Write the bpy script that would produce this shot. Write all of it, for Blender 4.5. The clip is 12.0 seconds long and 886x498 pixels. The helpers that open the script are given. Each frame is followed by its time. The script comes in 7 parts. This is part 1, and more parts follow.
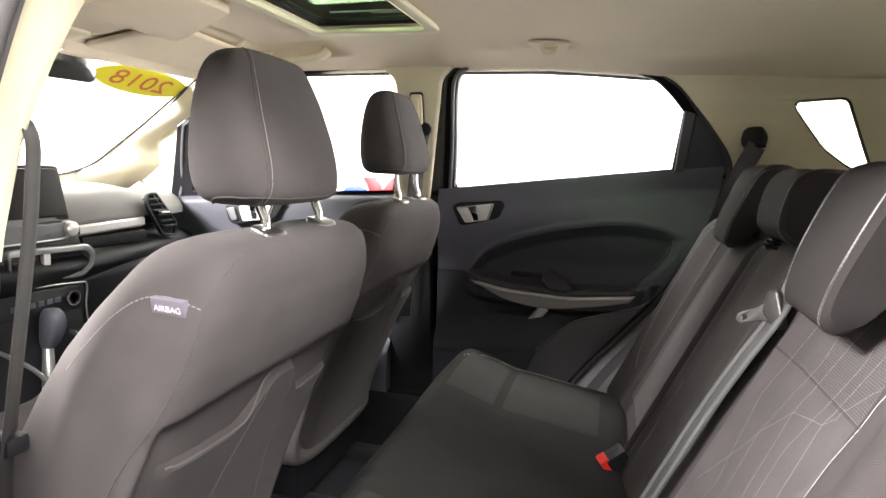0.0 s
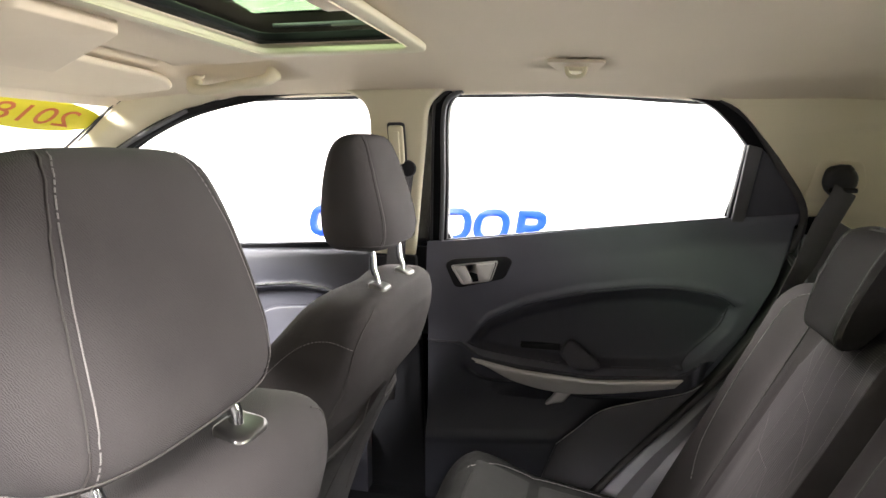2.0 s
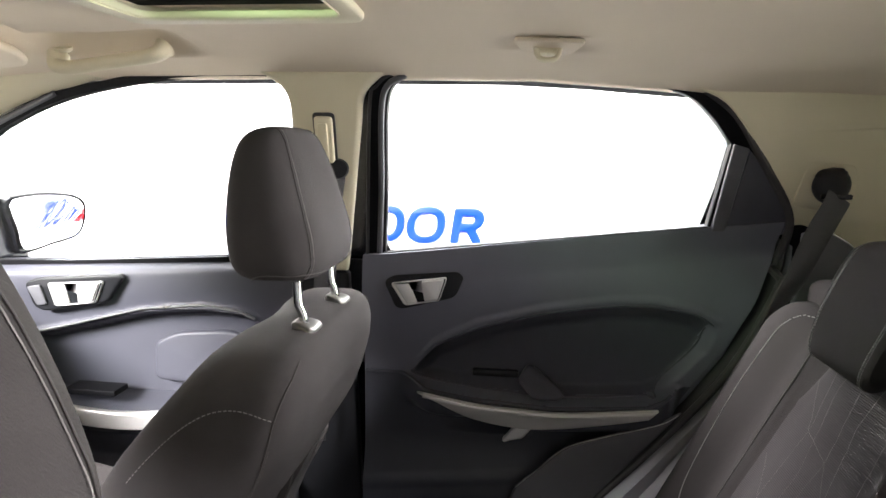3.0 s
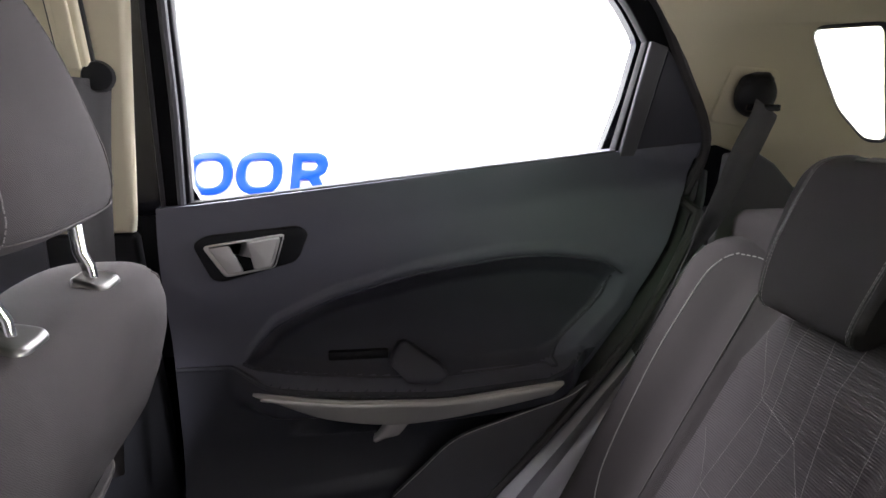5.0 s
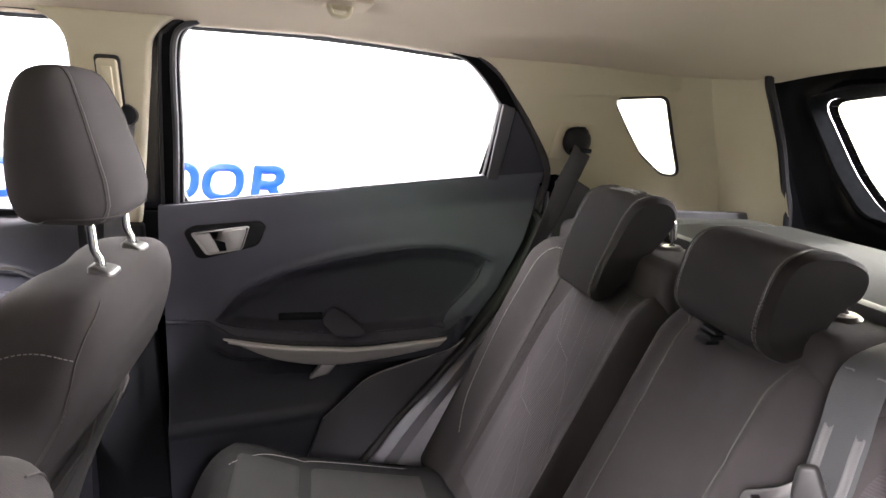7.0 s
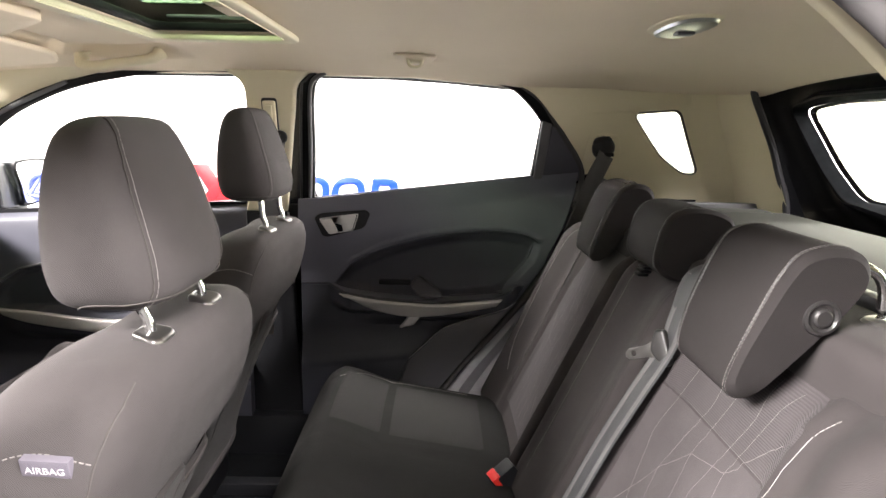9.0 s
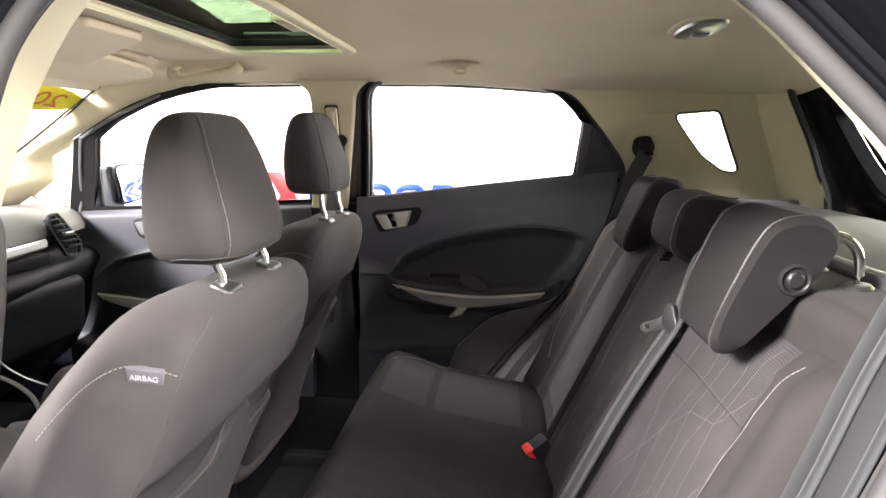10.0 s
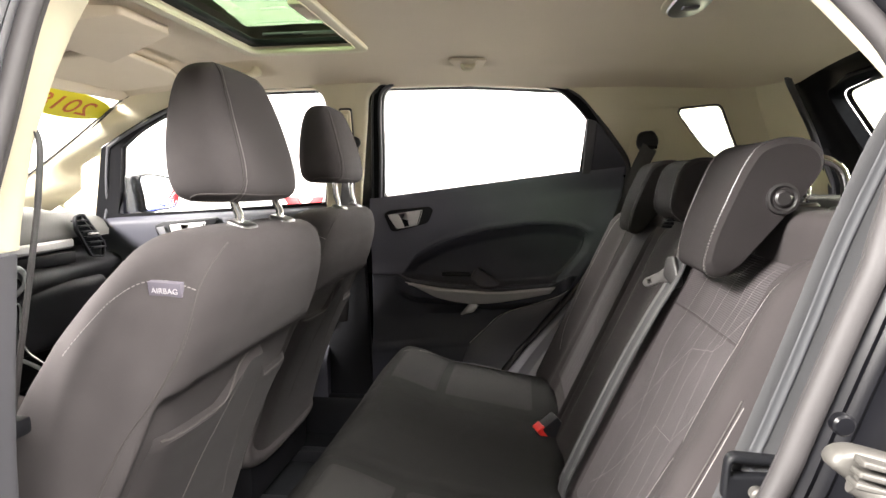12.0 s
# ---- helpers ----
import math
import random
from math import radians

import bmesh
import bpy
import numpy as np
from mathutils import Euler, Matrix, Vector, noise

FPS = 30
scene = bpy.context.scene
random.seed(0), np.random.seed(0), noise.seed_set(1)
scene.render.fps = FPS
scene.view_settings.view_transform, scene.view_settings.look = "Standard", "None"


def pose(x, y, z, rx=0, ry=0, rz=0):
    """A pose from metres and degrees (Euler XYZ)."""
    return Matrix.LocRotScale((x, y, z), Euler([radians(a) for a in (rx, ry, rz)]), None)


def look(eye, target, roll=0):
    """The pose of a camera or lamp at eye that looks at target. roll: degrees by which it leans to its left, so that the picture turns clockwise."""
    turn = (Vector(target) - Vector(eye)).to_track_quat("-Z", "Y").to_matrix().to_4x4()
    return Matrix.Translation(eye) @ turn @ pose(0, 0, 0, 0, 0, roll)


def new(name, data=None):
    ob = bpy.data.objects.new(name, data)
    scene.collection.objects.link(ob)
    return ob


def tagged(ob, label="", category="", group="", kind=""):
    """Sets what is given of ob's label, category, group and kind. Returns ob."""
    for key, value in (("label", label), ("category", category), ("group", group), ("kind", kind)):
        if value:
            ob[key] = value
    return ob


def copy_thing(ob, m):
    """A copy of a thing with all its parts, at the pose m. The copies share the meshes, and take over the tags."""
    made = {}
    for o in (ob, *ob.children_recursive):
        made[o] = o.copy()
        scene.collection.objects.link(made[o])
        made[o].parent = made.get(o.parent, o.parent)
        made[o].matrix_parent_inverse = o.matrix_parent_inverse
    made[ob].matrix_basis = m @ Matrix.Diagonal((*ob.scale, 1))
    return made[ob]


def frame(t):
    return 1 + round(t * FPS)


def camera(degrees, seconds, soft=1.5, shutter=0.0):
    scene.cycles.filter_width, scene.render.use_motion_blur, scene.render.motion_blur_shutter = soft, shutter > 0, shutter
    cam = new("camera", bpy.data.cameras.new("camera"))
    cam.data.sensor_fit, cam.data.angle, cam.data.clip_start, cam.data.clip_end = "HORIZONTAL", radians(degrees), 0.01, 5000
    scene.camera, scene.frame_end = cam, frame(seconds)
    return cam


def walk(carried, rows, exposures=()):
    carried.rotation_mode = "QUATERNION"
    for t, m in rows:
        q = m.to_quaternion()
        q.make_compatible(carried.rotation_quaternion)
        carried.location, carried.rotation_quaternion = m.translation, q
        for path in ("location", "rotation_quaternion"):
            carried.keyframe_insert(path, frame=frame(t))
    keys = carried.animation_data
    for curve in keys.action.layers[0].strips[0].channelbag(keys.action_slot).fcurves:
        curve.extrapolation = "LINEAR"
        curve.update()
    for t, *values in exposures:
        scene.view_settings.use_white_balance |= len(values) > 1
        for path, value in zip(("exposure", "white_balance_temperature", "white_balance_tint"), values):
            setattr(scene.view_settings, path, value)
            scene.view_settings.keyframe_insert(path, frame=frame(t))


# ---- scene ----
cam = camera(72.2, 12.0)
PATH = [
    (0, (0.492, -1.097, 1.19), (-0.034, 0.812, 0.909), 1.7),
    (0.5, (0.468, -0.993, 1.233), (-0.082, 0.909, 0.955), 1.1),
    (1, (0.459, -0.911, 1.275), (-0.09, 0.99, 0.988), 0.6),
    (1.5, (0.413, -0.809, 1.309), (-0.108, 1.094, 0.979), 0.3),
    (2, (0.349, -0.699, 1.326), (-0.108, 1.224, 1.0115), 0.4),
    (2.5, (0.301, -0.589, 1.343), (-0.044, 1.355, 1.026), 0.6),
    (3, (0.271, -0.483, 1.337), (0.054, 1.477, 0.998), 0.9),
    (5, (0.249, -0.171, 1.27), (0.535, 1.747, 0.779), 0.6),
    (5.5, (0.26, -0.208, 1.279), (0.679, 1.68, 0.768), 0.7),
    (6, (0.268, -0.32, 1.28), (0.758, 1.561, 0.806), 1.7),
    (6.5, (0.265, -0.45, 1.312), (0.743, 1.438, 0.857), 2.5),
    (8.5, (0.357, -0.942, 1.332), (0.469, 1.015, 0.936), 1.6),
    (9, (0.378, -1.044, 1.321), (0.398, 0.917, 0.931), 1.1),
    (9.5, (0.426, -1.12, 1.313), (0.325, 0.843, 0.942), 0.8),
    (10, (0.443, -1.174, 1.292), (0.242, 0.784, 0.939), 0.4),
    (10.5, (0.443, -1.213, 1.259), (0.218, 0.748, 0.936), -0.2),
    (11, (0.454, -1.228, 1.217), (0.227, 0.741, 0.949), -0.6),
    (11.5, (0.461, -1.236, 1.187), (0.222, 0.736, 0.955), -0.5),
    (12, (0.467, -1.234, 1.15), (0.21, 0.739, 0.942), -0.5),
]
walk(cam, [(t, look(eye, target, roll)) for t, eye, target, roll in PATH],
     [(0.0, 0.60, 6570, 12), (1.5, 0.66, 6550, 12), (2.5, 0.70, 6420, 12), (3.0, 0.68, 6300, 12.5), (5.0, 0.46, 6020, 18), (6.0, 0.76, 6060, 18), (6.5, 0.90, 6180, 20), (7.5, 0.86, 6450, 17), (8.5, 0.78, 6560, 15), (9.5, 0.54, 6620, 13), (10.5, 0.47, 6640, 12.5), (12.0, 0.41, 6640, 12)])

# ---------------------------------------------------------------- world and light
world = bpy.data.worlds.new("hall_air")
world.use_nodes = True
world.node_tree.nodes["Background"].inputs[0].default_value = (1.0, 0.98, 0.95, 1)
world.node_tree.nodes["Background"].inputs[1].default_value = 0.3
scene.world = world


def area_light(name, place, target, sx, sy, power, colour=(1.0, 0.97, 0.93)):
    data = bpy.data.lights.new(name, "AREA")
    data.shape, data.size, data.size_y, data.energy, data.color = "RECTANGLE", sx, sy, power, colour
    ob = new(name, data)
    ob.matrix_world = look(place, target)
    return tagged(ob, kind="structure")


# Unseen lamps, added and aimed until the cabin's light and shade fell right.
area_light("ceiling_light_panel", (0.0, 1.75, 3.4), (0.0, 1.9, 0), 9.0, 1.0, 950)
area_light("ceiling_light_panel", (-3.0, -3.1, 3.4), (-1.6, -1.6, 0), 2.2, 1.0, 1600)
area_light("ceiling_light_panel", (2.2, -3.0, 3.4), (1.4, -1.6, 0), 2.8, 1.0, 620)
# Added panels; the front one also stands for the white wall ahead.
area_light("wall_light_panel", (-6.9, 0.4, 1.7), (0.0, 0.3, 1.3), 4.0, 2.8, 95)
area_light("wall_light_panel", (6.9, 0.4, 1.7), (0.0, 0.3, 1.3), 4.0, 2.8, 1250)


# ---------------------------------------------------------------- materials
def material(name, colour, rough=0.6, metal=0.0, vary=0.12, scale=8.0, grain=0.0, grain_scale=900.0, weave=0.0, sheen=0.0, coat=0.0, spec=0.5, rib=0.0, folds=0.0):
    m = bpy.data.materials.new(name)
    m.use_nodes = True
    nt = m.node_tree
    n, l = nt.nodes, nt.links
    b = n["Principled BSDF"]
    b.inputs["Roughness"].default_value = rough
    b.inputs["Metallic"].default_value = metal
    b.inputs["Specular IOR Level"].default_value = spec
    b.inputs["Sheen Weight"].default_value = sheen
    b.inputs["Sheen Roughness"].default_value = 0.4
    b.inputs["Coat Weight"].default_value = coat
    b.inputs["Coat Roughness"].default_value = 0.05
    tc = n.new("ShaderNodeTexCoord")
    big = n.new("ShaderNodeTexNoise")
    big.inputs["Scale"].default_value, big.inputs["Detail"].default_value = scale, 4
    fine = n.new("ShaderNodeTexNoise")
    fine.inputs["Scale"].default_value, fine.inputs["Detail"].default_value = grain_scale, 2
    l.new(tc.outputs["Object"], big.inputs["Vector"])
    l.new(tc.outputs["Object"], fine.inputs["Vector"])
    add = n.new("ShaderNodeMath")
    add.operation = "MULTIPLY_ADD"
    l.new(fine.outputs["Fac"], add.inputs[0])
    add.inputs[1].default_value = 0.6 if grain else 0.15
    l.new(big.outputs["Fac"], add.inputs[2])
    ramp = n.new("ShaderNodeMapRange")
    ramp.inputs["From Min"].default_value, ramp.inputs["From Max"].default_value = 0.4, 1.15
    ramp.inputs["To Min"].default_value, ramp.inputs["To Max"].default_value = 1 - vary, 1 + vary
    l.new(add.outputs[0], ramp.inputs["Value"])
    mul = n.new("ShaderNodeVectorMath")
    mul.operation = "SCALE"
    mul.inputs[0].default_value = colour
    l.new(ramp.outputs["Result"], mul.inputs["Scale"])
    l.new(mul.outputs[0], b.inputs["Base Color"])
    rr = n.new("ShaderNodeMapRange")
    rr.inputs["To Min"].default_value, rr.inputs["To Max"].default_value = max(0.02, rough - 0.08), min(1, rough + 0.08)
    l.new(big.outputs["Fac"], rr.inputs["Value"])
    l.new(rr.outputs["Result"], b.inputs["Roughness"])
    height = fine.outputs["Fac"]
    if weave:
        wx = n.new("ShaderNodeTexWave")
        wx.bands_direction = "DIAGONAL"
        wx.inputs["Scale"].default_value, wx.inputs["Distortion"].default_value, wx.inputs["Detail"].default_value = 300, 7.0, 3.0
        l.new(tc.outputs["Object"], wx.inputs["Vector"])
        mixh = n.new("ShaderNodeMath")
        mixh.operation = "ADD"
        l.new(wx.outputs["Fac"], mixh.inputs[0])
        l.new(fine.outputs["Fac"], mixh.inputs[1])
        height = mixh.outputs[0]
    if rib:
        rb = n.new("ShaderNodeTexWave")
        rb.bands_direction = "Z"
        rb.inputs["Scale"].default_value, rb.inputs["Distortion"].default_value = rib, 0.6
        l.new(tc.outputs["Object"], rb.inputs["Vector"])
        tone = n.new("ShaderNodeMath")
        tone.operation = "MULTIPLY_ADD"
        tone.inputs[1].default_value = 0.26
        l.new(rb.outputs["Fac"], tone.inputs[0])
        tone.inputs[2].default_value = 0.86
        mul2 = n.new("ShaderNodeVectorMath")
        mul2.operation = "SCALE"
        l.new(mul.outputs[0], mul2.inputs[0])
        l.new(tone.outputs[0], mul2.inputs["Scale"])
        l.new(mul2.outputs[0], b.inputs["Base Color"])
        height = rb.outputs["Fac"]
    if grain or weave:
        bump = n.new("ShaderNodeBump")
        bump.inputs["Strength"].default_value = max(grain, weave)
        bump.inputs["Distance"].default_value = 0.0006
        l.new(height, bump.inputs["Height"])
        l.new(bump.outputs["Normal"], b.inputs["Normal"])
        if folds:
            soft = n.new("ShaderNodeTexNoise")
            soft.inputs["Scale"].default_value, soft.inputs["Detail"].default_value, soft.inputs["Distortion"].default_value = 9.0, 3, 0.8
            l.new(tc.outputs["Object"], soft.inputs["Vector"])
            wide = n.new("ShaderNodeBump")
            wide.inputs["Strength"].default_value, wide.inputs["Distance"].default_value = folds, 0.012
            l.new(soft.outputs["Fac"], wide.inputs["Height"])
            l.new(wide.outputs["Normal"], bump.inputs["Normal"])
    return m


def glass_material(name, tint, gloss=1.0):
    m = bpy.data.materials.new(name)
    m.use_nodes = True
    n, l = m.node_tree.nodes, m.node_tree.links
    n.remove(n["Principled BSDF"])
    clear, shine, mix, face = n.new("ShaderNodeBsdfTransparent"), n.new("ShaderNodeBsdfGlossy"), n.new("ShaderNodeMixShader"), n.new("ShaderNodeLayerWeight")
    clear.inputs["Color"].default_value = (*tint, 1)
    shine.inputs["Roughness"].default_value = 0.01
    power, scale = n.new("ShaderNodeMath"), n.new("ShaderNodeMath")
    power.operation, scale.operation = "POWER", "MULTIPLY_ADD"
    power.inputs[1].default_value = 5
    scale.inputs[1].default_value, scale.inputs[2].default_value = 0.5 * gloss, 0.025 * gloss
    l.new(face.outputs["Facing"], power.inputs[0])
    l.new(power.outputs[0], scale.inputs[0])
    l.new(scale.outputs[0], mix.inputs[0])
    l.new(clear.outputs[0], mix.inputs[1])
    l.new(shine.outputs[0], mix.inputs[2])
    l.new(mix.outputs[0], n["Material Output"].inputs[0])
    return m


FABRIC = material("seat_fabric", (0.060, 0.0545, 0.0552), 0.9, vary=0.18, scale=14, grain=0.35, grain_scale=1400, weave=0.3, sheen=0.03, spec=0.14, folds=0.14)
# Pocket cloth darkened: dimmer light low on the seat back, put into colour.
DIM_POCKET = material("dimmed_pocket_fabric", (0.032, 0.0285, 0.029), 0.85, vary=0.12, scale=10, grain=0.3, grain_scale=1600, weave=0.2, sheen=0.04, spec=0.3)
# Same cloth as the backrests; shade on the bench is put into its colour.
SHADED_CUSHION = material("shaded_cushion_fabric", (0.0135, 0.0133, 0.0128), 0.9, vary=0.2, scale=14, grain=0.35, grain_scale=1400, weave=0.3, sheen=0.0, spec=0.1, folds=0.5)
# Rear headrest cloth darkened below the seat cloth to paint in shade.
SHADED_HEAD = material("shaded_headrest_fabric", (0.024, 0.0215, 0.0218), 0.85, vary=0.16, scale=12, grain=0.35, grain_scale=1400, weave=0.3, sheen=0.0, spec=0.08, folds=0.14)
INSERT = material("seat_insert_fabric", (0.050, 0.0445, 0.0465), 0.9, vary=0.16, scale=22, grain=0.45, grain_scale=1000, weave=0.6, sheen=0.05, spec=0.25, rib=112)
INSERT_PLAIN = material("plain_insert_fabric", (0.056, 0.050, 0.052), 0.9, vary=0.22, scale=16, grain=0.45, grain_scale=1000, weave=0.4, sheen=0.04, spec=0.25, folds=0.2)
# Insert cloth darkened like the cushion round it, for the same painted shade.
SHADED_INSERT = material("shaded_insert_fabric", (0.025, 0.0245, 0.0238), 0.9, vary=0.16, scale=22, grain=0.45, grain_scale=1000, weave=0.6, sheen=0.00, spec=0.1)
# Seat fabric copied darker, so dimmer light at the back is colour.
DIMMED_CLOTH = material("dimmed_seat_fabric", (0.041, 0.0366, 0.037), 0.88, vary=0.16, scale=12, grain=0.35, grain_scale=1400, weave=0.3, sheen=0.02, spec=0.12, folds=0.14)
THREAD = material("grey_thread", (0.22, 0.205, 0.20), 0.7, vary=0.1)
DIM_THREAD = material("dim_thread", (0.14, 0.13, 0.125), 0.7, vary=0.1)
PALE_THREAD = material("pale_thread", (0.34, 0.32, 0.31), 0.7, vary=0.1)
COLLAR = material("dull_silver_plastic", (0.165, 0.16, 0.157), 0.32, 0.9, vary=0.08, scale=20)
LEVER = material("grey_satin_lever", (0.26, 0.27, 0.265), 0.3, 0.7, vary=0.06)
PIPING = material("dark_piping", (0.06, 0.053, 0.051), 0.7, vary=0.1)
LINER = material("headliner_fabric", (0.74, 0.645, 0.505), 0.95, vary=0.07, scale=2.2, grain=0.25, grain_scale=1500, spec=0.2, folds=0.12)
CREAM = material("cream_trim_plastic", (0.70, 0.643, 0.475), 0.68, vary=0.05, scale=4, grain=0.15, grain_scale=1200, spec=0.25)
BLACK = material("black_grained_plastic", (0.009, 0.0095, 0.0115), 0.46, vary=0.15, scale=6, grain=0.3, grain_scale=1600, spec=0.3)
SOFT = material("soft_black_trim", (0.118, 0.120, 0.150), 0.55, vary=0.18, scale=5, grain=0.25, grain_scale=1300, spec=0.3)
DARK = material("matt_black_plastic", (0.006, 0.006, 0.0075), 0.6, vary=0.15, scale=9, spec=0.15)
GREYTRIM = material("dark_grey_trim", (0.085, 0.085, 0.094), 0.45, vary=0.1, scale=6, grain=0.15)
DASH = material("dash_soft_skin", (0.11, 0.107, 0.10), 0.6, vary=0.1, scale=5, grain=0.4, grain_scale=900)
SILVER = material("satin_silver_paint", (0.62, 0.61, 0.60), 0.33, 0.55, vary=0.05, scale=12)
ARM = material("warm_silver_trim", (0.66, 0.64, 0.62), 0.36, 0.35, vary=0.06, scale=12)
CHROME = material("chrome", (0.80, 0.80, 0.80), 0.14, 1.0, vary=0.04, scale=20)
STEEL = material("worn_steel", (0.115, 0.11, 0.101), 0.5, 0.3, vary=0.15, scale=40)
RUBBER = material("grey_rubber_seal", (0.047, 0.044, 0.045), 0.65, vary=0.1, scale=10, grain=0.2)
DARKRUBBER = material("black_rubber_seal", (0.025, 0.025, 0.028), 0.5, vary=0.1, scale=10)
# Soft trim darkened: shade on the recessed door insert put into its colour.
DARKER_TRIM = material("darker_black_trim", (0.060, 0.061, 0.077), 0.5, vary=0.15, scale=6, grain=0.35, grain_scale=1100, spec=0.4)
# Door trim darkened below the armrest, to paint the shadow down there.
SHADED_CARD = material("shaded_door_plastic", (0.046, 0.048, 0.060), 0.45, vary=0.15, scale=5, grain=0.25, grain_scale=1300, spec=0.4)
GLOSSBLACK = material("gloss_black_enamel", (0.006, 0.0062, 0.008), 0.12, vary=0.08, scale=4, spec=0.55, coat=0.6)
TAILBLACK = material("satin_black_enamel", (0.005, 0.0052, 0.0068), 0.34, vary=0.08, scale=4, spec=0.22)
PAINT = material("black_gloss_paint", (0.006, 0.0065, 0.010), 0.22, vary=0.1, scale=3, spec=0.35)
JAMB = material("grey_door_jamb_paint", (0.42, 0.412, 0.45), 0.34, 0.5, vary=0.1, scale=5, coat=0.4)
CARPET = material("black_carpet", (0.011, 0.012, 0.0135), 1.0, vary=0.3, scale=60, grain=0.9, grain_scale=700, spec=0.05)
WEBBING = material("grey_belt_webbing", (0.036, 0.037, 0.0395), 0.6, vary=0.1, scale=30, weave=0.25, sheen=0.01)
PALEWEB = material("pale_belt_webbing", (0.10, 0.098, 0.10), 0.6, vary=0.1, scale=30, weave=0.25)
SIDEWEB = material("blue_grey_belt_webbing", (0.060, 0.063, 0.068), 0.6, vary=0.1, scale=30, weave=0.25, sheen=0.04)
DARKWEB = material("black_belt_webbing", (0.040, 0.037, 0.038), 0.6, vary=0.1, scale=30, weave=0.7)
BUTTON = material("dark_button_plastic", (0.020, 0.0188, 0.019), 0.42, vary=0.08, scale=20, grain=0.15)
SHELF = material("parcel_shelf_felt", (0.050, 0.052, 0.048), 0.9, vary=0.15, scale=30, grain=0.5, grain_scale=600)
RED = material("red_buckle_button", (0.55, 0.02, 0.015), 0.4, vary=0.05)
YELLOW = material("yellow_sticker_vinyl", (0.80, 0.72, 0.03), 0.5, vary=0.06, scale=10)
REDINK = material("red_sticker_ink", (0.62, 0.16, 0.04), 0.5, vary=0.1)
TAG = material("lilac_grey_tag", (0.155, 0.142, 0.175), 0.8, vary=0.1, weave=0.4)
TAGINK = material("white_tag_print", (0.52, 0.50, 0.53), 0.7, vary=0.05)
SCREEN = material("dark_screen_glass", (0.012, 0.010, 0.010), 0.3, vary=0.05, spec=0.08)
LENS = material("lamp_lens", (0.72, 0.72, 0.70), 0.15, vary=0.05, coat=0.5)
MIRROR = material("mirror_silvering", (0.62, 0.62, 0.63), 0.02, 1.0, vary=0.01)
WALL = material("white_wall_paint", (0.84, 0.83, 0.82), 0.7, vary=0.025, scale=1.2)
# Hall surfaces darkened to hold bounced light out of the cabin.
HALLGREY = material("greyed_hall_paint", (0.30, 0.298, 0.29), 0.75, vary=0.05, scale=1.2)
DIMWALL = material("dimmed_wall_paint", (0.10, 0.099, 0.097), 0.7, vary=0.05, scale=1.2)
FLOORPAINT = material("darkened_floor", (0.04, 0.04, 0.042), 0.35, vary=0.1, scale=1.5)
SIGNBLUE = material("blue_acrylic", (0.001, 0.03, 0.40), 0.35, vary=0.06, scale=3)
SIGNRED = material("red_acrylic", (0.48, 0.008, 0.014), 0.35, vary=0.06, scale=3)
GLASS = glass_material("clear_window_glass", (0.97, 0.985, 0.975))
GREENGLASS = glass_material("green_tinted_glass", (0.30, 0.37, 0.28))
REARGLASS = glass_material("faint_green_glass", (0.80, 0.83, 0.72))


# ---------------------------------------------------------------- shape helpers
def smooth(me, on=True):
    me.polygons.foreach_set("use_smooth", [on] * len(me.polygons))


def part(name, geo, mat, parent=None, label="", flat=False):
    """Links a bmesh or mesh as one object under a thing or a part."""
    if isinstance(geo, bmesh.types.BMesh):
        me = bpy.data.meshes.new(name)
        bmesh.ops.recalc_face_normals(geo, faces=geo.faces[:])
        geo.to_mesh(me)
        geo.free()
        smooth(me, not flat)
        if not flat:
            me.set_sharp_from_angle(angle=radians(38))
    else:
        me = geo
    if mat:
        me.materials.clear()
        me.materials.append(mat)
    ob = new(name, me)
    ob.parent = parent
    if label:
        ob["label"] = label
    return ob


def thing(name, label, category, kind="", group="", place=(0, 0, 0)):
    ob = new(name)
    ob.empty_display_size = 0.05
    ob.location = place
    return tagged(ob, label, category, group, kind)


def curve(pts, n=8, closed=False):
    """Smooth line through pts."""
    P = [Vector(p) for p in pts]
    k, out = len(P), []
    for i in range(k if closed else k - 1):
        a = P[(i - 1) % k] if closed or i else P[0]
        b, c = P[i], P[(i + 1) % k]
        d = P[(i + 2) % k] if closed or i + 2 < k else P[-1]
        for j in range(n):
            t = j / n
            out.append(0.5 * (2 * b + (c - a) * t + (2 * a - 5 * b + 4 * c - d) * t * t + (3 * b - a - 3 * c + d) * t ** 3))
    if not closed:
        out.append(P[-1])
    return out


def rounded(pts, r, n=5):
    """Polygon with rounded corners."""
    P, out = [Vector(p) for p in pts], []
    for i, b in enumerate(P):
        a, c = P[i - 1], P[(i + 1) % len(P)]
        ra = min(r, (a - b).length * 0.45, (c - b).length * 0.45)
        s, e = b + (a - b).normalized() * ra, b + (c - b).normalized() * ra
        out += [s * (1 - t) ** 2 + b * 2 * t * (1 - t) + e * t * t for t in (j / n for j in range(n + 1))]
    return out


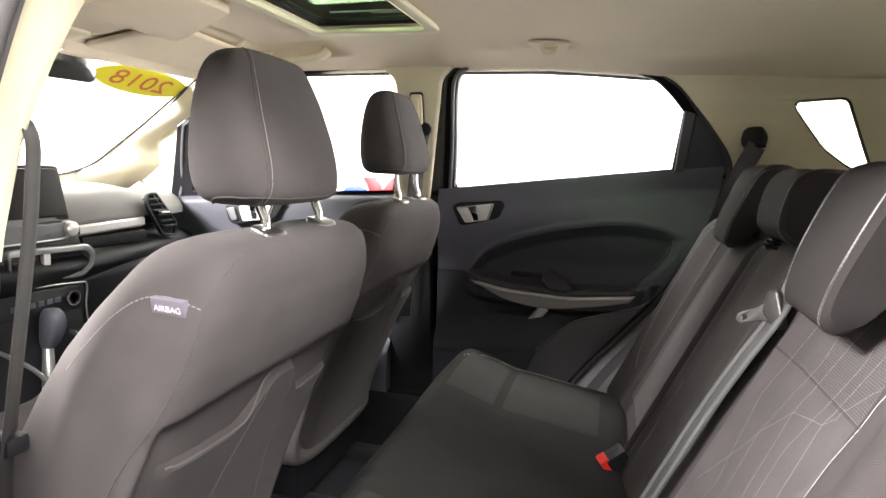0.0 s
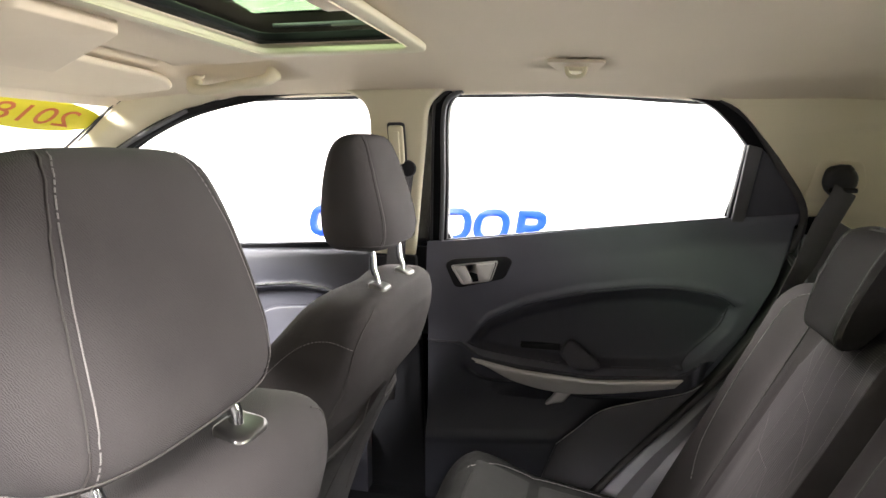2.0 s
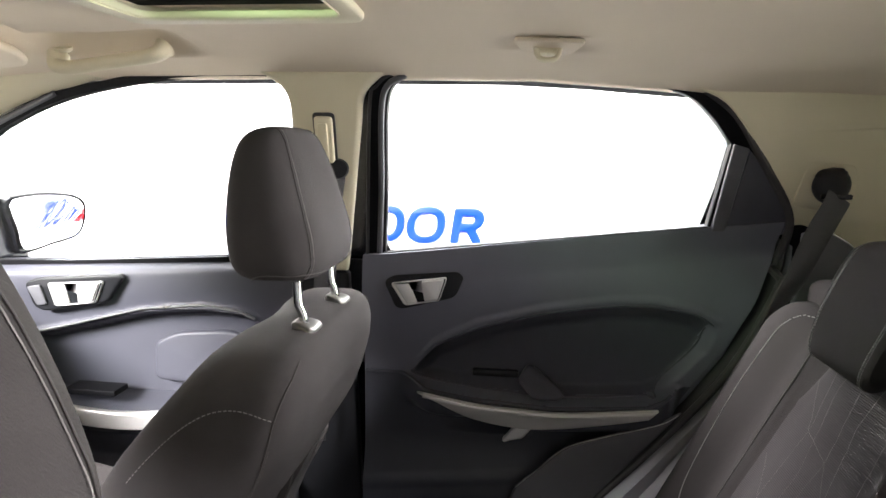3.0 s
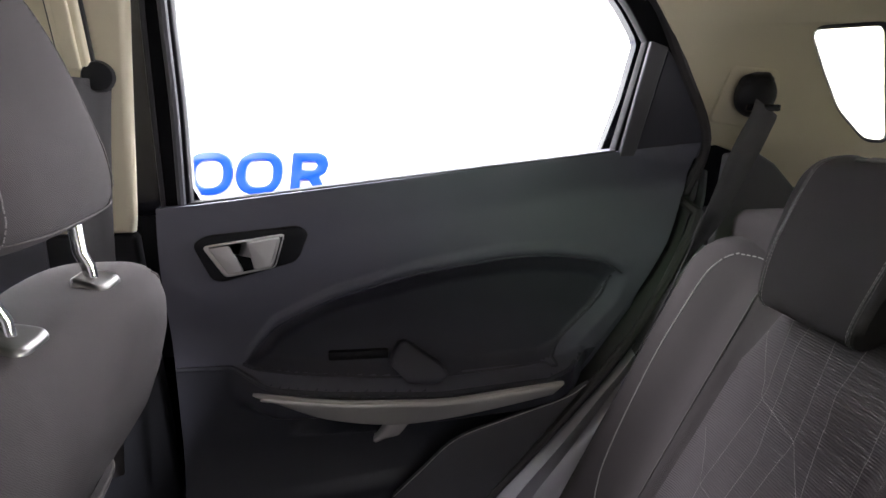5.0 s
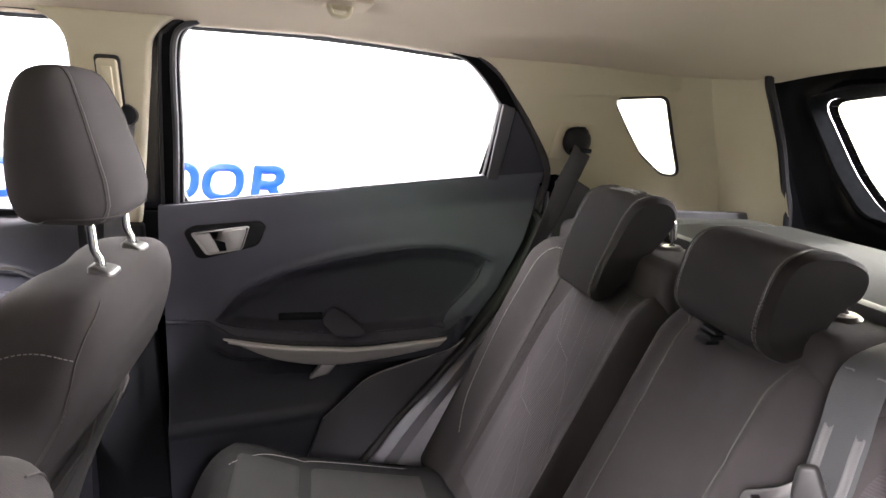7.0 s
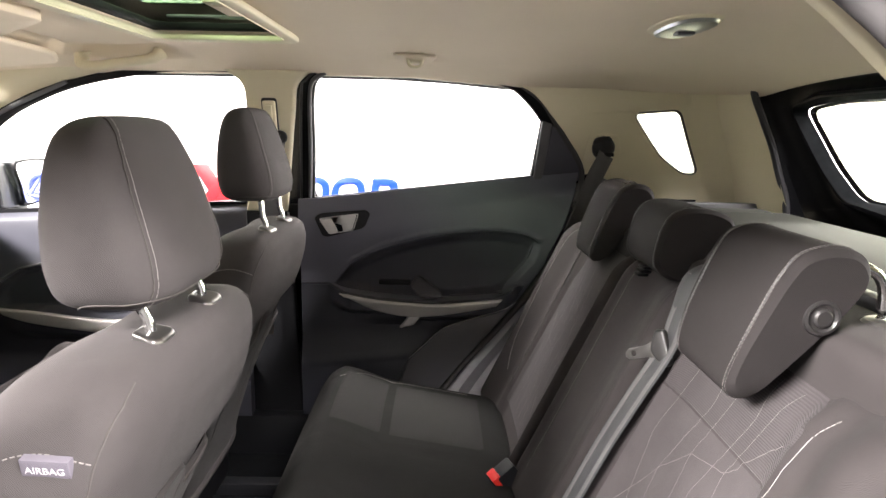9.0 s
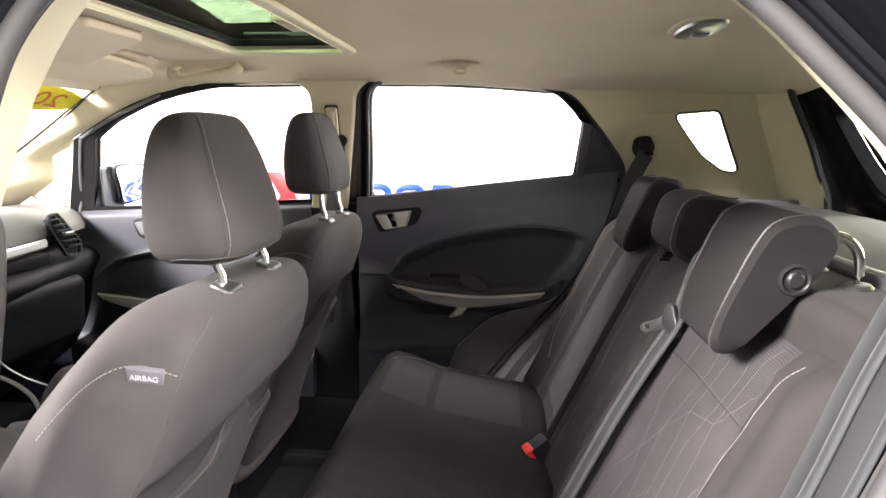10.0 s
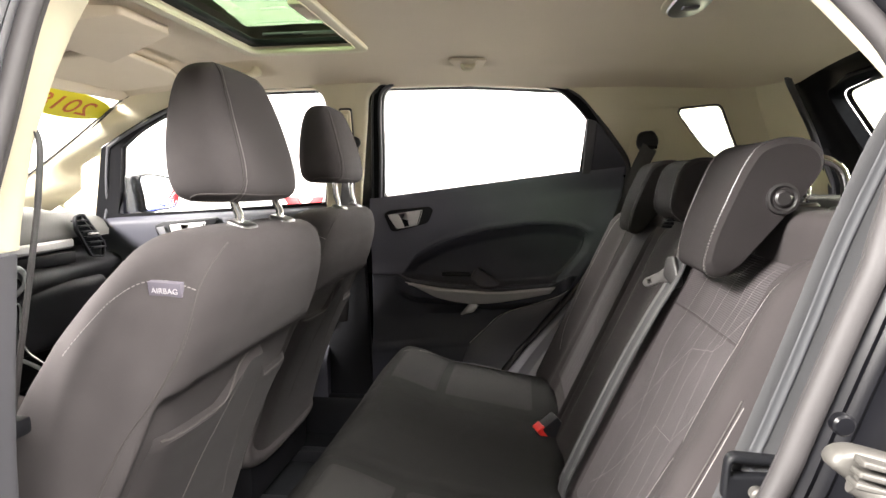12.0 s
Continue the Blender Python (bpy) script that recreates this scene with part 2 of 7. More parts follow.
def slab(outline, holes, thick, to_world, bevel=0.0):
    """A plate with holes, from outlines in (u, v); to_world(u, v, w) lays it out, w across the thickness."""
    cu = bpy.data.curves.new("outline", "CURVE")
    cu.dimensions, cu.fill_mode = "2D", "BOTH"
    cu.extrude, cu.bevel_depth, cu.bevel_resolution = max(0.0, thick / 2 - bevel), bevel, 2
    cu.offset = -bevel
    for ring in [outline, *holes]:
        sp = cu.splines.new("POLY")
        sp.points.add(len(ring) - 1)
        for q, p in zip(sp.points, ring):
            q.co = (p[0], p[1], 0, 1)
        sp.use_cyclic_u = True
    tmp = bpy.data.objects.new("outline", cu)
    me = bpy.data.meshes.new_from_object(tmp)
    bpy.data.objects.remove(tmp)
    bpy.data.curves.remove(cu)
    bm = bmesh.new()
    bm.from_mesh(me)
    bpy.data.meshes.remove(me)
    bmesh.ops.remove_doubles(bm, verts=bm.verts, dist=1e-5)
    for v in bm.verts:
        v.co = to_world(*v.co)
    return bm


def rings(bm, rows, closed=True, cap=True):
    """Skins rows of points (all of one length) into bm."""
    V = [[bm.verts.new(p) for p in r] for r in rows]
    n = len(V[0])
    for a, b in zip(V, V[1:]):
        for i in range(n if closed else n - 1):
            bm.faces.new((a[i], a[(i + 1) % n], b[(i + 1) % n], b[i]))
    if cap and closed:
        bm.faces.new(V[0][::-1])
        bm.faces.new(V[-1])
    return bm


def tube(pts, r, sides=8, closed=False, squash=1.0, up=(0, 0, 1)):
    bm = bmesh.new()
    P = [Vector(p) for p in pts]
    rows = []
    for i, p in enumerate(P):
        a = P[i - 1] if i or closed else p
        b = P[(i + 1) % len(P)] if i + 1 < len(P) or closed else p
        t = (b - a).normalized()
        s = t.cross(Vector(up))
        s = s.normalized() if s.length > 1e-4 else Vector((1, 0, 0))
        u = s.cross(t)
        rr = r(i / max(1, len(P) - 1)) if callable(r) else r
        rows.append([p + s * math.cos(k * math.tau / sides) * rr + u * math.sin(k * math.tau / sides) * rr * squash for k in range(sides)])
    if closed:
        rows.append(rows[0])
    rings(bm, rows, cap=not closed)
    if closed:
        bmesh.ops.remove_doubles(bm, verts=bm.verts, dist=1e-6)
    return bm


def ribbon(pts, width, across, thick=0.0016, sub=6):
    """A strap along pts; across: one direction for all, or one for each point."""
    P = curve(pts, sub)
    A = curve(across, sub) if isinstance(across[0], (tuple, list, Vector)) else [Vector(across)] * len(P)
    bm, rows = bmesh.new(), []
    for i, p in enumerate(P):
        t = (P[min(i + 1, len(P) - 1)] - P[max(i - 1, 0)]).normalized()
        a = (A[i] - t * A[i].dot(t)).normalized()
        nrm = t.cross(a)
        w, h = a * width / 2, nrm * thick / 2
        rows.append([p - w - h * 0.4, p - w * 0.94 - h, p - w * 0.5 - h * 1.25, p - w * 0.45 - h * 0.8, p + w * 0.45 - h * 0.8, p + w * 0.5 - h * 1.25, p + w * 0.94 - h, p + w - h * 0.4,
                     p + w + h * 0.4, p + w * 0.94 + h, p + w * 0.5 + h * 1.25, p + w * 0.45 + h * 0.8, p - w * 0.45 + h * 0.8, p - w * 0.5 + h * 1.25, p - w * 0.94 + h, p - w + h * 0.4])
    return rings(bm, rows)


def block(x0, x1, y0, y1, z0, z1, r=0.004, m=None, seg=2):
    bm = bmesh.new()
    bmesh.ops.create_cube(bm, size=1)
    for v in bm.verts:
        v.co = ((x0 + x1) / 2 + v.co.x * (x1 - x0), (y0 + y1) / 2 + v.co.y * (y1 - y0), (z0 + z1) / 2 + v.co.z * (z1 - z0))
    if r:
        bmesh.ops.bevel(bm, geom=bm.edges[:], offset=r, segments=seg, profile=0.6, affect="EDGES")
    if m is not None:
        bm.transform(m)
    return bm


def disc(centre, axis, radii, sides=28):
    """Turned shape: radii is a list of (distance along axis, radius)."""
    ax = Vector(axis).normalized()
    s = ax.orthogonal().normalized()
    u = ax.cross(s)
    return rings(bmesh.new(), [[Vector(centre) + ax * d + (s * math.cos(k * math.tau / sides) + u * math.sin(k * math.tau / sides)) * max(r, 1e-4) for k in range(sides)] for d, r in radii])


def superring(cx, cy, hx, hy, z, n=4.0, count=40, front=None):
    out = []
    for k in range(count):
        a = math.tau * k / count
        c, s = math.cos(a), math.sin(a)
        y = cy + hy * math.copysign(abs(c) ** (2 / n), c)
        x = cx + hx * math.copysign(abs(s) ** (2 / n), s)
        if front and s < 0:
            x -= front((y - cy) / hy) * min(1, -s * 2)
        out.append(Vector((x, y, z)))
    return out


def edge_fall(d, r):
    return 1.0 if d >= r else math.sqrt(max(0.0, 1 - (1 - d / r) ** 2))


def pad(origin, U, V, N, w, h, t, r, shape=None, nu=48, nv=48, corner=0.0):
    """A cushion: front face w by h, centred on origin along U, rising along V, thick t along N with edges rounded by r; shape(a, b) adds height at a in -1..1 across, b in 0..1 up."""
    o, U, V, N = Vector(origin), Vector(U).normalized(), Vector(V).normalized(), Vector(N).normalized()
    bm = bmesh.new()
    front, back = [], []
    for j in range(nv + 1):
        b = 0.5 - 0.5 * math.cos(math.pi * j / nv)
        fr, bk = [], []
        for i in range(nu + 1):
            a = -math.cos(math.pi * i / nu)
            x, y = a * w / 2, b * h
            if corner:
                ex, ey = abs(x) - (w / 2 - corner), abs(y - h / 2) - (h / 2 - corner)
                if ex > 0 and ey > 0:
                    k = max(ex, ey) / math.hypot(ex, ey)
                    x = math.copysign(w / 2 - corner + ex * k, x)
                    y = h / 2 + math.copysign(h / 2 - corner + ey * k, y - h / 2)
            f = edge_fall((1 - abs(a)) * w / 2, r) * edge_fall(min(b, 1 - b) * h, r)
            top = t * f + (shape(a, b) * f if shape else 0)
            p = o + U * x + V * y
            fr.append(p + N * top)
            bk.append(p)
        front.append([bm.verts.new(p) for p in fr])
        back.append([bm.verts.new(p) for p in bk])
    for grid, flip in ((front, False), (back, True)):
        for j in range(nv):
            for i in range(nu):
                q = (grid[j][i], grid[j][i + 1], grid[j + 1][i + 1], grid[j + 1][i])
                bm.faces.new(q[::-1] if flip else q)
    bmesh.ops.remove_doubles(bm, verts=bm.verts, dist=1e-6)
    return bm


def bump(x, c, w):
    k = abs(x - c) / w
    return 0.0 if k >= 1 else (1 - k * k) ** 2


def step(x, a, b):
    k = min(1, max(0, (x - a) / (b - a)))
    return k * k * (3 - 2 * k)


def lerp(x, pts):
    if x <= pts[0][0]:
        return pts[0][1]
    for (a, va), (b, vb) in zip(pts, pts[1:]):
        if x <= b:
            return va + (vb - va) * (x - a) / (b - a)
    return pts[-1][1]


def tree_of(*obs):
    from mathutils import bvhtree
    V, F = [], []
    for ob in obs:
        k = len(V)
        m = Matrix.Identity(4)
        V += [m @ v.co for v in ob.data.vertices]
        F += [[k + i for i in p.vertices] for p in ob.data.polygons]
    return bvhtree.BVHTree.FromPolygons(V, F)


def on_skin(tree, pts, lift=0.0, every=0.004, facing=None):
    """The line through pts, drawn on to the skin of a mesh."""
    line = curve(pts, 24)
    out = [line[0]]
    for p in line[1:]:
        if (p - out[-1]).length >= every:
            out.append(p)
    res = []
    for p in out:
        hit, nrm, _, _ = tree.find_nearest(p)
        if facing and nrm.dot(facing) < 0:
            nrm = -nrm
        res.append((hit + nrm * lift, nrm))
    return res


def seam(parent, tree, pts, name="seam", mat=None, r=0.0016, label=""):
    line = on_skin(tree, pts, 0.0004, 0.006)
    return part(name, tube([p for p, _ in line], r, 6), mat or PIPING, parent, label)


def stitches(parent, tree, pts, length=0.005, gap=0.0035, r=0.0009, mat=None, facing=None):
    """Thread dashes along a line on the skin."""
    length, gap = length * 0.75, gap * 0.8
    line = on_skin(tree, pts, 0.0006, 0.0012, facing)
    bm = bmesh.new()
    k, s = 0, 0.0
    run = []
    for (a, na), (b, nb) in zip(line, line[1:]):
        s += (b - a).length
        run.append((a, na))
        if s >= length:
            p, q, nrm = run[0][0], b, na
            t = (q - p)
            if t.length > 1e-5:
                side = t.normalized().cross(nrm) * r * 1.2
                top = nrm * r
                v = [bm.verts.new(c) for c in (p - side, p + side, q + side, q - side, p + t * 0.2 + top, q - t * 0.2 + top)]
                for f in ((0, 1, 4), (1, 2, 5, 4), (2, 3, 5), (3, 0, 4, 5)):
                    bm.faces.new([v[i] for i in f])
            s, run = -gap, []
        elif s < 0:
            run = []
    return part("stitching", bm, mat or THREAD, parent, "pale grey thread stitching")


def text_mesh(body, size, extrude=0.0004):
    cu = bpy.data.curves.new("text", "FONT")
    cu.body, cu.size, cu.extrude, cu.align_x, cu.align_y = body, size, extrude, "CENTER", "CENTER"
    tmp = bpy.data.objects.new("text", cu)
    me = bpy.data.meshes.new_from_object(tmp)
    bpy.data.objects.remove(tmp)
    bpy.data.curves.remove(cu)
    bm = bmesh.new()
    bm.from_mesh(me)
    bpy.data.meshes.remove(me)
    return bm


# ---------------------------------------------------------------- the hall round the car
def hall():
    part_of = lambda name, bm, mat, label, cat: tagged(part(name, bm, mat, None, flat=True), label, cat, kind="structure")
    part_of("floor", block(-7, 7, -6, 2.7, -0.1, 0, 0), FLOORPAINT, "unseen hall floor, darkened to cut bounced light", "floor")
    part_of("wall_north", block(-7, 7, 2.6, 2.75, 0, 3.6, 0), WALL, "white painted wall behind the raised letters", "wall")
    part_of("wall_south", block(-7, 7, -6.15, -6, 0, 3.6, 0), DIMWALL, "unseen near wall, darkened to cut bounced light", "wall")
    part_of("wall_west", block(-7.15, -7, -6, 2.7, 0, 3.6, 0), HALLGREY, "wall ahead of the car, greyed to cut bounced light", "wall")
    part_of("wall_east", block(7, 7.15, -6, 2.7, 0, 3.6, 0), HALLGREY, "unseen wall behind the car, greyed to cut bounced light", "wall")
    part_of("ceiling", block(-7.15, 7.15, -6.15, 2.75, 3.6, 3.7, 0), HALLGREY, "hall ceiling, greyed to cut bounced light", "ceiling")


def wall_sign():
    """Raised marks on the far wall: plain slanted shapes in blue, with one red cross."""
    sign = thing("wall_sign", "raised blue and red shapes fixed to the white wall", "sign", place=(0, 2.6, 0.93))
    lay = lambda u, v, w: Vector((u + 0.14 * v, -0.014 + w, v))
    oval = lambda cx, w, h: [(cx + w * math.copysign(abs(math.cos(a)) ** 0.8, math.cos(a)), h * math.copysign(abs(math.sin(a)) ** 0.8, math.sin(a))) for a in (k * math.tau / 48 for k in range(48))]
    for cx in (-1.137, -0.369, -0.158):
        part("ring", slab(oval(cx, 0.098, 0.094), [oval(cx, 0.058, 0.06)], 0.028, lay, 0.003), SIGNBLUE, sign)
    part("loop", slab(rounded([(-0.022, -0.09), (0.020, -0.09), (0.020, -0.028), (0.055, -0.028), (0.095, -0.09), (0.145, -0.09), (0.10, -0.018), (0.128, 0.0), (0.138, 0.035), (0.124, 0.072), (0.09, 0.09), (-0.022, 0.09)], 0.008),
                      [rounded([(0.022, 0.012), (0.078, 0.012), (0.090, 0.032), (0.078, 0.052), (0.022, 0.052)], 0.006)], 0.028, lay, 0.003), SIGNBLUE, sign)
    part("zigzag", slab([(-0.80, -0.09), (-0.755, -0.09), (-0.755, 0.03), (-0.685, -0.09), (-0.655, -0.09), (-0.585, 0.03), (-0.585, -0.09), (-0.54, -0.09), (-0.54, 0.09), (-0.60, 0.09), (-0.67, -0.03), (-0.74, 0.09), (-0.80, 0.09)], [], 0.028, lay, 0.003), SIGNBLUE, sign)
    part("cross_bar", slab([(-1.075, 0.155), (-0.985, 0.155), (-0.83, -0.095), (-0.93, -0.095)], [], 0.03, lambda u, v, w: Vector((u, -0.015 + w, v)), 0.003), SIGNRED, sign, "red slanting bar")
    part("cross_bar", slab([(-1.06, -0.095), (-0.98, -0.095), (-0.80, 0.155), (-0.87, 0.155)], [], 0.03, lambda u, v, w: Vector((u, -0.020 + w, v)), 0.003), SIGNRED, sign, "red slanting bar")


hall()
wall_sign()

# ---------------------------------------------------------------- the car's shell
def glass_y(z):
    """Distance of the side glass from the car's middle, at height z."""
    return 0.765 - 0.33 * max(0.0, z - 1.09)


def side_at(s, off):
    """Lays (x, z, w) on the side of the car; s: +1 far, -1 near; off: metres outwards from the glass."""
    return lambda u, v, w: Vector((u, s * (glass_y(v) + off + w), v))


REAR_GLASS = curve([(0.014, 1.114), (0.027, 1.25), (0.036, 1.39), (0.052, 1.442), (0.097, 1.461), (0.21, 1.461), (0.319, 1.457), (0.478, 1.445), (0.567, 1.429), (0.618, 1.392), (0.660, 1.345)], 6) + [Vector((0.653, 1.265)), Vector((0.646, 1.189))]
FRONT_GLASS = [Vector((-0.175, 1.096))] + curve([(-0.158, 1.20), (-0.137, 1.363), (-0.134, 1.42), (-0.153, 1.451), (-0.213, 1.46), (-0.394, 1.453), (-0.608, 1.415), (-0.775, 1.352), (-0.880, 1.288)], 6) + [Vector((-0.92, 1.17)), Vector((-0.954, 1.057)), Vector((-0.70, 1.066)), Vector((-0.32, 1.088))]
SAIL_GLASS = rounded([(-0.984, 1.264), (-1.055, 1.231), (-1.083, 1.148), (-1.174, 1.094), (-1.085, 1.046), (-1.056, 1.046), (-1.014, 1.17)], 0.008)
QUARTER_GLASS = rounded([(0.926, 1.368), (1.046, 1.378), (1.088, 1.29), (1.130, 1.206), (1.088, 1.208), (1.02, 1.255), (0.972, 1.31)], 0.016)
# the rear door opening's seal, from the foot of the B pillar over the roof and back to the sill
OPENING = curve([(-0.055, 0.62), (-0.05, 0.85), (-0.028, 1.108), (0.002, 1.40), (0.022, 1.447), (0.07, 1.468), (0.30, 1.470), (0.52, 1.453), (0.60, 1.432), (0.655, 1.393), (0.72, 1.312), (0.772, 1.225), (0.772, 1.13), (0.751, 1.044), (0.699, 0.929), (0.634, 0.831), (0.528, 0.703), (0.454, 0.618), (0.37, 0.50), (0.25, 0.44), (0.05, 0.44), (-0.04, 0.50)], 6, True)

NEAR_OPENING = curve([(-0.045, 0.62), (-0.034, 0.85), (-0.020, 1.06), (-0.009, 1.20), (-0.001, 1.32), (0.018, 1.385), (0.06, 1.435), (0.13, 1.461), (0.34, 1.466), (0.50, 1.452), (0.585, 1.432), (0.636, 1.395), (0.678, 1.350), (0.726, 1.293), (0.758, 1.235), (0.751, 1.17), (0.724, 1.098), (0.702, 1.036), (0.681, 0.975), (0.659, 0.912), (0.624, 0.840), (0.528, 0.713), (0.454, 0.628), (0.37, 0.50), (0.25, 0.44), (0.05, 0.44), (-0.03, 0.50)], 6, True)


def belt(x):
    """Height of the window sill along the car."""
    return lerp(x, [(-1.1, 1.04), (-0.95, 1.054), (-0.32, 1.088), (0.014, 1.112), (0.646, 1.189), (0.8, 1.205)])


def outline_grow(ring, d):
    """The outline moved outwards by d."""
    area = sum(a[0] * b[1] - b[0] * a[1] for a, b in zip(ring, list(ring[1:]) + [ring[0]]))
    d = d if area > 0 else -d
    out = []
    for i, p in enumerate(ring):
        t = (ring[(i + 1) % len(ring)] - ring[i - 1]).normalized()
        out.append(p + Vector((t.y, -t.x)) * d)
    return out


def body_shell():
    shell = thing("car_body", "black glossy painted body shell of a small car", "car", place=(0, 0, 0.2))
    L = Matrix.Translation((0, 0, -0.2))

    def put(name, bm, mat, label="", flat=False):
        bm.transform(L)
        return part(name, bm, mat, shell, label, flat)

    # far side, upper and lower
    top = rounded([(-1.075, 1.0), (-1.06, 1.06), (-0.965, 1.31), (-0.80, 1.42), (-0.55, 1.52), (0.2, 1.56), (0.9, 1.55), (1.22, 1.50), (1.42, 1.09), (1.42, 1.0)], 0.02)
    put("far_side_upper", slab(top, [outline_grow(REAR_GLASS, 0.012), [p + Vector((-0.02, 0)) for p in outline_grow(FRONT_GLASS, 0.012)], [p + Vector((0.045, 0)) for p in outline_grow(QUARTER_GLASS, 0.035)]], 0.02, side_at(1, 0.06)), PAINT)
    put("far_side_lower", slab([(-1.6, 0.25), (1.45, 0.25), (1.45, 1.05), (-1.6, 1.05)], [], 0.02, lambda u, v, w: Vector((u, 0.86 + w, v))), PAINT)
    # near side: front part, rear quarter, roof rail, sill
    near = lambda u, v, w: Vector((u, -(glass_y(v) + 0.092 + w), v))
    grown = outline_grow(NEAR_OPENING, 0.056)
    k0 = min(range(len(grown)), key=lambda i: (grown[i] - Vector((0.18, 1.52))).length)
    k1 = min(range(len(grown)), key=lambda i: (grown[i] - Vector((0.15, 0.39))).length)
    rear_line = grown[k0:k1 + 1]
    front_line = grown[k1:] + grown[:k0 + 1]
    put("near_quarter_panel", slab(list(rear_line) + [Vector((0.15, 0.25)), Vector((1.45, 0.25)), Vector((1.45, 1.05)), Vector((1.38, 1.50)), Vector((1.25, 1.66)), Vector((0.18, 1.68))], [QUARTER_GLASS], 0.02, near), GLOSSBLACK)
    put("near_front_side", slab(list(front_line) + [Vector((0.18, 1.68)), Vector((-0.35, 1.62)), Vector((-0.62, 1.54)), Vector((-0.87, 1.42)), Vector((-1.22, 1.05)), Vector((-1.6, 1.0)), Vector((-1.6, 0.25)), Vector((0.15, 0.25))], [FRONT_GLASS, SAIL_GLASS], 0.02, near), PAINT)
    # door jamb, from the seal out to the skin
    jamb = bmesh.new()
    steps = [(0.006, -0.004), (0.010, 0.004), (0.014, 0.008), (0.018, 0.006), (0.021, 0.010), (0.025, 0.012), (0.028, 0.010), (0.032, 0.022), (0.036, 0.040), (0.040, 0.046), (0.044, 0.052), (0.050, 0.074), (0.056, 0.086)]
    rows = []
    for d, out in steps:
        rows.append([Vector((p.x, -(glass_y(p.y) + out), p.y)) for p in outline_grow(NEAR_OPENING, d)])
    rings(jamb, rows, cap=False)
    put("near_door_jamb", jamb, TAILBLACK, "black painted door jamb")
    # roof skin with the sunroof cut out
    roof = bmesh.new()
    rx = [-0.84, -0.7, -0.55, -0.4, -0.27, -0.1, 0.085, 0.25, 0.4, 0.55, 0.7, 0.85, 1.0, 1.1, 1.2, 1.26]
    ry = [-0.70, -0.66, -0.6, -0.5, -0.37, -0.2, 0, 0.2, 0.37, 0.5, 0.6, 0.66, 0.70]
    net = [[roof.verts.new((x, y, roof_z(x, y) + 0.085 - 0.09 * (abs(y) / 0.7) ** 4)) for y in ry] for x in rx]
    for i in range(len(rx) - 1):
        for j in range(len(ry) - 1):
            if not (-0.27 <= rx[i] < 0.08 and -0.37 <= ry[j] < 0.36):
                roof.faces.new((net[i][j], net[i][j + 1], net[i + 1][j + 1], net[i + 1][j]))
    put("roof_skin", roof, PAINT)
    # Unseen strips added to close gaps where outside light showed through.
    put("far_inner_skin", block(-0.3, 1.40, 0.802, 0.812, 0.85, 1.085, 0), DARK)
    put("far_inner_skin", block(-1.2, -0.301, 0.802, 0.812, 0.85, 1.03, 0), DARK)
    put("underbody", block(-1.6, 1.45, -0.86, 0.86, 0.24, 0.26, 0), DARK)
    put("bulkhead", block(-1.62, -1.58, -0.86, 0.86, 0.25, 1.02, 0), DARK)
    put("boot_floor", block(1.38, 1.44, -0.84, 0.84, 0.26, 0.98, 0), DARK)
    return shell


def roof_z(x, y):
    """The headliner's height."""
    mid = lerp(x, [(-0.95, 1.452), (-0.80, 1.470), (-0.5, 1.497), (-0.25, 1.515), (0.2, 1.515), (0.48, 1.508), (0.62, 1.512), (0.80, 1.506), (1.0, 1.482), (1.12, 1.455), (1.25, 1.43)])
    edge = lerp(x, [(-0.95, 1.437), (-0.775, 1.448), (-0.608, 1.450), (-0.394, 1.453), (-0.2, 1.455), (0.3, 1.4535), (0.52, 1.438), (0.62, 1.427), (0.8, 1.432), (1.12, 1.425), (1.25, 1.41)])
    half = lerp(x, [(-0.95, 0.62), (-0.5, 0.645), (0.5, 0.645), (0.9, 0.655), (1.05, 0.62), (1.25, 0.5)])
    k = min(1.0, abs(y) / half)
    return edge + (mid - edge) * (1 - k ** lerp(x, [(-0.9, 8.0), (-0.6, 6.0), (-0.35, 2.8)]))


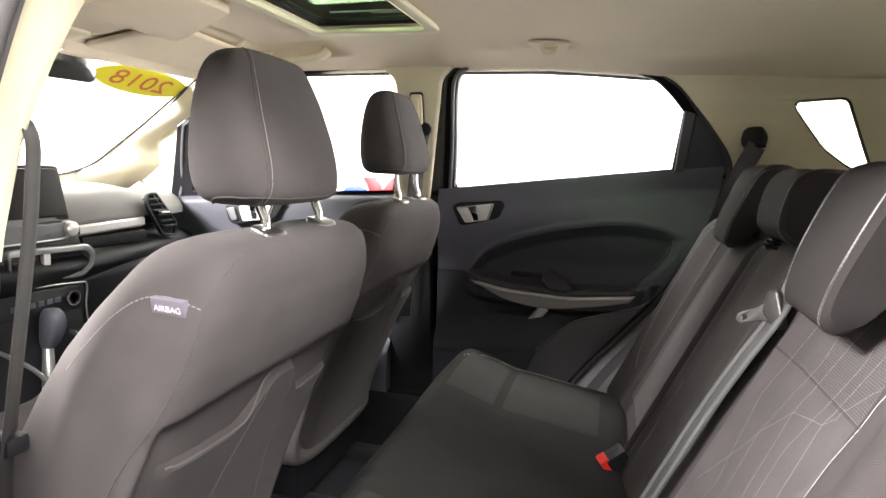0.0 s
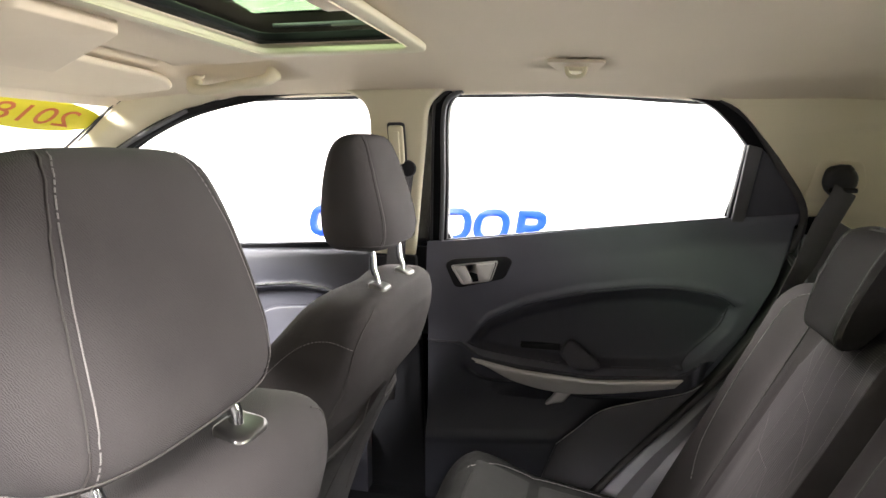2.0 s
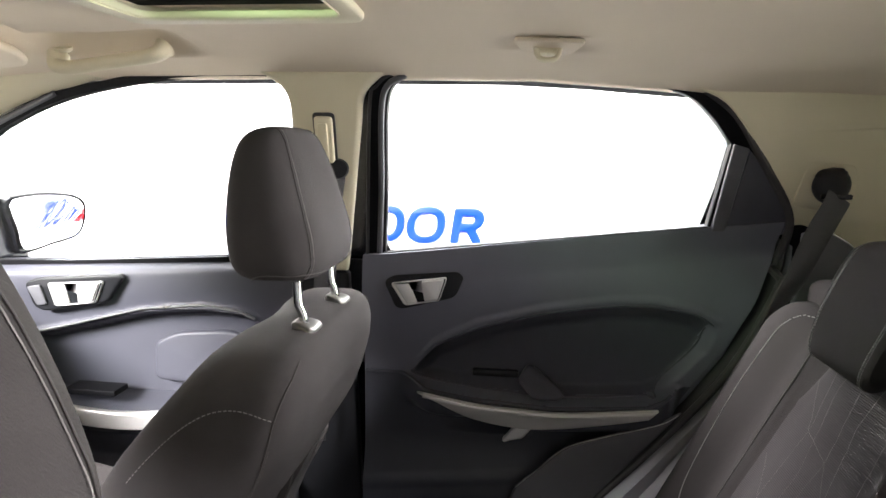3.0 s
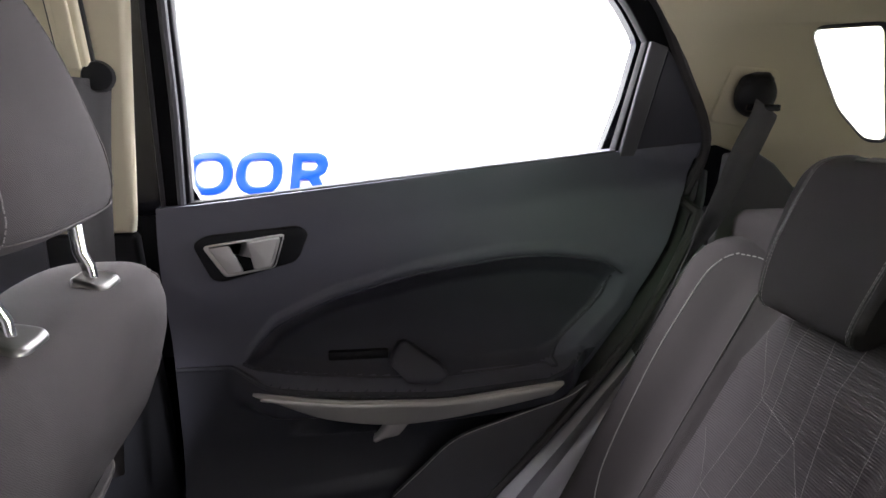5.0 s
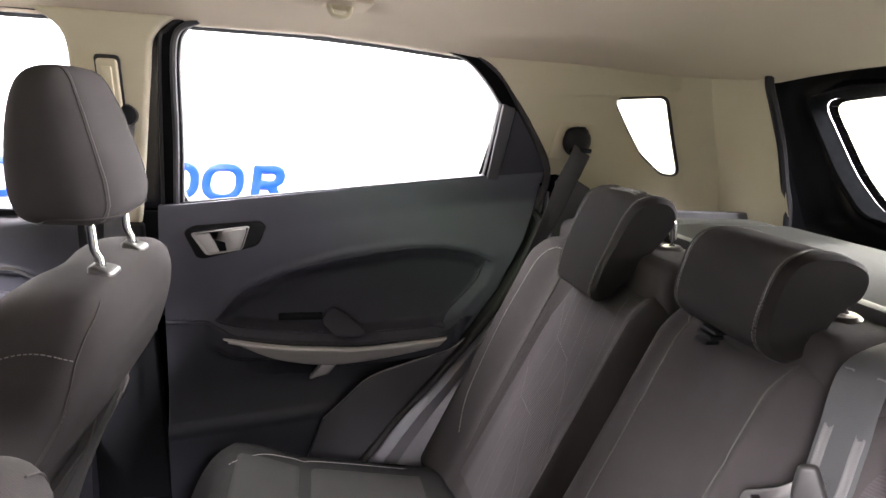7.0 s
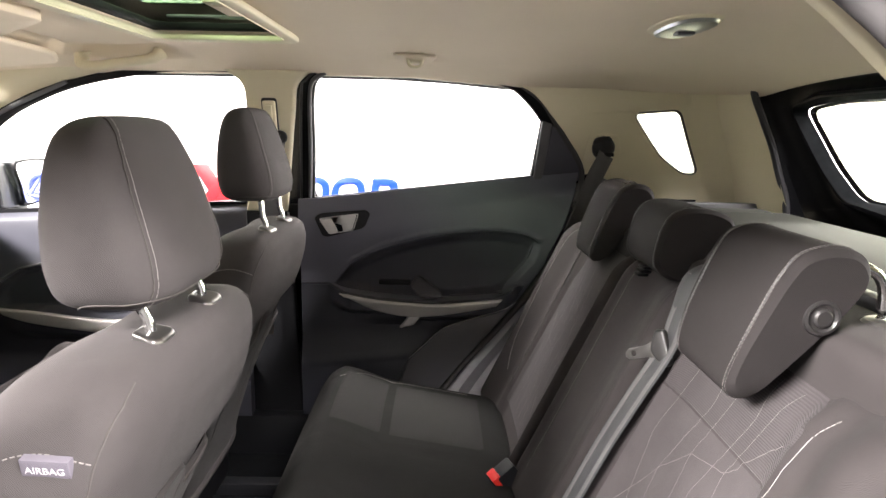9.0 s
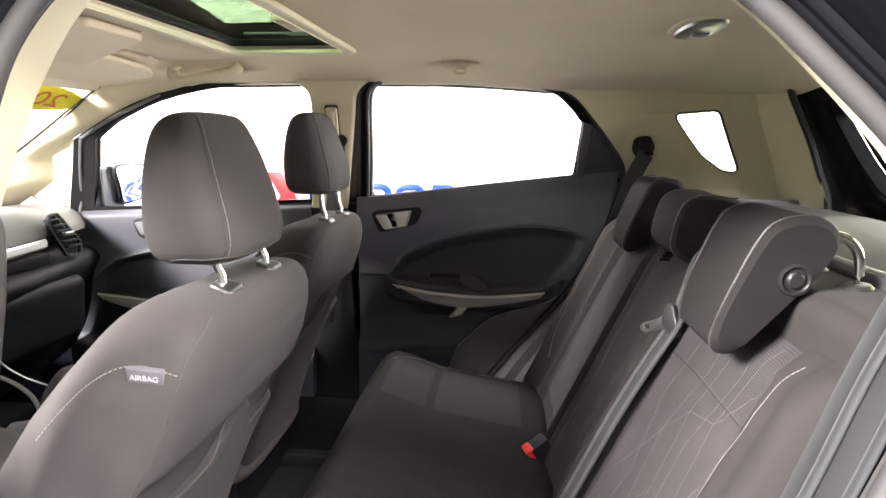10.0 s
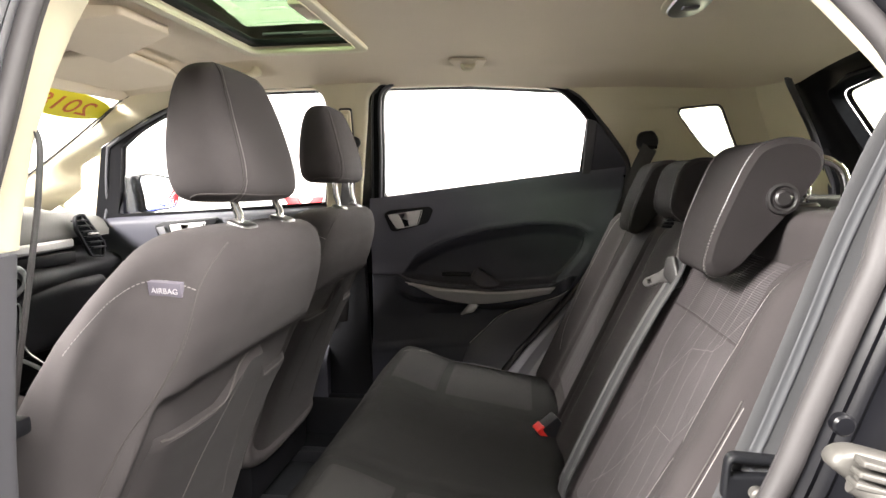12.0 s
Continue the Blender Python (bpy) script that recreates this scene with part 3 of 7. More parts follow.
def headliner():
    xs = sorted([-0.86 + 0.02 * i for i in range(104) if abs(-0.86 + 0.02 * i + 0.24) > 0.008 and abs(-0.86 + 0.02 * i - 0.05) > 0.008] + [-0.24, 0.05] + [-0.57 + 0.02 * i for i in range(16)] + [-0.505 + 0.01 * i for i in range(4)])
    ys = [0.0, 0.06, 0.12, 0.18, 0.24, 0.29, 0.335] + [0.36 + 0.0065 * i for i in range(45)] + [0.66, 0.675]
    ys = [-y for y in reversed(ys[1:])] + ys

    def dent(x, y):
        """Moulded recesses behind the grab handles, round the coat hooks and over the luggage area."""
        a = 0.036 * bump(x, -0.392, 0.150) ** 0.4 * bump(abs(y), 0.468, 0.066) ** 0.4
        b = 0.013 * bump(x, 0.318, 0.072) ** 0.6 * bump(abs(y), 0.468, 0.036) ** 0.6
        a += 0.014 * bump(x, -0.489 - 0.08 * max(0.0, abs(y) - 0.36), 0.022) ** 0.5 * step(abs(y), 0.15, 0.19) * step(0.46 - abs(y), 0, 0.04)
        return a + b - 0.009 * step(x, 0.50, 0.60) * step(0.56 - abs(y), 0, 0.10) * step(0.98 - x, 0, 0.12)

    bm = bmesh.new()
    grid = [[bm.verts.new((x, y, roof_z(x, y) + dent(x, y))) for y in ys] for x in xs]
    for i in range(len(xs) - 1):
        for j in range(len(ys) - 1):
            cx, cy = (xs[i] + xs[i + 1]) / 2, (ys[j] + ys[j + 1]) / 2
            if -0.24 < cx < 0.05 and abs(cy) < 0.335:
                continue
            bm.faces.new((grid[i][j], grid[i][j + 1], grid[i + 1][j + 1], grid[i + 1][j]))
    up = bmesh.ops.extrude_face_region(bm, geom=bm.faces[:], use_keep_orig=True)
    for v in up["geom"]:
        if isinstance(v, bmesh.types.BMVert):
            v.co.z += 0.02
    loose = [v for v in bm.verts if not v.link_faces]
    bmesh.ops.delete(bm, geom=loose, context="VERTS")
    tagged(part("headliner_ceiling", bm, LINER), "beige cloth headliner of the car, with a sunroof cut-out", "ceiling", kind="structure")


def sunroof():
    roof = thing("sunroof", "tilting glass sunroof in a cream frame with green tint", "sunroof", place=(-0.095, 0, 1.515))
    L = Matrix.Translation((0.095, 0, -1.515))
    box = lambda g: rounded([(-0.24 - g, -0.335 - g), (0.05 + g, -0.335 - g), (0.05 + g, 0.335 + g), (-0.24 - g, 0.335 + g)], 0.03)

    def put(name, bm, mat, label=""):
        bm.transform(L)
        return part(name, bm, mat, roof, label)

    put("trim_ring", slab(box(0.022), [box(-0.006)], 0.012, lambda u, v, w: Vector((u, v, roof_z(u, v) - 0.002 + w)), 0.004), CREAM, "raised cream edge trim")
    wall = bmesh.new()
    rings(wall, [[Vector((p.x, p.y, z)) for p in box(g)] for g, z in ((-0.004, 1.498), (-0.002, 1.506), (0.0, 1.514), (0.002, 1.516))], cap=False)
    put("cream_well", wall, CREAM)
    put("seal_frame", slab(box(0.03), [box(-0.022)], 0.014, lambda u, v, w: Vector((u, v, 1.524 + w)), 0.004), DARK, "black rubber frame")
    put("glass_pane", slab(box(0.03), [], 0.004, lambda u, v, w: Vector((u, v, 1.585 - 0.06 * v * v + w))), GREENGLASS, "green tinted glass")
    for s in (1, -1):
        put("guide_rail", block(-0.20, 0.03, s * 0.315 - 0.006, s * 0.315 + 0.006, 1.540, 1.546, 0.002), GREYTRIM, "dark metal guide rail")
        put("tilt_arm", block(-0.09, 0.0, s * 0.312 - 0.002, s * 0.312 + 0.002, 1.537, 1.543, 0.002, None), STEEL)
    # the sun blind's finger grip at the rear edge
    put("blind_grip", block(0.012, 0.052, -0.06, 0.06, 1.502, 1.512, 0.004), CREAM)
    put("grip_recess", block(0.02, 0.044, -0.04, 0.04, 1.4995, 1.503, 0.001), LINER)


def pillar_trims():
    def c_plane(u, v, w, s=1):
        return Vector((u, s * (0.700 - (0.045 if s < 0 else 0) - 0.27 * (v - 1.315) + 0.03 * (u - 0.7) - 0.030 * step(0.86 - u, 0, 0.22) + w), v))

    for s, side in ((1, "far"), (-1, "near")):
        # B pillar
        b = thing("pillar_trim", "cream plastic trim of the pillar between the doors", "trim", kind="structure", place=(-0.09, s * 0.70, 1.08))
        L = Matrix.Translation((0.09, -s * 0.70, -1.08))
        ring = curve([(-0.185, 1.072), (-0.166, 1.20), (-0.146, 1.36), (-0.150, 1.43), (-0.20, 1.466)], 5) + curve([(0.05, 1.468), (0.0, 1.43), (-0.016, 1.36), (-0.045, 1.20), (-0.068, 1.072)], 5)
        if s < 0:
            # the near pillar is seen from behind: its full section
            # Near lower panel is grey, not black: open-door light put into its colour.
            for name, z0, z1, mat, tag in (("upper_panel", 1.088, 1.462, CREAM, ""), ("lower_panel", 0.36, 1.084, GREYTRIM, "dark grey lower panel")):
                bm, rows = bmesh.new(), []
                for k in range(15):
                    z = z0 + (z1 - z0) * k / 14
                    inner = lerp(z, [(0.36, -0.70), (0.9, -0.69), (1.10, -0.672), (1.20, -0.646), (1.273, -0.611), (1.334, -0.576), (1.433, -0.516), (1.47, -0.49)])
                    inner -= 0.002 if mat is GREYTRIM else 0
                    glass = -glass_y(z)
                    dx = lerp(z, [(0.36, -0.04), (1.0, -0.012), (1.2, 0.0), (1.34, 0.006), (1.40, 0.03), (1.46, 0.09)])
                    pts = curve([(-0.012 + dx, glass + 0.010), (-0.026 + dx, glass * 0.55 + inner * 0.45), (-0.040 + 0.4 * dx, inner - 0.006), (-0.050 + 0.3 * dx, inner), (-0.075, inner + 0.001), (-0.135, inner - 0.006), (-0.165, glass + 0.03), (-0.17, glass + 0.004)], 3)
                    rows.append([Vector((p.x, p.y, z)) for p in pts])
                rings(bm, rows, closed=False)
                bm.transform(L)
                part(name, bm, mat, b, tag)
        else:
            bm = slab(ring, [], 0.03, side_at(s, -0.014), 0.008)
            bm.transform(L)
            part("upper_panel", bm, CREAM, b)
        if s > 0:
            bm = slab(rounded([(-0.20, 0.35), (-0.03, 0.35), (-0.05, 0.8), (-0.066, 1.070), (-0.19, 1.070)], 0.01), [], 0.03, lambda u, v, w: Vector((u, s * (0.755 + w), v)), 0.006)
            bm.transform(L)
            part("lower_panel", bm, BLACK, b, "black lower panel")
            bm = slab(rounded([(-0.10, 1.27), (-0.066, 1.27), (-0.062, 1.385), (-0.097, 1.385)], 0.008), [], 0.012, side_at(s, -0.036), 0.004)
            bm.transform(L)
            back = slab(rounded([(-0.1035, 1.262), (-0.0625, 1.262), (-0.0585, 1.392), (-0.1005, 1.392)], 0.009), [], 0.006, side_at(s, -0.0315), 0.001)
            back.transform(L)
            part("adjuster_slot", back, DARKRUBBER, b, "dark slot of the belt adjuster")
            adj = part("belt_adjuster", bm, CREAM, b, "cream belt height adjuster")
            bm = slab(rounded([(-0.092, 1.295), (-0.074, 1.295), (-0.071, 1.372), (-0.089, 1.372)], 0.004), [], 0.006, side_at(s, -0.044), 0.002)
            bm.transform(L)
            part("slide_button", bm, CREAM, adj)
        # C pillar with the quarter window
        c = thing("pillar_trim", "cream plastic trim round the small quarter window", "trim", kind="structure", place=(0.9, s * 0.70, 1.13))
        L = Matrix.Translation((-0.9, -s * 0.70, -1.13))
        ring = curve([(0.575, 1.440), (0.634, 1.414), (0.698, 1.345), (0.75, 1.272), (0.788, 1.21)], 4) + [Vector((0.792, 1.196)), Vector((0.82, 1.198)), Vector((0.86, 1.186)), Vector((0.91, 1.146)), Vector((0.96, 1.125)), Vector((1.16, 1.125)), Vector((1.155, 1.25)), Vector((1.11, 1.40)), Vector((1.09, 1.44))]
        grow = outline_grow(QUARTER_GLASS, 0.004)
        bm = slab(ring, [grow], 0.014, lambda u, v, w: c_plane(u, v, w, s), 0.003)
        bm.transform(L)
        panel = part("window_panel", bm, CREAM, c)
        bm = bmesh.new()
        rings(bm, [[c_plane(p.x, p.y, o, s) for p in outline_grow(QUARTER_GLASS, g)] for g, o in ((0.0065, -0.0080), (0.0012, -0.0045), (0.0005, -0.002), (0.006, 0.004))], cap=False)
        bm.transform(L)
        part("window_reveal", bm, DARKRUBBER, c, "thin black window rubber")
        bm = slab(outline_grow(QUARTER_GLASS, 0.01), [], 0.004, lambda u, v, w: c_plane(u, v, w + 0.004, s))
        bm.transform(L)
        part("quarter_window_pane", bm, REARGLASS, c, "faintly tinted quarter window").visible_shadow = False
        # rear corner, curling in to the tailgate
        bm, rows = bmesh.new(), []
        for k in range(13):
            a = k / 12
            z = 1.455 - 0.375 * a
            x0 = lerp(z, [(1.07, 1.150), (1.206, 1.146), (1.29, 1.108), (1.378, 1.070), (1.455, 1.055)])
            p0 = c_plane(x0, z, -0.0074, s)
            p3 = Vector((1.158 + 0.180 * a, s * (0.514 + 0.060 * a), z - 0.006))
            turn = Vector((p0.x + 0.62 * (p3.x - p0.x), p0.y - s * 0.006, z))
            row = []
            for i in range(21):
                t = i / 20
                bent = p0.lerp(turn, t / 0.55) if t < 0.55 else turn.lerp(p3, (t - 0.55) / 0.45)
                row.append(bent.lerp(p0 * (1 - t) ** 2 + turn * 2 * t * (1 - t) + p3 * t * t, 0.35))
            rows.append(row)
        rings(bm, rows, closed=False)
        back = bmesh.ops.extrude_face_region(bm, geom=bm.faces[:], use_keep_orig=True)
        for v in back["geom"]:
            if isinstance(v, bmesh.types.BMVert):
                v.co += Vector((0.008, s * 0.02, 0))
        bm.transform(L)
        part("rear_corner_panel", bm, CREAM, c)
        bm = tube(curve([(1.08, s * 0.692, 1.447), (1.105, s * 0.64, 1.443), (1.13, s * 0.58, 1.439), (1.152, s * 0.52, 1.438)], 6), 0.0025, 6)
        bm.transform(L)
        part("panel_joint", bm, GREYTRIM, c)
        # belt bezel recess
        bm = slab(rounded([(0.785, 1.235), (0.87, 1.225), (0.90, 1.262), (0.885, 1.312), (0.80, 1.318)], 0.012), [], 0.008, lambda u, v, w: c_plane(u, v, w - 0.012, s), 0.003)
        bm.transform(L)
        part("belt_bezel", bm, CREAM, c)
        # grey side panel under it, beside the seat
        lower = thing("side_panel", "dark grey plastic panel beside the rear seat back", "trim", kind="structure", place=(0.9, s * 0.66, 0.6))
        L = Matrix.Translation((-0.9, -s * 0.66, -0.6))
        bm = slab(rounded([(0.79, 0.95), (0.795, 1.19), (0.835, 1.196), (0.872, 1.176), (0.925, 1.128), (1.32, 1.128), (1.36, 0.35), (0.80, 0.35)], 0.004), [], 0.02, lambda u, v, w: Vector((u, s * (0.675 - 0.1 * max(0, v - 1.09) + w), v)), 0.004)
        bm.transform(L)
        part("panel", bm, GREYTRIM, lower)
        # A pillar
        a = thing("pillar_trim", "cream windscreen pillar trim", "trim", kind="structure", place=(-0.9, s * 0.66, 1.1))
        L = Matrix.Translation((0.9, -s * 0.66, -1.1))
        low = curve([(-0.44, 1.470), (-0.679, 1.412), (-0.814, 1.358), (-0.952, 1.291), (-1.054, 1.235), (-1.083, 1.150), (-1.172, 1.097), (-1.25, 1.05)], 6)
        high = curve([(-0.62, 0.585, 1.482), (-0.74, 0.622, 1.478), (-0.88, 0.642, 1.412), (-1.05, 0.650, 1.300), (-1.17, 0.650, 1.222), (-1.27, 0.642, 1.156), (-1.34, 0.60, 1.122), (-1.42, 0.55, 1.10)], 6)
        bm, rows = bmesh.new(), []
        for p, q in zip(low, high):
            a0, a1 = Vector((p.x, s * (glass_y(p.y) - 0.004), p.y)), Vector((q.x, s * q.y, q.z))
            row = []
            for i in range(9):
                t = i / 8
                swell = math.sin(t * math.pi) * 0.016
                row.append(a0.lerp(a1, t) + Vector((0.5 * swell, -s * swell, -0.2 * swell)))
            rows.append(row)
        rings(bm, rows, closed=False)
        back = bmesh.ops.extrude_face_region(bm, geom=bm.faces[:], use_keep_orig=True)
        for v in back["geom"]:
            if isinstance(v, bmesh.types.BMVert):
                v.co += Vector((-0.010, s * 0.008, 0.008))
        bm.transform(L)
        part("cover", bm, CREAM, a)
        bm = tube([Vector((q.x + 0.004, s * (q.y - 0.002), q.z - 0.004)) for q in high[6:]], 0.003, 6)
        bm.transform(L)
        part("glass_edge", bm, DARKRUBBER, a, "thin black glass edge")
        # sail panel round the little front window
        bm = slab(rounded([(-0.956, 1.290), (-1.06, 1.250), (-1.10, 1.158), (-1.20, 1.10), (-1.10, 1.03), (-1.046, 1.032), (-1.001, 1.17)], 0.004), [SAIL_GLASS], 0.014, side_at(s, 0.004), 0.003)
        bm.transform(L)
        part("sail_panel", bm, CREAM, a)
        bm = slab(outline_grow(SAIL_GLASS, 0.004), [], 0.004, side_at(s, 0.004))
        bm.transform(L)
        part("sail_window_pane", bm, GLASS, a, "small clear front corner window").visible_shadow = False


def windscreen():
    ws = thing("windscreen", "large clear windscreen with a black rubber edge", "window", kind="structure", place=(-1.2, 0, 1.2))
    L = Matrix.Translation((1.2, 0, -1.2))
    lay = lambda u, v, w: Vector((-0.80 - 0.62 * v + 0.09 * (1 - (u / 0.7) ** 2) * -1 + w * 0.4, u, 1.468 - 0.40 * v - 0.02 * (u / 0.7) ** 2 + w))
    ring = rounded([(-0.66, -0.03), (0.66, -0.03), (0.70, 1.0), (-0.70, 1.0)], 0.05)
    bm = bmesh.new()
    rings(bm, [[lay((-0.66 - 0.04 * v + (1.32 + 0.08 * v) * i / 24), v, 0.0) for i in range(25)] for v in [-0.03 + 1.03 * k / 8 for k in range(9)]], closed=False)
    bm.transform(L)
    part("glass_pane", bm, GLASS, ws).visible_shadow = False
    bm = tube([lay(p.x, p.y, -0.018) for p in curve([(0.625, -0.01), (0.640, 0.13), (0.660, 0.38), (0.660, 0.60), (0.640, 0.74), (0.565, 0.815), (0.42, 0.845), (0.2, 0.86), (0.0, 0.865), (-0.3, 0.86), (-0.56, 0.815), (-0.64, 0.74), (-0.66, 0.5), (-0.64, 0.1)], 10)], 0.003, 6)
    bm.transform(L)
    part("edge_seal", bm, DARKRUBBER, ws, "thin black rubber edge")
    header = slab(rounded([(-0.64, -0.06), (0.64, -0.06), (0.64, 0.008), (0.30, 0.018), (0.16, 0.048), (-0.16, 0.048), (-0.30, 0.018), (-0.64, 0.008)], 0.02), [], 0.012, lambda u, v, w: lay(u, v, w - 0.012), 0.003)
    header.transform(L)
    part("header_rail", header, LINER, ws)


def tailgate():
    tg = thing("tailgate", "black glossy tailgate frame with heated rear window", "tailgate", kind="structure", place=(1.3, 0, 1.0))
    L = Matrix.Translation((-1.3, 0, -1.0))
    lay = lambda u, v, w: Vector((1.315 + 0.50 * (1.385 - v) - 0.035 * (u / 0.5) ** 2 + w, u, v))
    pane = rounded([(-0.43, 1.165), (0.43, 1.165), (0.475, 1.24), (0.515, 1.385), (0.40, 1.398), (-0.40, 1.398), (-0.515, 1.385), (-0.475, 1.24)], 0.03)
    ring = rounded([(-0.64, 0.50), (0.64, 0.50), (0.64, 1.10), (0.56, 1.47), (-0.56, 1.47), (-0.64, 1.10)], 0.05)

    def put(name, bm, mat, label=""):
        bm.transform(L)
        return part(name, bm, mat, tg, label)

    # dense bands so that the frame follows the curve of the door
    bm = bmesh.new()
    dense = lambda R: [R[i].lerp(R[(i + 1) % len(R)], t) for i in range(len(R)) for t in (0, 0.25, 0.5, 0.75)]
    inner = dense(pane)
    outer = []
    c = Vector((0, 1.28))
    for p in inner:
        d = (p - c)
        k = min(0.575 / max(1e-6, abs(d.x)), (0.19 if d.y > 0 else 0.32) / max(1e-6, abs(d.y)))
        outer.append(c + d * max(1.02, k))
    prof = ((0.03, 0.020), (0.05, 0.010), (0.10, -0.002), (0.16, -0.013), (0.22, -0.015), (0.28, -0.008), (0.33, 0.006), (0.40, 0.012), (0.58, 0.012), (0.66, 0.004), (0.72, -0.012), (0.80, -0.024), (0.90, -0.030), (1.0, -0.040), (1.03, -0.075))
    rings(bm, [[lay(*p.lerp(q, k), w) for p, q in zip(inner, outer)] for k, w in prof[3:]], cap=False)
    gasket = bmesh.new()
    rings(gasket, [[lay(*p.lerp(q, k), w) for p, q in zip(inner, outer)] for k, w in prof[:4]], cap=False)
    put("glass_gasket", gasket, CARPET, "dull black gasket of the glass")
    put("frame", bm, TAILBLACK)
    border = bmesh.new()
    rings(border, [[lay(*(c + (p - c) * 0.965), 0.0245) for p in inner], [lay(*p.lerp(q, 0.05), 0.0245) for p, q in zip(inner, outer)]], cap=False)
    put("glass_border", border, DARK, "black printed border of the glass")
    put("glass_pane", slab(pane, [], 0.004, lambda u, v, w: lay(u, v, w + 0.028)), REARGLASS, "heated rear window glass").visible_shadow = False
    for k in range(11):
        z = 1.185 + 0.019 * k
        half = lerp(z, [(1.165, 0.43), (1.24, 0.475), (1.385, 0.515)]) - 0.01
        put("heater_wire", tube([lay(half * (2 * i / 16 - 1), z, 0.024) for i in range(17)], 0.0006, 4), GREYTRIM)
    for s in (1, -1):
        put("opening_seal", tube(curve([(1.160, s * 0.36, 1.466), (1.156, s * 0.47, 1.458), (1.164, s * 0.518, 1.428), (1.200, s * 0.530, 1.36), (1.240, s * 0.542, 1.29), (1.278, s * 0.558, 1.21), (1.312, s * 0.572, 1.14), (1.33, s * 0.58, 1.0)], 6), 0.009, 8), DARKRUBBER, "black rubber opening seal")
    put("opening_seal", tube([(1.155, -0.36, 1.463), (1.165, -0.15, 1.468), (1.165, 0.15, 1.468), (1.155, 0.36, 1.463)], 0.009, 8), DARKRUBBER)
    put("wiper_cover", pad((1.372, 0, 1.075), (0, 1, 0), (-0.4, 0, 1), (-1, 0, -0.4), 0.30, 0.085, 0.04, 0.03, nu=20, nv=12), BLACK, "black moulded motor cover")


def parcel_shelf():
    sh = thing("parcel_shelf", "dark grey felt parcel shelf behind the rear seat", "shelf", place=(1.08, 0, 1.10))
    L = Matrix.Translation((-1.08, 0, -1.10))
    bm = slab(rounded([(0.94, -0.62), (1.31, -0.56), (1.31, 0.56), (0.94, 0.62)], 0.02), [], 0.022, lambda u, v, w: Vector((u, v, 1.105 + w + 0.0)), 0.006)
    bm.transform(L)
    part("board", bm, SHELF, sh)
    bm = block(0.925, 0.952, -0.58, 0.58, 1.098, 1.124, 0.008)
    bm.transform(L)
    part("front_rail", bm, GREYTRIM, sh, "smooth grey front edge")
    for s in (1, -1):
        bm = block(0.93, 1.28, s * 0.60 - 0.035, s * 0.60 + 0.035, 1.085, 1.118, 0.01)
        bm.transform(L)
        part("side_ledge", bm, SHELF, sh)


def floor_pan():
    fl = thing("car_floor", "black carpeted floor of the car", "floor", kind="structure", place=(0, 0, 0.30))
    L = Matrix.Translation((0, 0, -0.30))
    for name, bm, mat in (("carpet", block(-1.5, 1.35, -0.80, 0.80, 0.27, 0.31, 0.005), CARPET), ("tunnel", block(-1.3, 0.45, -0.12, 0.12, 0.31, 0.40, 0.04, None, 4), CARPET),
                          ("rear_bulkhead", block(0.55, 0.62, -0.66, 0.66, 0.31, 0.50, 0.01), CARPET), ("sill_panel", block(-0.9, 0.62, 0.70, 0.78, 0.30, 0.44, 0.02), BLACK), ("sill_panel", block(-0.9, 0.45, -0.78, -0.70, 0.30, 0.43, 0.02), BLACK)):
        bm.transform(L)
        part(name, bm, mat, fl)
    for y in (0.20, 0.50):
        bm = block(-0.60, 0.0, y - 0.02, y + 0.02, 0.31, 0.345, 0.004)
        bm.transform(L)
        part("seat_rail", bm, BLACK, fl, "black steel seat rail")
    bm = tube([(-0.02, 0.20, 0.352), (-0.02, 0.50, 0.352)], 0.008)
    bm.transform(L)
    part("rail_crossbar", bm, GREYTRIM, fl)


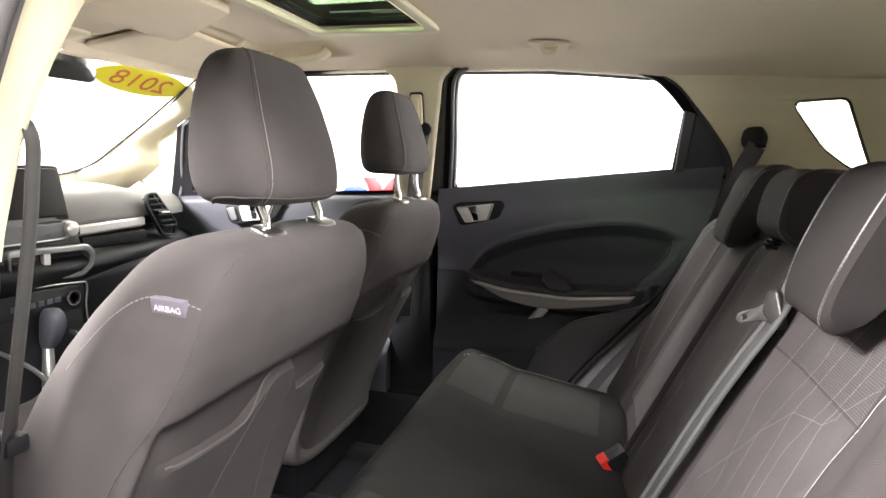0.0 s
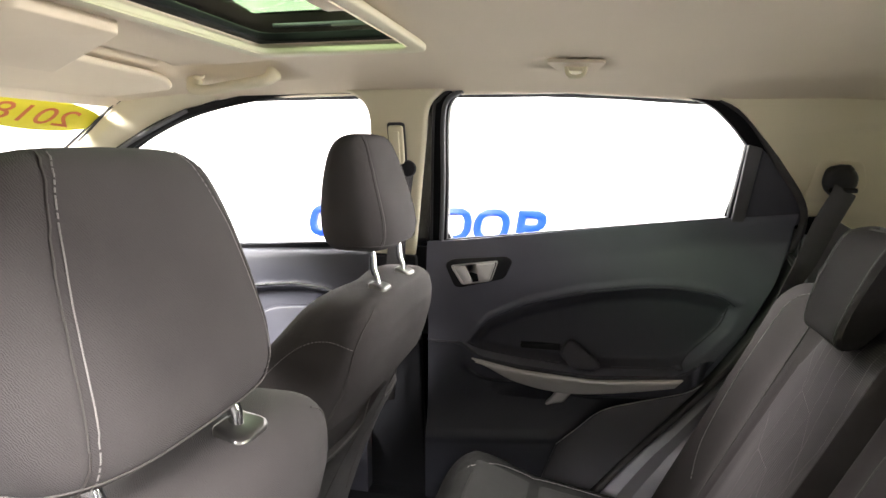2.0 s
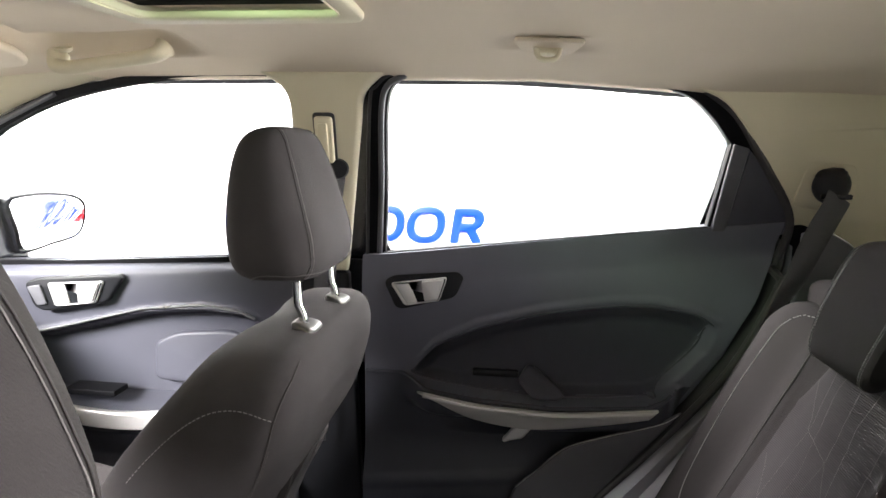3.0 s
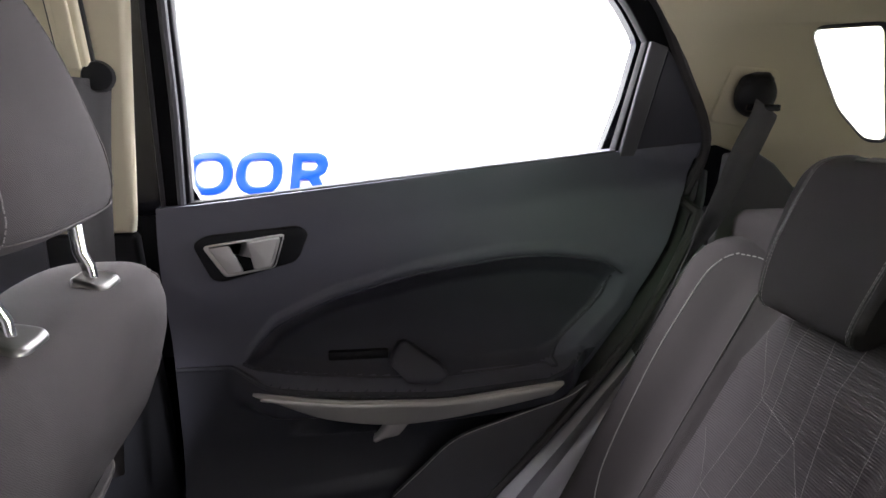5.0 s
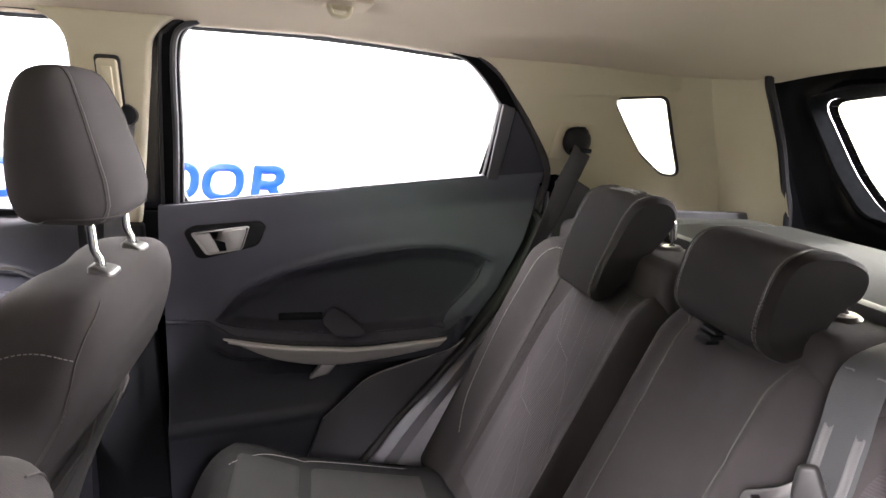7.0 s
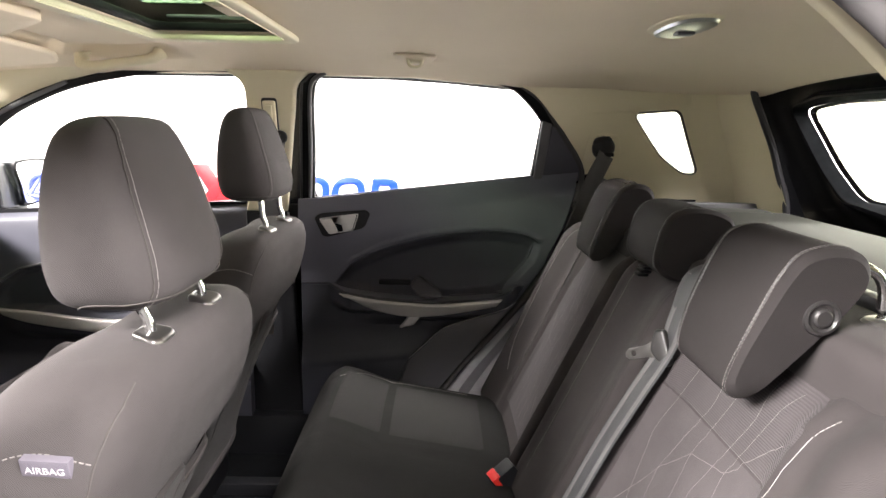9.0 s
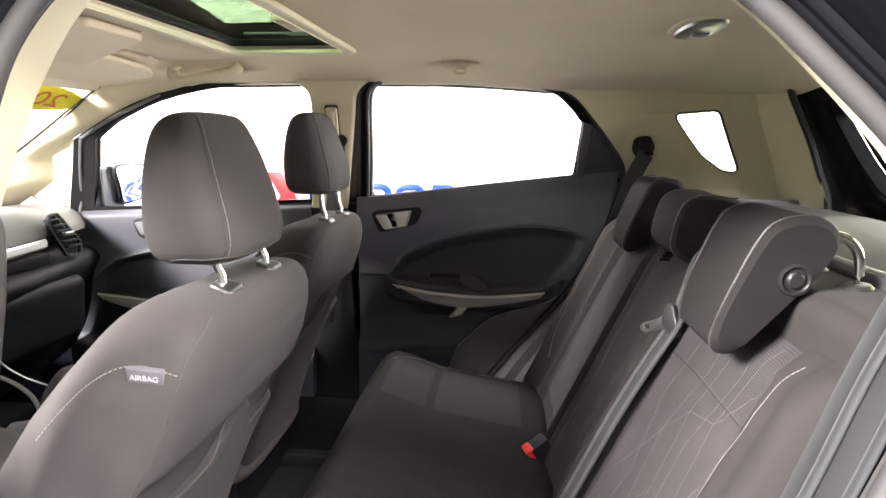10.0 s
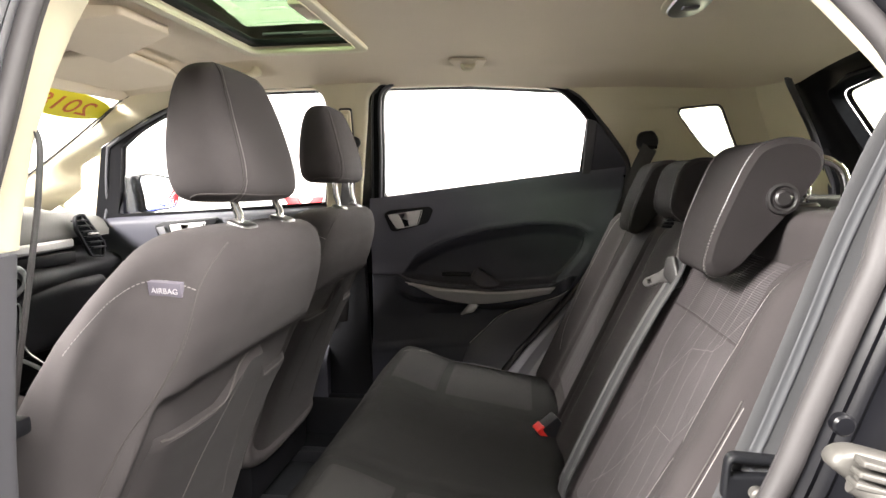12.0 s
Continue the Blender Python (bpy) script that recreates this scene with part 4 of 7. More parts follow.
def door_seals():
    ring = [Vector((p.x, -(glass_y(p.y) - 0.002), p.y)) for p in NEAR_OPENING]
    seal = thing("door_seal", "grey rubber weather seal round the open doorway", "seal", kind="structure", place=(0.3, -0.76, 0.44))
    bm = tube(ring, 0.0095, 10, True, 1.0, (0, 1, 0))
    bm.transform(Matrix.Translation((-0.3, 0.76, -0.44)))
    part("seal_bulb", bm, RUBBER, seal)
    lip = bmesh.new()
    rings(lip, [[Vector((p.x, -(glass_y(p.y) - o), p.y)) for p in outline_grow(NEAR_OPENING, g)] for g, o in ((0.006, 0.004), (-0.001, 0.008), (-0.004, 0.012), (-0.004, 0.016), (0.001, 0.020), (0.010, 0.022))], cap=False)
    lip.transform(Matrix.Translation((-0.3, 0.76, -0.44)))
    part("trim_lip", lip, RUBBER, seal)
    # far side: dark seal and painted jamb that show between door and seat
    far = thing("door_seal", "dark rubber seal and grey painted jamb of the closed door", "seal", kind="structure", place=(0.5, 0.7, 0.44))
    L = Matrix.Translation((-0.5, -0.7, -0.44))
    ring = [Vector((p.x, glass_y(p.y) - (0.012 if p.y > 1.1 else 0.07), p.y)) for p in curve([(0.60, 1.438), (0.66, 1.395), (0.722, 1.312), (0.79, 1.21), (0.785, 1.12), (0.764, 1.044), (0.712, 0.929), (0.645, 0.831), (0.538, 0.703), (0.464, 0.618), (0.38, 0.50)], 6)]
    bm = tube(ring, 0.0085, 8, False, 1.0, (0, 1, 0))
    bm.transform(L)
    part("seal_bulb", bm, RUBBER, far)
    ring = [Vector((-0.028, glass_y(1.1) - 0.012, 1.07)), ] + [Vector((p.x, glass_y(p.y) - 0.012, p.y)) for p in curve([(-0.024, 1.108), (0.004, 1.40), (0.020, 1.440), (0.055, 1.463), (0.12, 1.471), (0.30, 1.471), (0.52, 1.456), (0.60, 1.436)], 6)]
    bm = tube(ring, 0.0035, 8, False, 1.0, (0, 1, 0))
    bm.transform(L)
    part("upper_seal", bm, DARKRUBBER, far)
    # jamb: a ribbed, swept surface
    line = curve([(0.775, 1.05), (0.750, 0.985), (0.720, 0.929), (0.652, 0.831), (0.545, 0.703), (0.47, 0.618), (0.39, 0.50), (0.33, 0.40)], 6)
    bm, rows = bmesh.new(), []
    for p in line:
        t = Vector((0.80, -0.60))
        w = lerp(p.y, [(0.4, 0.30), (0.62, 0.26), (0.80, 0.13), (0.95, 0.09), (1.2, 0.08)])
        row = []
        for i in range(15):
            q = i / 14
            d = 0.008 * bump(q, 0.14, 0.10) + 0.014 * bump(q, 0.45, 0.22) - 0.010 * bump(q, 0.28, 0.09)
            row.append(Vector((p.x + t.x * w * q, 0.705 - 0.075 * q - d, p.y + t.y * w * q * 0.35)))
        rows.append(row)
    rings(bm, rows, closed=False)
    bm.transform(L)
    part("painted_jamb", bm, JAMB, far, "grey painted metal jamb")


body_shell()
headliner()
sunroof()
pillar_trims()
windscreen()
tailgate()
parcel_shelf()
floor_pan()
door_seals()

# ---------------------------------------------------------------- doors
def door_plate(height, x_range, z_low, z_top, x_rear=None, nu=240, nv=240):
    """A moulded door panel: height(x, z) is its distance from the car's middle."""
    bm, rows = bmesh.new(), []
    x0, x1 = x_range
    for j in range(nv + 1):
        v = j / nv
        row = []
        for i in range(nu + 1):
            u = i / nu
            x = x0 + u * (x1 - x0)
            for _ in range(3):
                z = z_low + v * (z_top(x) - z_low)
                x = x0 + u * ((x_rear(z) if x_rear else x1) - x0)
            row.append(Vector((x, height(x, z, z_top(x)), z)))
        rows.append(row)
    rings(bm, rows, closed=False)
    # a returned rim all round gives the panel its thickness
    rim = [rows[0], [r[-1] for r in rows], rows[-1][::-1], [r[0] for r in rows][::-1]]
    loop = [p for seg in rim for p in seg[:-1]]
    rings(bm, [loop, [p + Vector((0, 0.045, 0)) for p in loop]], cap=False)
    bmesh.ops.remove_doubles(bm, verts=bm.verts, dist=1e-5)
    return bm


UPPER_CURVE = [(0.055, 0.845), (0.072, 0.862), (0.123, 0.923), (0.211, 0.969), (0.344, 1.008), (0.483, 1.030), (0.561, 1.032), (0.64, 1.02), (0.676, 0.999)]
ARM_TOP = [(0.055, 0.858), (0.106, 0.839), (0.205, 0.825), (0.373, 0.814), (0.554, 0.828), (0.62, 0.86)]


def rear_door_y(x, z, top):
    y = 0.742
    y -= 0.022 * bump(z, 1.035, 0.15)                       # padded shoulder
    y += (glass_y(top) - 0.759) * step(z, top - 0.07, top)   # meets the glass
    up, low = lerp(x, UPPER_CURVE), lerp(x, ARM_TOP)
    rear = lerp(z, [(0.80, 0.59), (0.851, 0.605), (0.935, 0.672), (1.0, 0.690)])
    inside = step(up - z, -0.004, 0.045) * step(z - low, -0.004, 0.022) * step(x, 0.05, 0.12) * step(rear - x, -0.006, 0.03)
    y += 0.030 * inside
    y -= 0.006 * bump(z, up + 0.006, 0.014) * step(x, 0.07, 0.12) * step(0.70 - x, 0, 0.03)   # raised lip over the insert
    # shelf of the armrest
    arm = step(x, 0.045, 0.13) * step(0.64 - x, 0, 0.06)
    y -= 0.052 * arm * step(low - z, -0.002, 0.006) * step(z, low - 0.075, low - 0.045)
    # pocket beneath
    y += 0.030 * bump(x, 0.235, 0.10) ** 0.5 * bump(z, 0.757, 0.030) ** 0.5 if abs(x - 0.235) < 0.1 and abs(z - 0.757) < 0.03 else 0
    # bottle bin swelling low down
    y -= 0.026 * step(0.72 - z, 0, 0.14) * step(0.50 - x, 0, 0.2)
    y -= 0.004 * bump(z, 0.63 + 0.1 * (x - 0.2), 0.02) * step(0.34 - x, 0, 0.05)
    return y


def handle_set(door, pts, ring, y, s=1):
    """Inside door release: dark bezel, bright ring, cup and lever."""
    lay = lambda off: (lambda u, v, w: Vector((u, y + off + w, v)))
    bez = part("release_bezel", slab(rounded(pts, 0.014), [], 0.016, lay(-0.004), 0.005), BLACK, door, "dark bezel of the inside release")
    c = sum((Vector(p) for p in ring), Vector((0, 0))) / len(ring)
    inner = [c + (Vector(p) - c) * 0.86 for p in ring]
    part("bright_ring", slab(rounded(ring, 0.008), [rounded(inner, 0.006)], 0.010, lay(-0.012), 0.002), SILVER, bez, "bright silver ring")
    part("finger_cup", slab(rounded([c + (Vector(p) - c) * 0.88 for p in ring], 0.006), [], 0.002, lay(-0.0128)), CARPET, bez)
    a, b, d, e = [Vector(p) for p in inner]
    mid_t, mid_b = a.lerp(b, 0.54), e.lerp(d, 0.60)
    part("release_lever", slab(rounded([mid_t, b, d, mid_b], 0.004), [], 0.008, lay(-0.016), 0.0025), SILVER, bez, "grey satin release lever")
    part("ring_flank", slab(rounded([a, a.lerp(b, 0.30), e.lerp(d, 0.36), e], 0.004), [], 0.006, lay(-0.0145), 0.002), SILVER, bez)


def rear_door():
    door = thing("rear_door", "closed black rear door with moulded armrest and large window", "door", kind="structure", place=(0.3, 0.75, 0.44))
    door.matrix_world = Matrix.Translation((0.3, 0.75, 0.44))
    base = Matrix.Translation((-0.3, -0.75, -0.44))

    def put(name, bm, mat, label="", parent=None):
        bm.transform(base)
        return part(name, bm, mat, parent or door, label)

    rear = lambda z: lerp(z, [(0.42, 0.31), (0.50, 0.362), (0.618, 0.452), (0.703, 0.526), (0.831, 0.632), (0.929, 0.697), (1.044, 0.748), (1.13, 0.775), (1.215, 0.782)])
    card, vinyl = door_plate(rear_door_y, (-0.03, 0.78), 0.43, belt, rear), door_plate(rear_door_y, (-0.03, 0.78), 0.43, belt, rear)
    lower = card.copy()
    for bm, keep in ((card, False), (lower, False), (vinyl, True)):
        gone = [f for f in bm.faces if keep != (lambda p: lerp(p.x, UPPER_CURVE) - p.z > 0.006 and p.z > lerp(p.x, ARM_TOP) + 0.004 and p.x > 0.07 and lerp(p.z, [(0.80, 0.59), (0.851, 0.605), (0.935, 0.672), (1.0, 0.690)]) - p.x > 0.022)(f.calc_center_median())]
        bmesh.ops.delete(bm, geom=gone, context="FACES")
    for bm, keep in ((card, True), (lower, False)):
        bmesh.ops.delete(bm, geom=[f for f in bm.faces if keep == (lambda p: p.z < lerp(p.x, ARM_TOP) - 0.004)(f.calc_center_median())], context="FACES")
    put("door_card", card, SOFT)
    put("lower_carrier", lower, SHADED_CARD, "lower part of the door, colour darkened for shade")
    put("carrier_bead", tube([Vector((x, rear_door_y(x, z, belt(x)) - 0.001, z)) for x, z in [(-0.028 + 0.003 * k, lerp(-0.028 + 0.003 * k, ARM_TOP) - 0.004) for k in range(211)]], 0.0045, 8), SHADED_CARD, "rounded joint over the lower part")
    put("door_insert", vinyl, DARKER_TRIM, "black insert over the armrest, colour darkened for shade")
    skin = lambda pts: [Vector((p.x, rear_door_y(p.x, p.y, belt(p.x)) - 0.0012, p.y)) for p in curve(pts, 10)]
    put("insert_piping", tube(skin([(x, z - 0.006) for x, z in UPPER_CURVE[1:]]), 0.0022, 8), DARKER_TRIM, "rolled upper edge of the insert")
    put("insert_piping", tube(skin([(0.07, 0.860)] + [(x, z + 0.004) for x, z in ARM_TOP[1:5]] + [(0.575, 0.842)]), 0.0028, 8), DARKER_TRIM)
    put("insert_piping", tube(skin([(0.575, 0.842), (0.585, 0.856), (0.650, 0.935), (0.664, 0.985)]), 0.0022, 8), DARKER_TRIM)
    put("window_frame", slab([Vector((-0.026, 1.104))] + curve([(-0.012, 1.25), (0.004, 1.40), (0.020, 1.446), (0.065, 1.468), (0.30, 1.470), (0.52, 1.453), (0.60, 1.432), (0.655, 1.393), (0.72, 1.312), (0.79, 1.21)], 6) + [Vector((0.792, 1.196)), Vector((0.646, 1.176)), Vector((0.3, 1.130))], [REAR_GLASS], 0.022, side_at(1, 0.0), 0.003), DARK, "matt black window frame")
    put("frame_step", tube([Vector((p.x, glass_y(p.y) - 0.012, p.y)) for p in curve([(0.002, 1.112), (0.016, 1.25), (0.026, 1.39), (0.040, 1.440), (0.075, 1.459)], 6)], 0.006, 8, False, 1, (0, 1, 0)), GREYTRIM, "dark grey inner frame edge")
    put("glass_pane", slab(outline_grow(REAR_GLASS, 0.008), [], 0.004, side_at(1, 0.012)), GLASS, "clear door window").visible_shadow = False
    put("window_divider", slab(rounded([(0.652, 1.180), (0.678, 1.180), (0.690, 1.338), (0.662, 1.346)], 0.003), [], 0.014, side_at(1, -0.012), 0.003), GREYTRIM, "grey window divider bar")
    put("corner_panel", slab(rounded([(0.676, 1.168), (0.785, 1.178), (0.79, 1.208), (0.716, 1.312), (0.692, 1.336)], 0.004), [], 0.010, side_at(1, -0.010), 0.003), DARKER_TRIM, "textured black corner panel")
    put("window_seal", tube([Vector((x, glass_y(belt(x)) - 0.0155, belt(x) + 0.001)) for x in [0.012 + 0.634 * k / 24 for k in range(25)]], 0.0022, 6), DARKRUBBER)
    # door edge with its own sealing lip, turning in towards the pillar
    for name, mat, prof in (("edge_flange", SOFT, ((-0.004, 0.0), (0.006, 0.003), (0.010, 0.010))), ("edge_seal", DARKRUBBER, ((0.010, 0.012), (0.018, 0.001), (0.026, -0.010), (0.032, -0.006), (0.034, 0.010))), ("edge_lip", GREYTRIM, ((0.034, 0.004), (0.038, -0.016), (0.043, -0.018), (0.046, 0.004)))):
        bm = bmesh.new()
        rings(bm, [[Vector((rear(z) + d * lerp(z, [(0.45, 0.5), (0.75, 0.7), (1.0, 1.0), (1.2, 0.5)]), 0.736 + o, z - 0.4 * d)) for z in [0.44 + 0.735 * k / 60 for k in range(61)]] for d, o in prof], closed=False)
        put(name, bm, mat, "dark rubber sealing lip" if name == "edge_seal" else "")
    low = [(0.556, 0.808), (0.477, 0.791), (0.372, 0.774), (0.29, 0.772), (0.200, 0.790), (0.135, 0.822)]
    strip = curve([(0.095, 0.842), (0.205, 0.823), (0.30, 0.816), (0.385, 0.812), (0.47, 0.819), (0.572, 0.829)], 6) + curve(low, 6)
    put("armrest_trim", slab(strip, [], 0.020, lambda u, v, w: Vector((u, 0.684 + 0.010 * bump(u, 0.3, 0.3) * -1 + 0.35 * (0.81 - v) + w, v)), 0.006), ARM, "warm silver armrest trim")
    put("armrest_edge", tube([Vector((p.x, 0.6765 - 0.010 * bump(p.x, 0.3, 0.3), p.y + 0.001)) for p in curve([(0.115, 0.838), (0.205, 0.823), (0.30, 0.816), (0.385, 0.812), (0.47, 0.819), (0.572, 0.829)], 6)], 0.0009, 6), ARM)
    put("pull_handle", slab(rounded([(0.298, 0.848), (0.316, 0.874), (0.327, 0.876), (0.385, 0.840), (0.396, 0.828), (0.376, 0.816), (0.330, 0.819)], 0.007), [], 0.044, lambda u, v, w: Vector((u, 0.770 + 0.5 * w - 0.042 * step(0.880 - v, 0, 0.062), v)), 0.009), DARKER_TRIM, "sculpted pull grip")
    # Flush black bar for the grip slot; its shade is only colour.
    put("pull_recess", block(0.20, 0.30, 0.762, 0.785, 0.846, 0.862, 0.006), BLACK)
    put("lower_panel", slab(curve([(0.300, 0.64), (0.345, 0.683), (0.400, 0.734), (0.477, 0.763), (0.575, 0.794)], 6) + [Vector((0.618, 0.822)), Vector((0.528, 0.712)), Vector((0.452, 0.622)), Vector((0.36, 0.505)), Vector((0.25, 0.50))], [], 0.014, lambda u, v, w: Vector((u, 0.690 + w, v)), 0.004), GREYTRIM, "smooth dark grey lower panel")
    put("lower_panel_edge", tube([Vector((p.x, 0.6815, p.y)) for p in curve([(0.300, 0.642), (0.345, 0.686), (0.400, 0.737), (0.477, 0.766), (0.575, 0.797), (0.612, 0.820)], 6)], 0.0007, 6), SILVER, "fine bright edge line")
    put("pocket_end", slab(rounded([(0.268, 0.728), (0.300, 0.770), (0.338, 0.772), (0.312, 0.738)], 0.006), [], 0.02, lambda u, v, w: Vector((u, 0.712 + w, v)), 0.005), ARM, "grey end of the pocket")
    bezel = [(0.016, 1.058), (0.036, 1.071), (0.168, 1.083), (0.182, 1.072), (0.165, 1.029), (0.055, 1.000), (0.040, 1.004)]
    ring = [(0.031, 1.056), (0.149, 1.073), (0.133, 1.022), (0.061, 1.009)]
    before = set(bpy.data.objects)
    handle_set(door, bezel, ring, 0.728)
    for ob in set(bpy.data.objects) - before:
        ob.data.transform(base)
    return door


FRONT_UPPER = [(-0.98, 0.78), (-0.93, 0.835), (-0.871, 0.875), (-0.729, 0.908), (-0.523, 0.960), (-0.393, 0.974), (-0.30, 0.964), (-0.262, 0.944)]


def front_door_y(x, z, top):
    y = 0.745
    y -= 0.012 * bump(z, 1.02, 0.10)
    y += 0.028 * step(z, top - 0.035, top + 0.004) ** 2
    up = lerp(x, FRONT_UPPER)
    inside = step(up - z, -0.004, 0.014) * step(z, 0.74, 0.76) * step(x, -0.97, -0.93) * step(-0.255 - x, 0, 0.02)
    y += 0.028 * inside
    y -= 0.009 * bump(z, up + 0.006, 0.012) * step(x, -0.97, -0.93) * step(-0.25 - x, 0, 0.03)
    y -= 0.045 * step(0.762 - z, -0.003, 0.008) * step(z, 0.66, 0.70) * step(x, -0.95, -0.80)
    y -= 0.040 * step(0.62 - z, 0, 0.06)
    return y


def front_door(s):
    name = "front_door"
    door = thing(name, "closed black front door with grey trim line and armrest", "door", kind="structure")
    door.matrix_world = Matrix.Translation((-0.55, 0.75, 0.44))
    base = Matrix.Translation((0.55, -0.75, -0.44))

    def put(nm, bm, mat, label=""):
        bm.transform(base)
        return part(nm, bm, mat, door, label)

    put("frame_ridge", tube([Vector((p.x, glass_y(p.y) - 0.012, p.y)) for p in curve([(-0.62, 1.424), (-0.80, 1.352), (-0.915, 1.294), (-0.928, 1.28), (-0.965, 1.177), (-1.0, 1.045)], 6)], 0.006, 8, False, 1, (0, 1, 0)), GREYTRIM, "dark grey rubber ridge")
    put("door_card", door_plate(front_door_y, (-1.05, -0.185), 0.43, belt, None, 120, 110), DARKER_TRIM)
    put("window_frame", slab([Vector((-0.19, 1.092))] + curve([(-0.166, 1.20), (-0.126, 1.363), (-0.122, 1.42), (-0.14, 1.462), (-0.21, 1.470), (-0.394, 1.466), (-0.612, 1.430), (-0.679, 1.409), (-0.814, 1.355), (-0.940, 1.294)], 6) + [Vector((-0.954, 1.284)), Vector((-0.998, 1.177)), Vector((-1.043, 1.041)), Vector((-0.7, 1.058)), Vector((-0.32, 1.078))], [FRONT_GLASS], 0.022, side_at(1, 0.0), 0.003), DARK, "matt black window frame")
    put("glass_pane", slab(outline_grow(FRONT_GLASS, 0.008), [], 0.004, side_at(1, 0.012)), GLASS, "clear door window").visible_shadow = False
    put("trim_line", tube([Vector((x, 0.728, lerp(x, FRONT_UPPER) + 0.012)) for x in [-0.95 + 0.68 * k / 40 for k in range(41)]], 0.005, 8, False, 0.5), LEVER, "curved satin grey trim line")
    put("armrest_trim", slab(curve([(-0.92, 0.775), (-0.80, 0.765), (-0.58, 0.745), (-0.40, 0.765), (-0.27, 0.79)], 6) + curve([(-0.28, 0.75), (-0.40, 0.725), (-0.58, 0.705), (-0.80, 0.728), (-0.90, 0.755)], 6), [], 0.018, lambda u, v, w: Vector((u, 0.690 + w, v)), 0.005), ARM, "warm silver armrest trim")
    put("grip_cup", slab(rounded([(-0.52, 0.80), (-0.515, 0.89), (-0.46, 0.915), (-0.34, 0.925), (-0.29, 0.91), (-0.30, 0.79)], 0.02), [], 0.02, lambda u, v, w: Vector((u, 0.757 + w, v)), 0.008), DARKER_TRIM, "moulded dark grip insert")
    put("window_switches", block(-0.70, -0.58, 0.69, 0.74, 0.778, 0.792, 0.004), DARK, "black window switch panel")
    bezel = [(-0.795, 1.022), (-0.76, 1.034), (-0.565, 1.05), (-0.56, 1.04), (-0.60, 0.985), (-0.75, 0.958), (-0.775, 0.966)]
    ring = [(-0.735, 1.024), (-0.60, 1.034), (-0.622, 0.984), (-0.72, 0.972)]
    before = set(bpy.data.objects)
    handle_set(door, bezel, ring, 0.728)
    bm = slab(rounded([(-0.785, 1.014), (-0.752, 1.020), (-0.738, 0.976), (-0.762, 0.972)], 0.006), [], 0.012, lambda u, v, w: Vector((u, 0.716 + w, v)), 0.003)
    part("lock_button", bm, GREYTRIM, door)
    for ob in set(bpy.data.objects) - before:
        ob.data.transform(base)
    if s < 0:
        copy_thing(door, Matrix.Translation((-0.55, -0.75, 0.44)) @ Matrix.Diagonal((1, -1, 1, 1)))
    return door


def wing_mirror():
    wm = thing("door_mirror", "black door mirror outside the front passenger window", "mirror", place=(-0.98, 0.86, 1.06))
    L = Matrix.Translation((0.98, -0.86, -1.06))
    shape = curve([(0.815, 1.190), (0.90, 1.201), (1.00, 1.194), (1.07, 1.180), (1.103, 1.155), (1.097, 1.112), (1.06, 1.074), (0.96, 1.066), (0.85, 1.063), (0.83, 1.12)], 6, True)
    c = Vector((0.96, 1.13))
    lay = lambda p, d, k: Vector((-0.860 - 0.06 * p.x - d, c.x + (p.x - c.x) * k, c.y + (p.y - c.y) * k))
    bm = bmesh.new()
    rings(bm, [[lay(p, d, k) for p in shape] for d, k in ((0.004, 0.97), (-0.004, 1.0), (0.0, 1.04), (0.03, 1.05), (0.07, 0.95), (0.10, 0.75), (0.115, 0.35))], cap=True)
    bm.transform(L)
    part("housing", bm, PAINT, wm)
    bm = bmesh.new()
    rings(bm, [[lay(p, -0.0055, 0.925) for p in shape], [lay(p, -0.006, 0.92) for p in shape]], cap=True)
    bm.transform(L)
    part("mirror_glass", bm, MIRROR, wm, "silvered mirror glass")
    bm = slab(rounded([(0.755, 1.195), (0.812, 1.192), (0.85, 1.060), (0.83, 1.046), (0.755, 1.046)], 0.008), [], 0.05, lambda u, v, w: Vector((-0.945 + w, u, v)), 0.012)
    bm.transform(L)
    part("mirror_foot", bm, PAINT, wm)
    bm = block(-0.99, -0.93, 0.76, 0.90, 1.035, 1.075, 0.012)
    bm.transform(L)
    part("mirror_arm", bm, PAINT, wm)


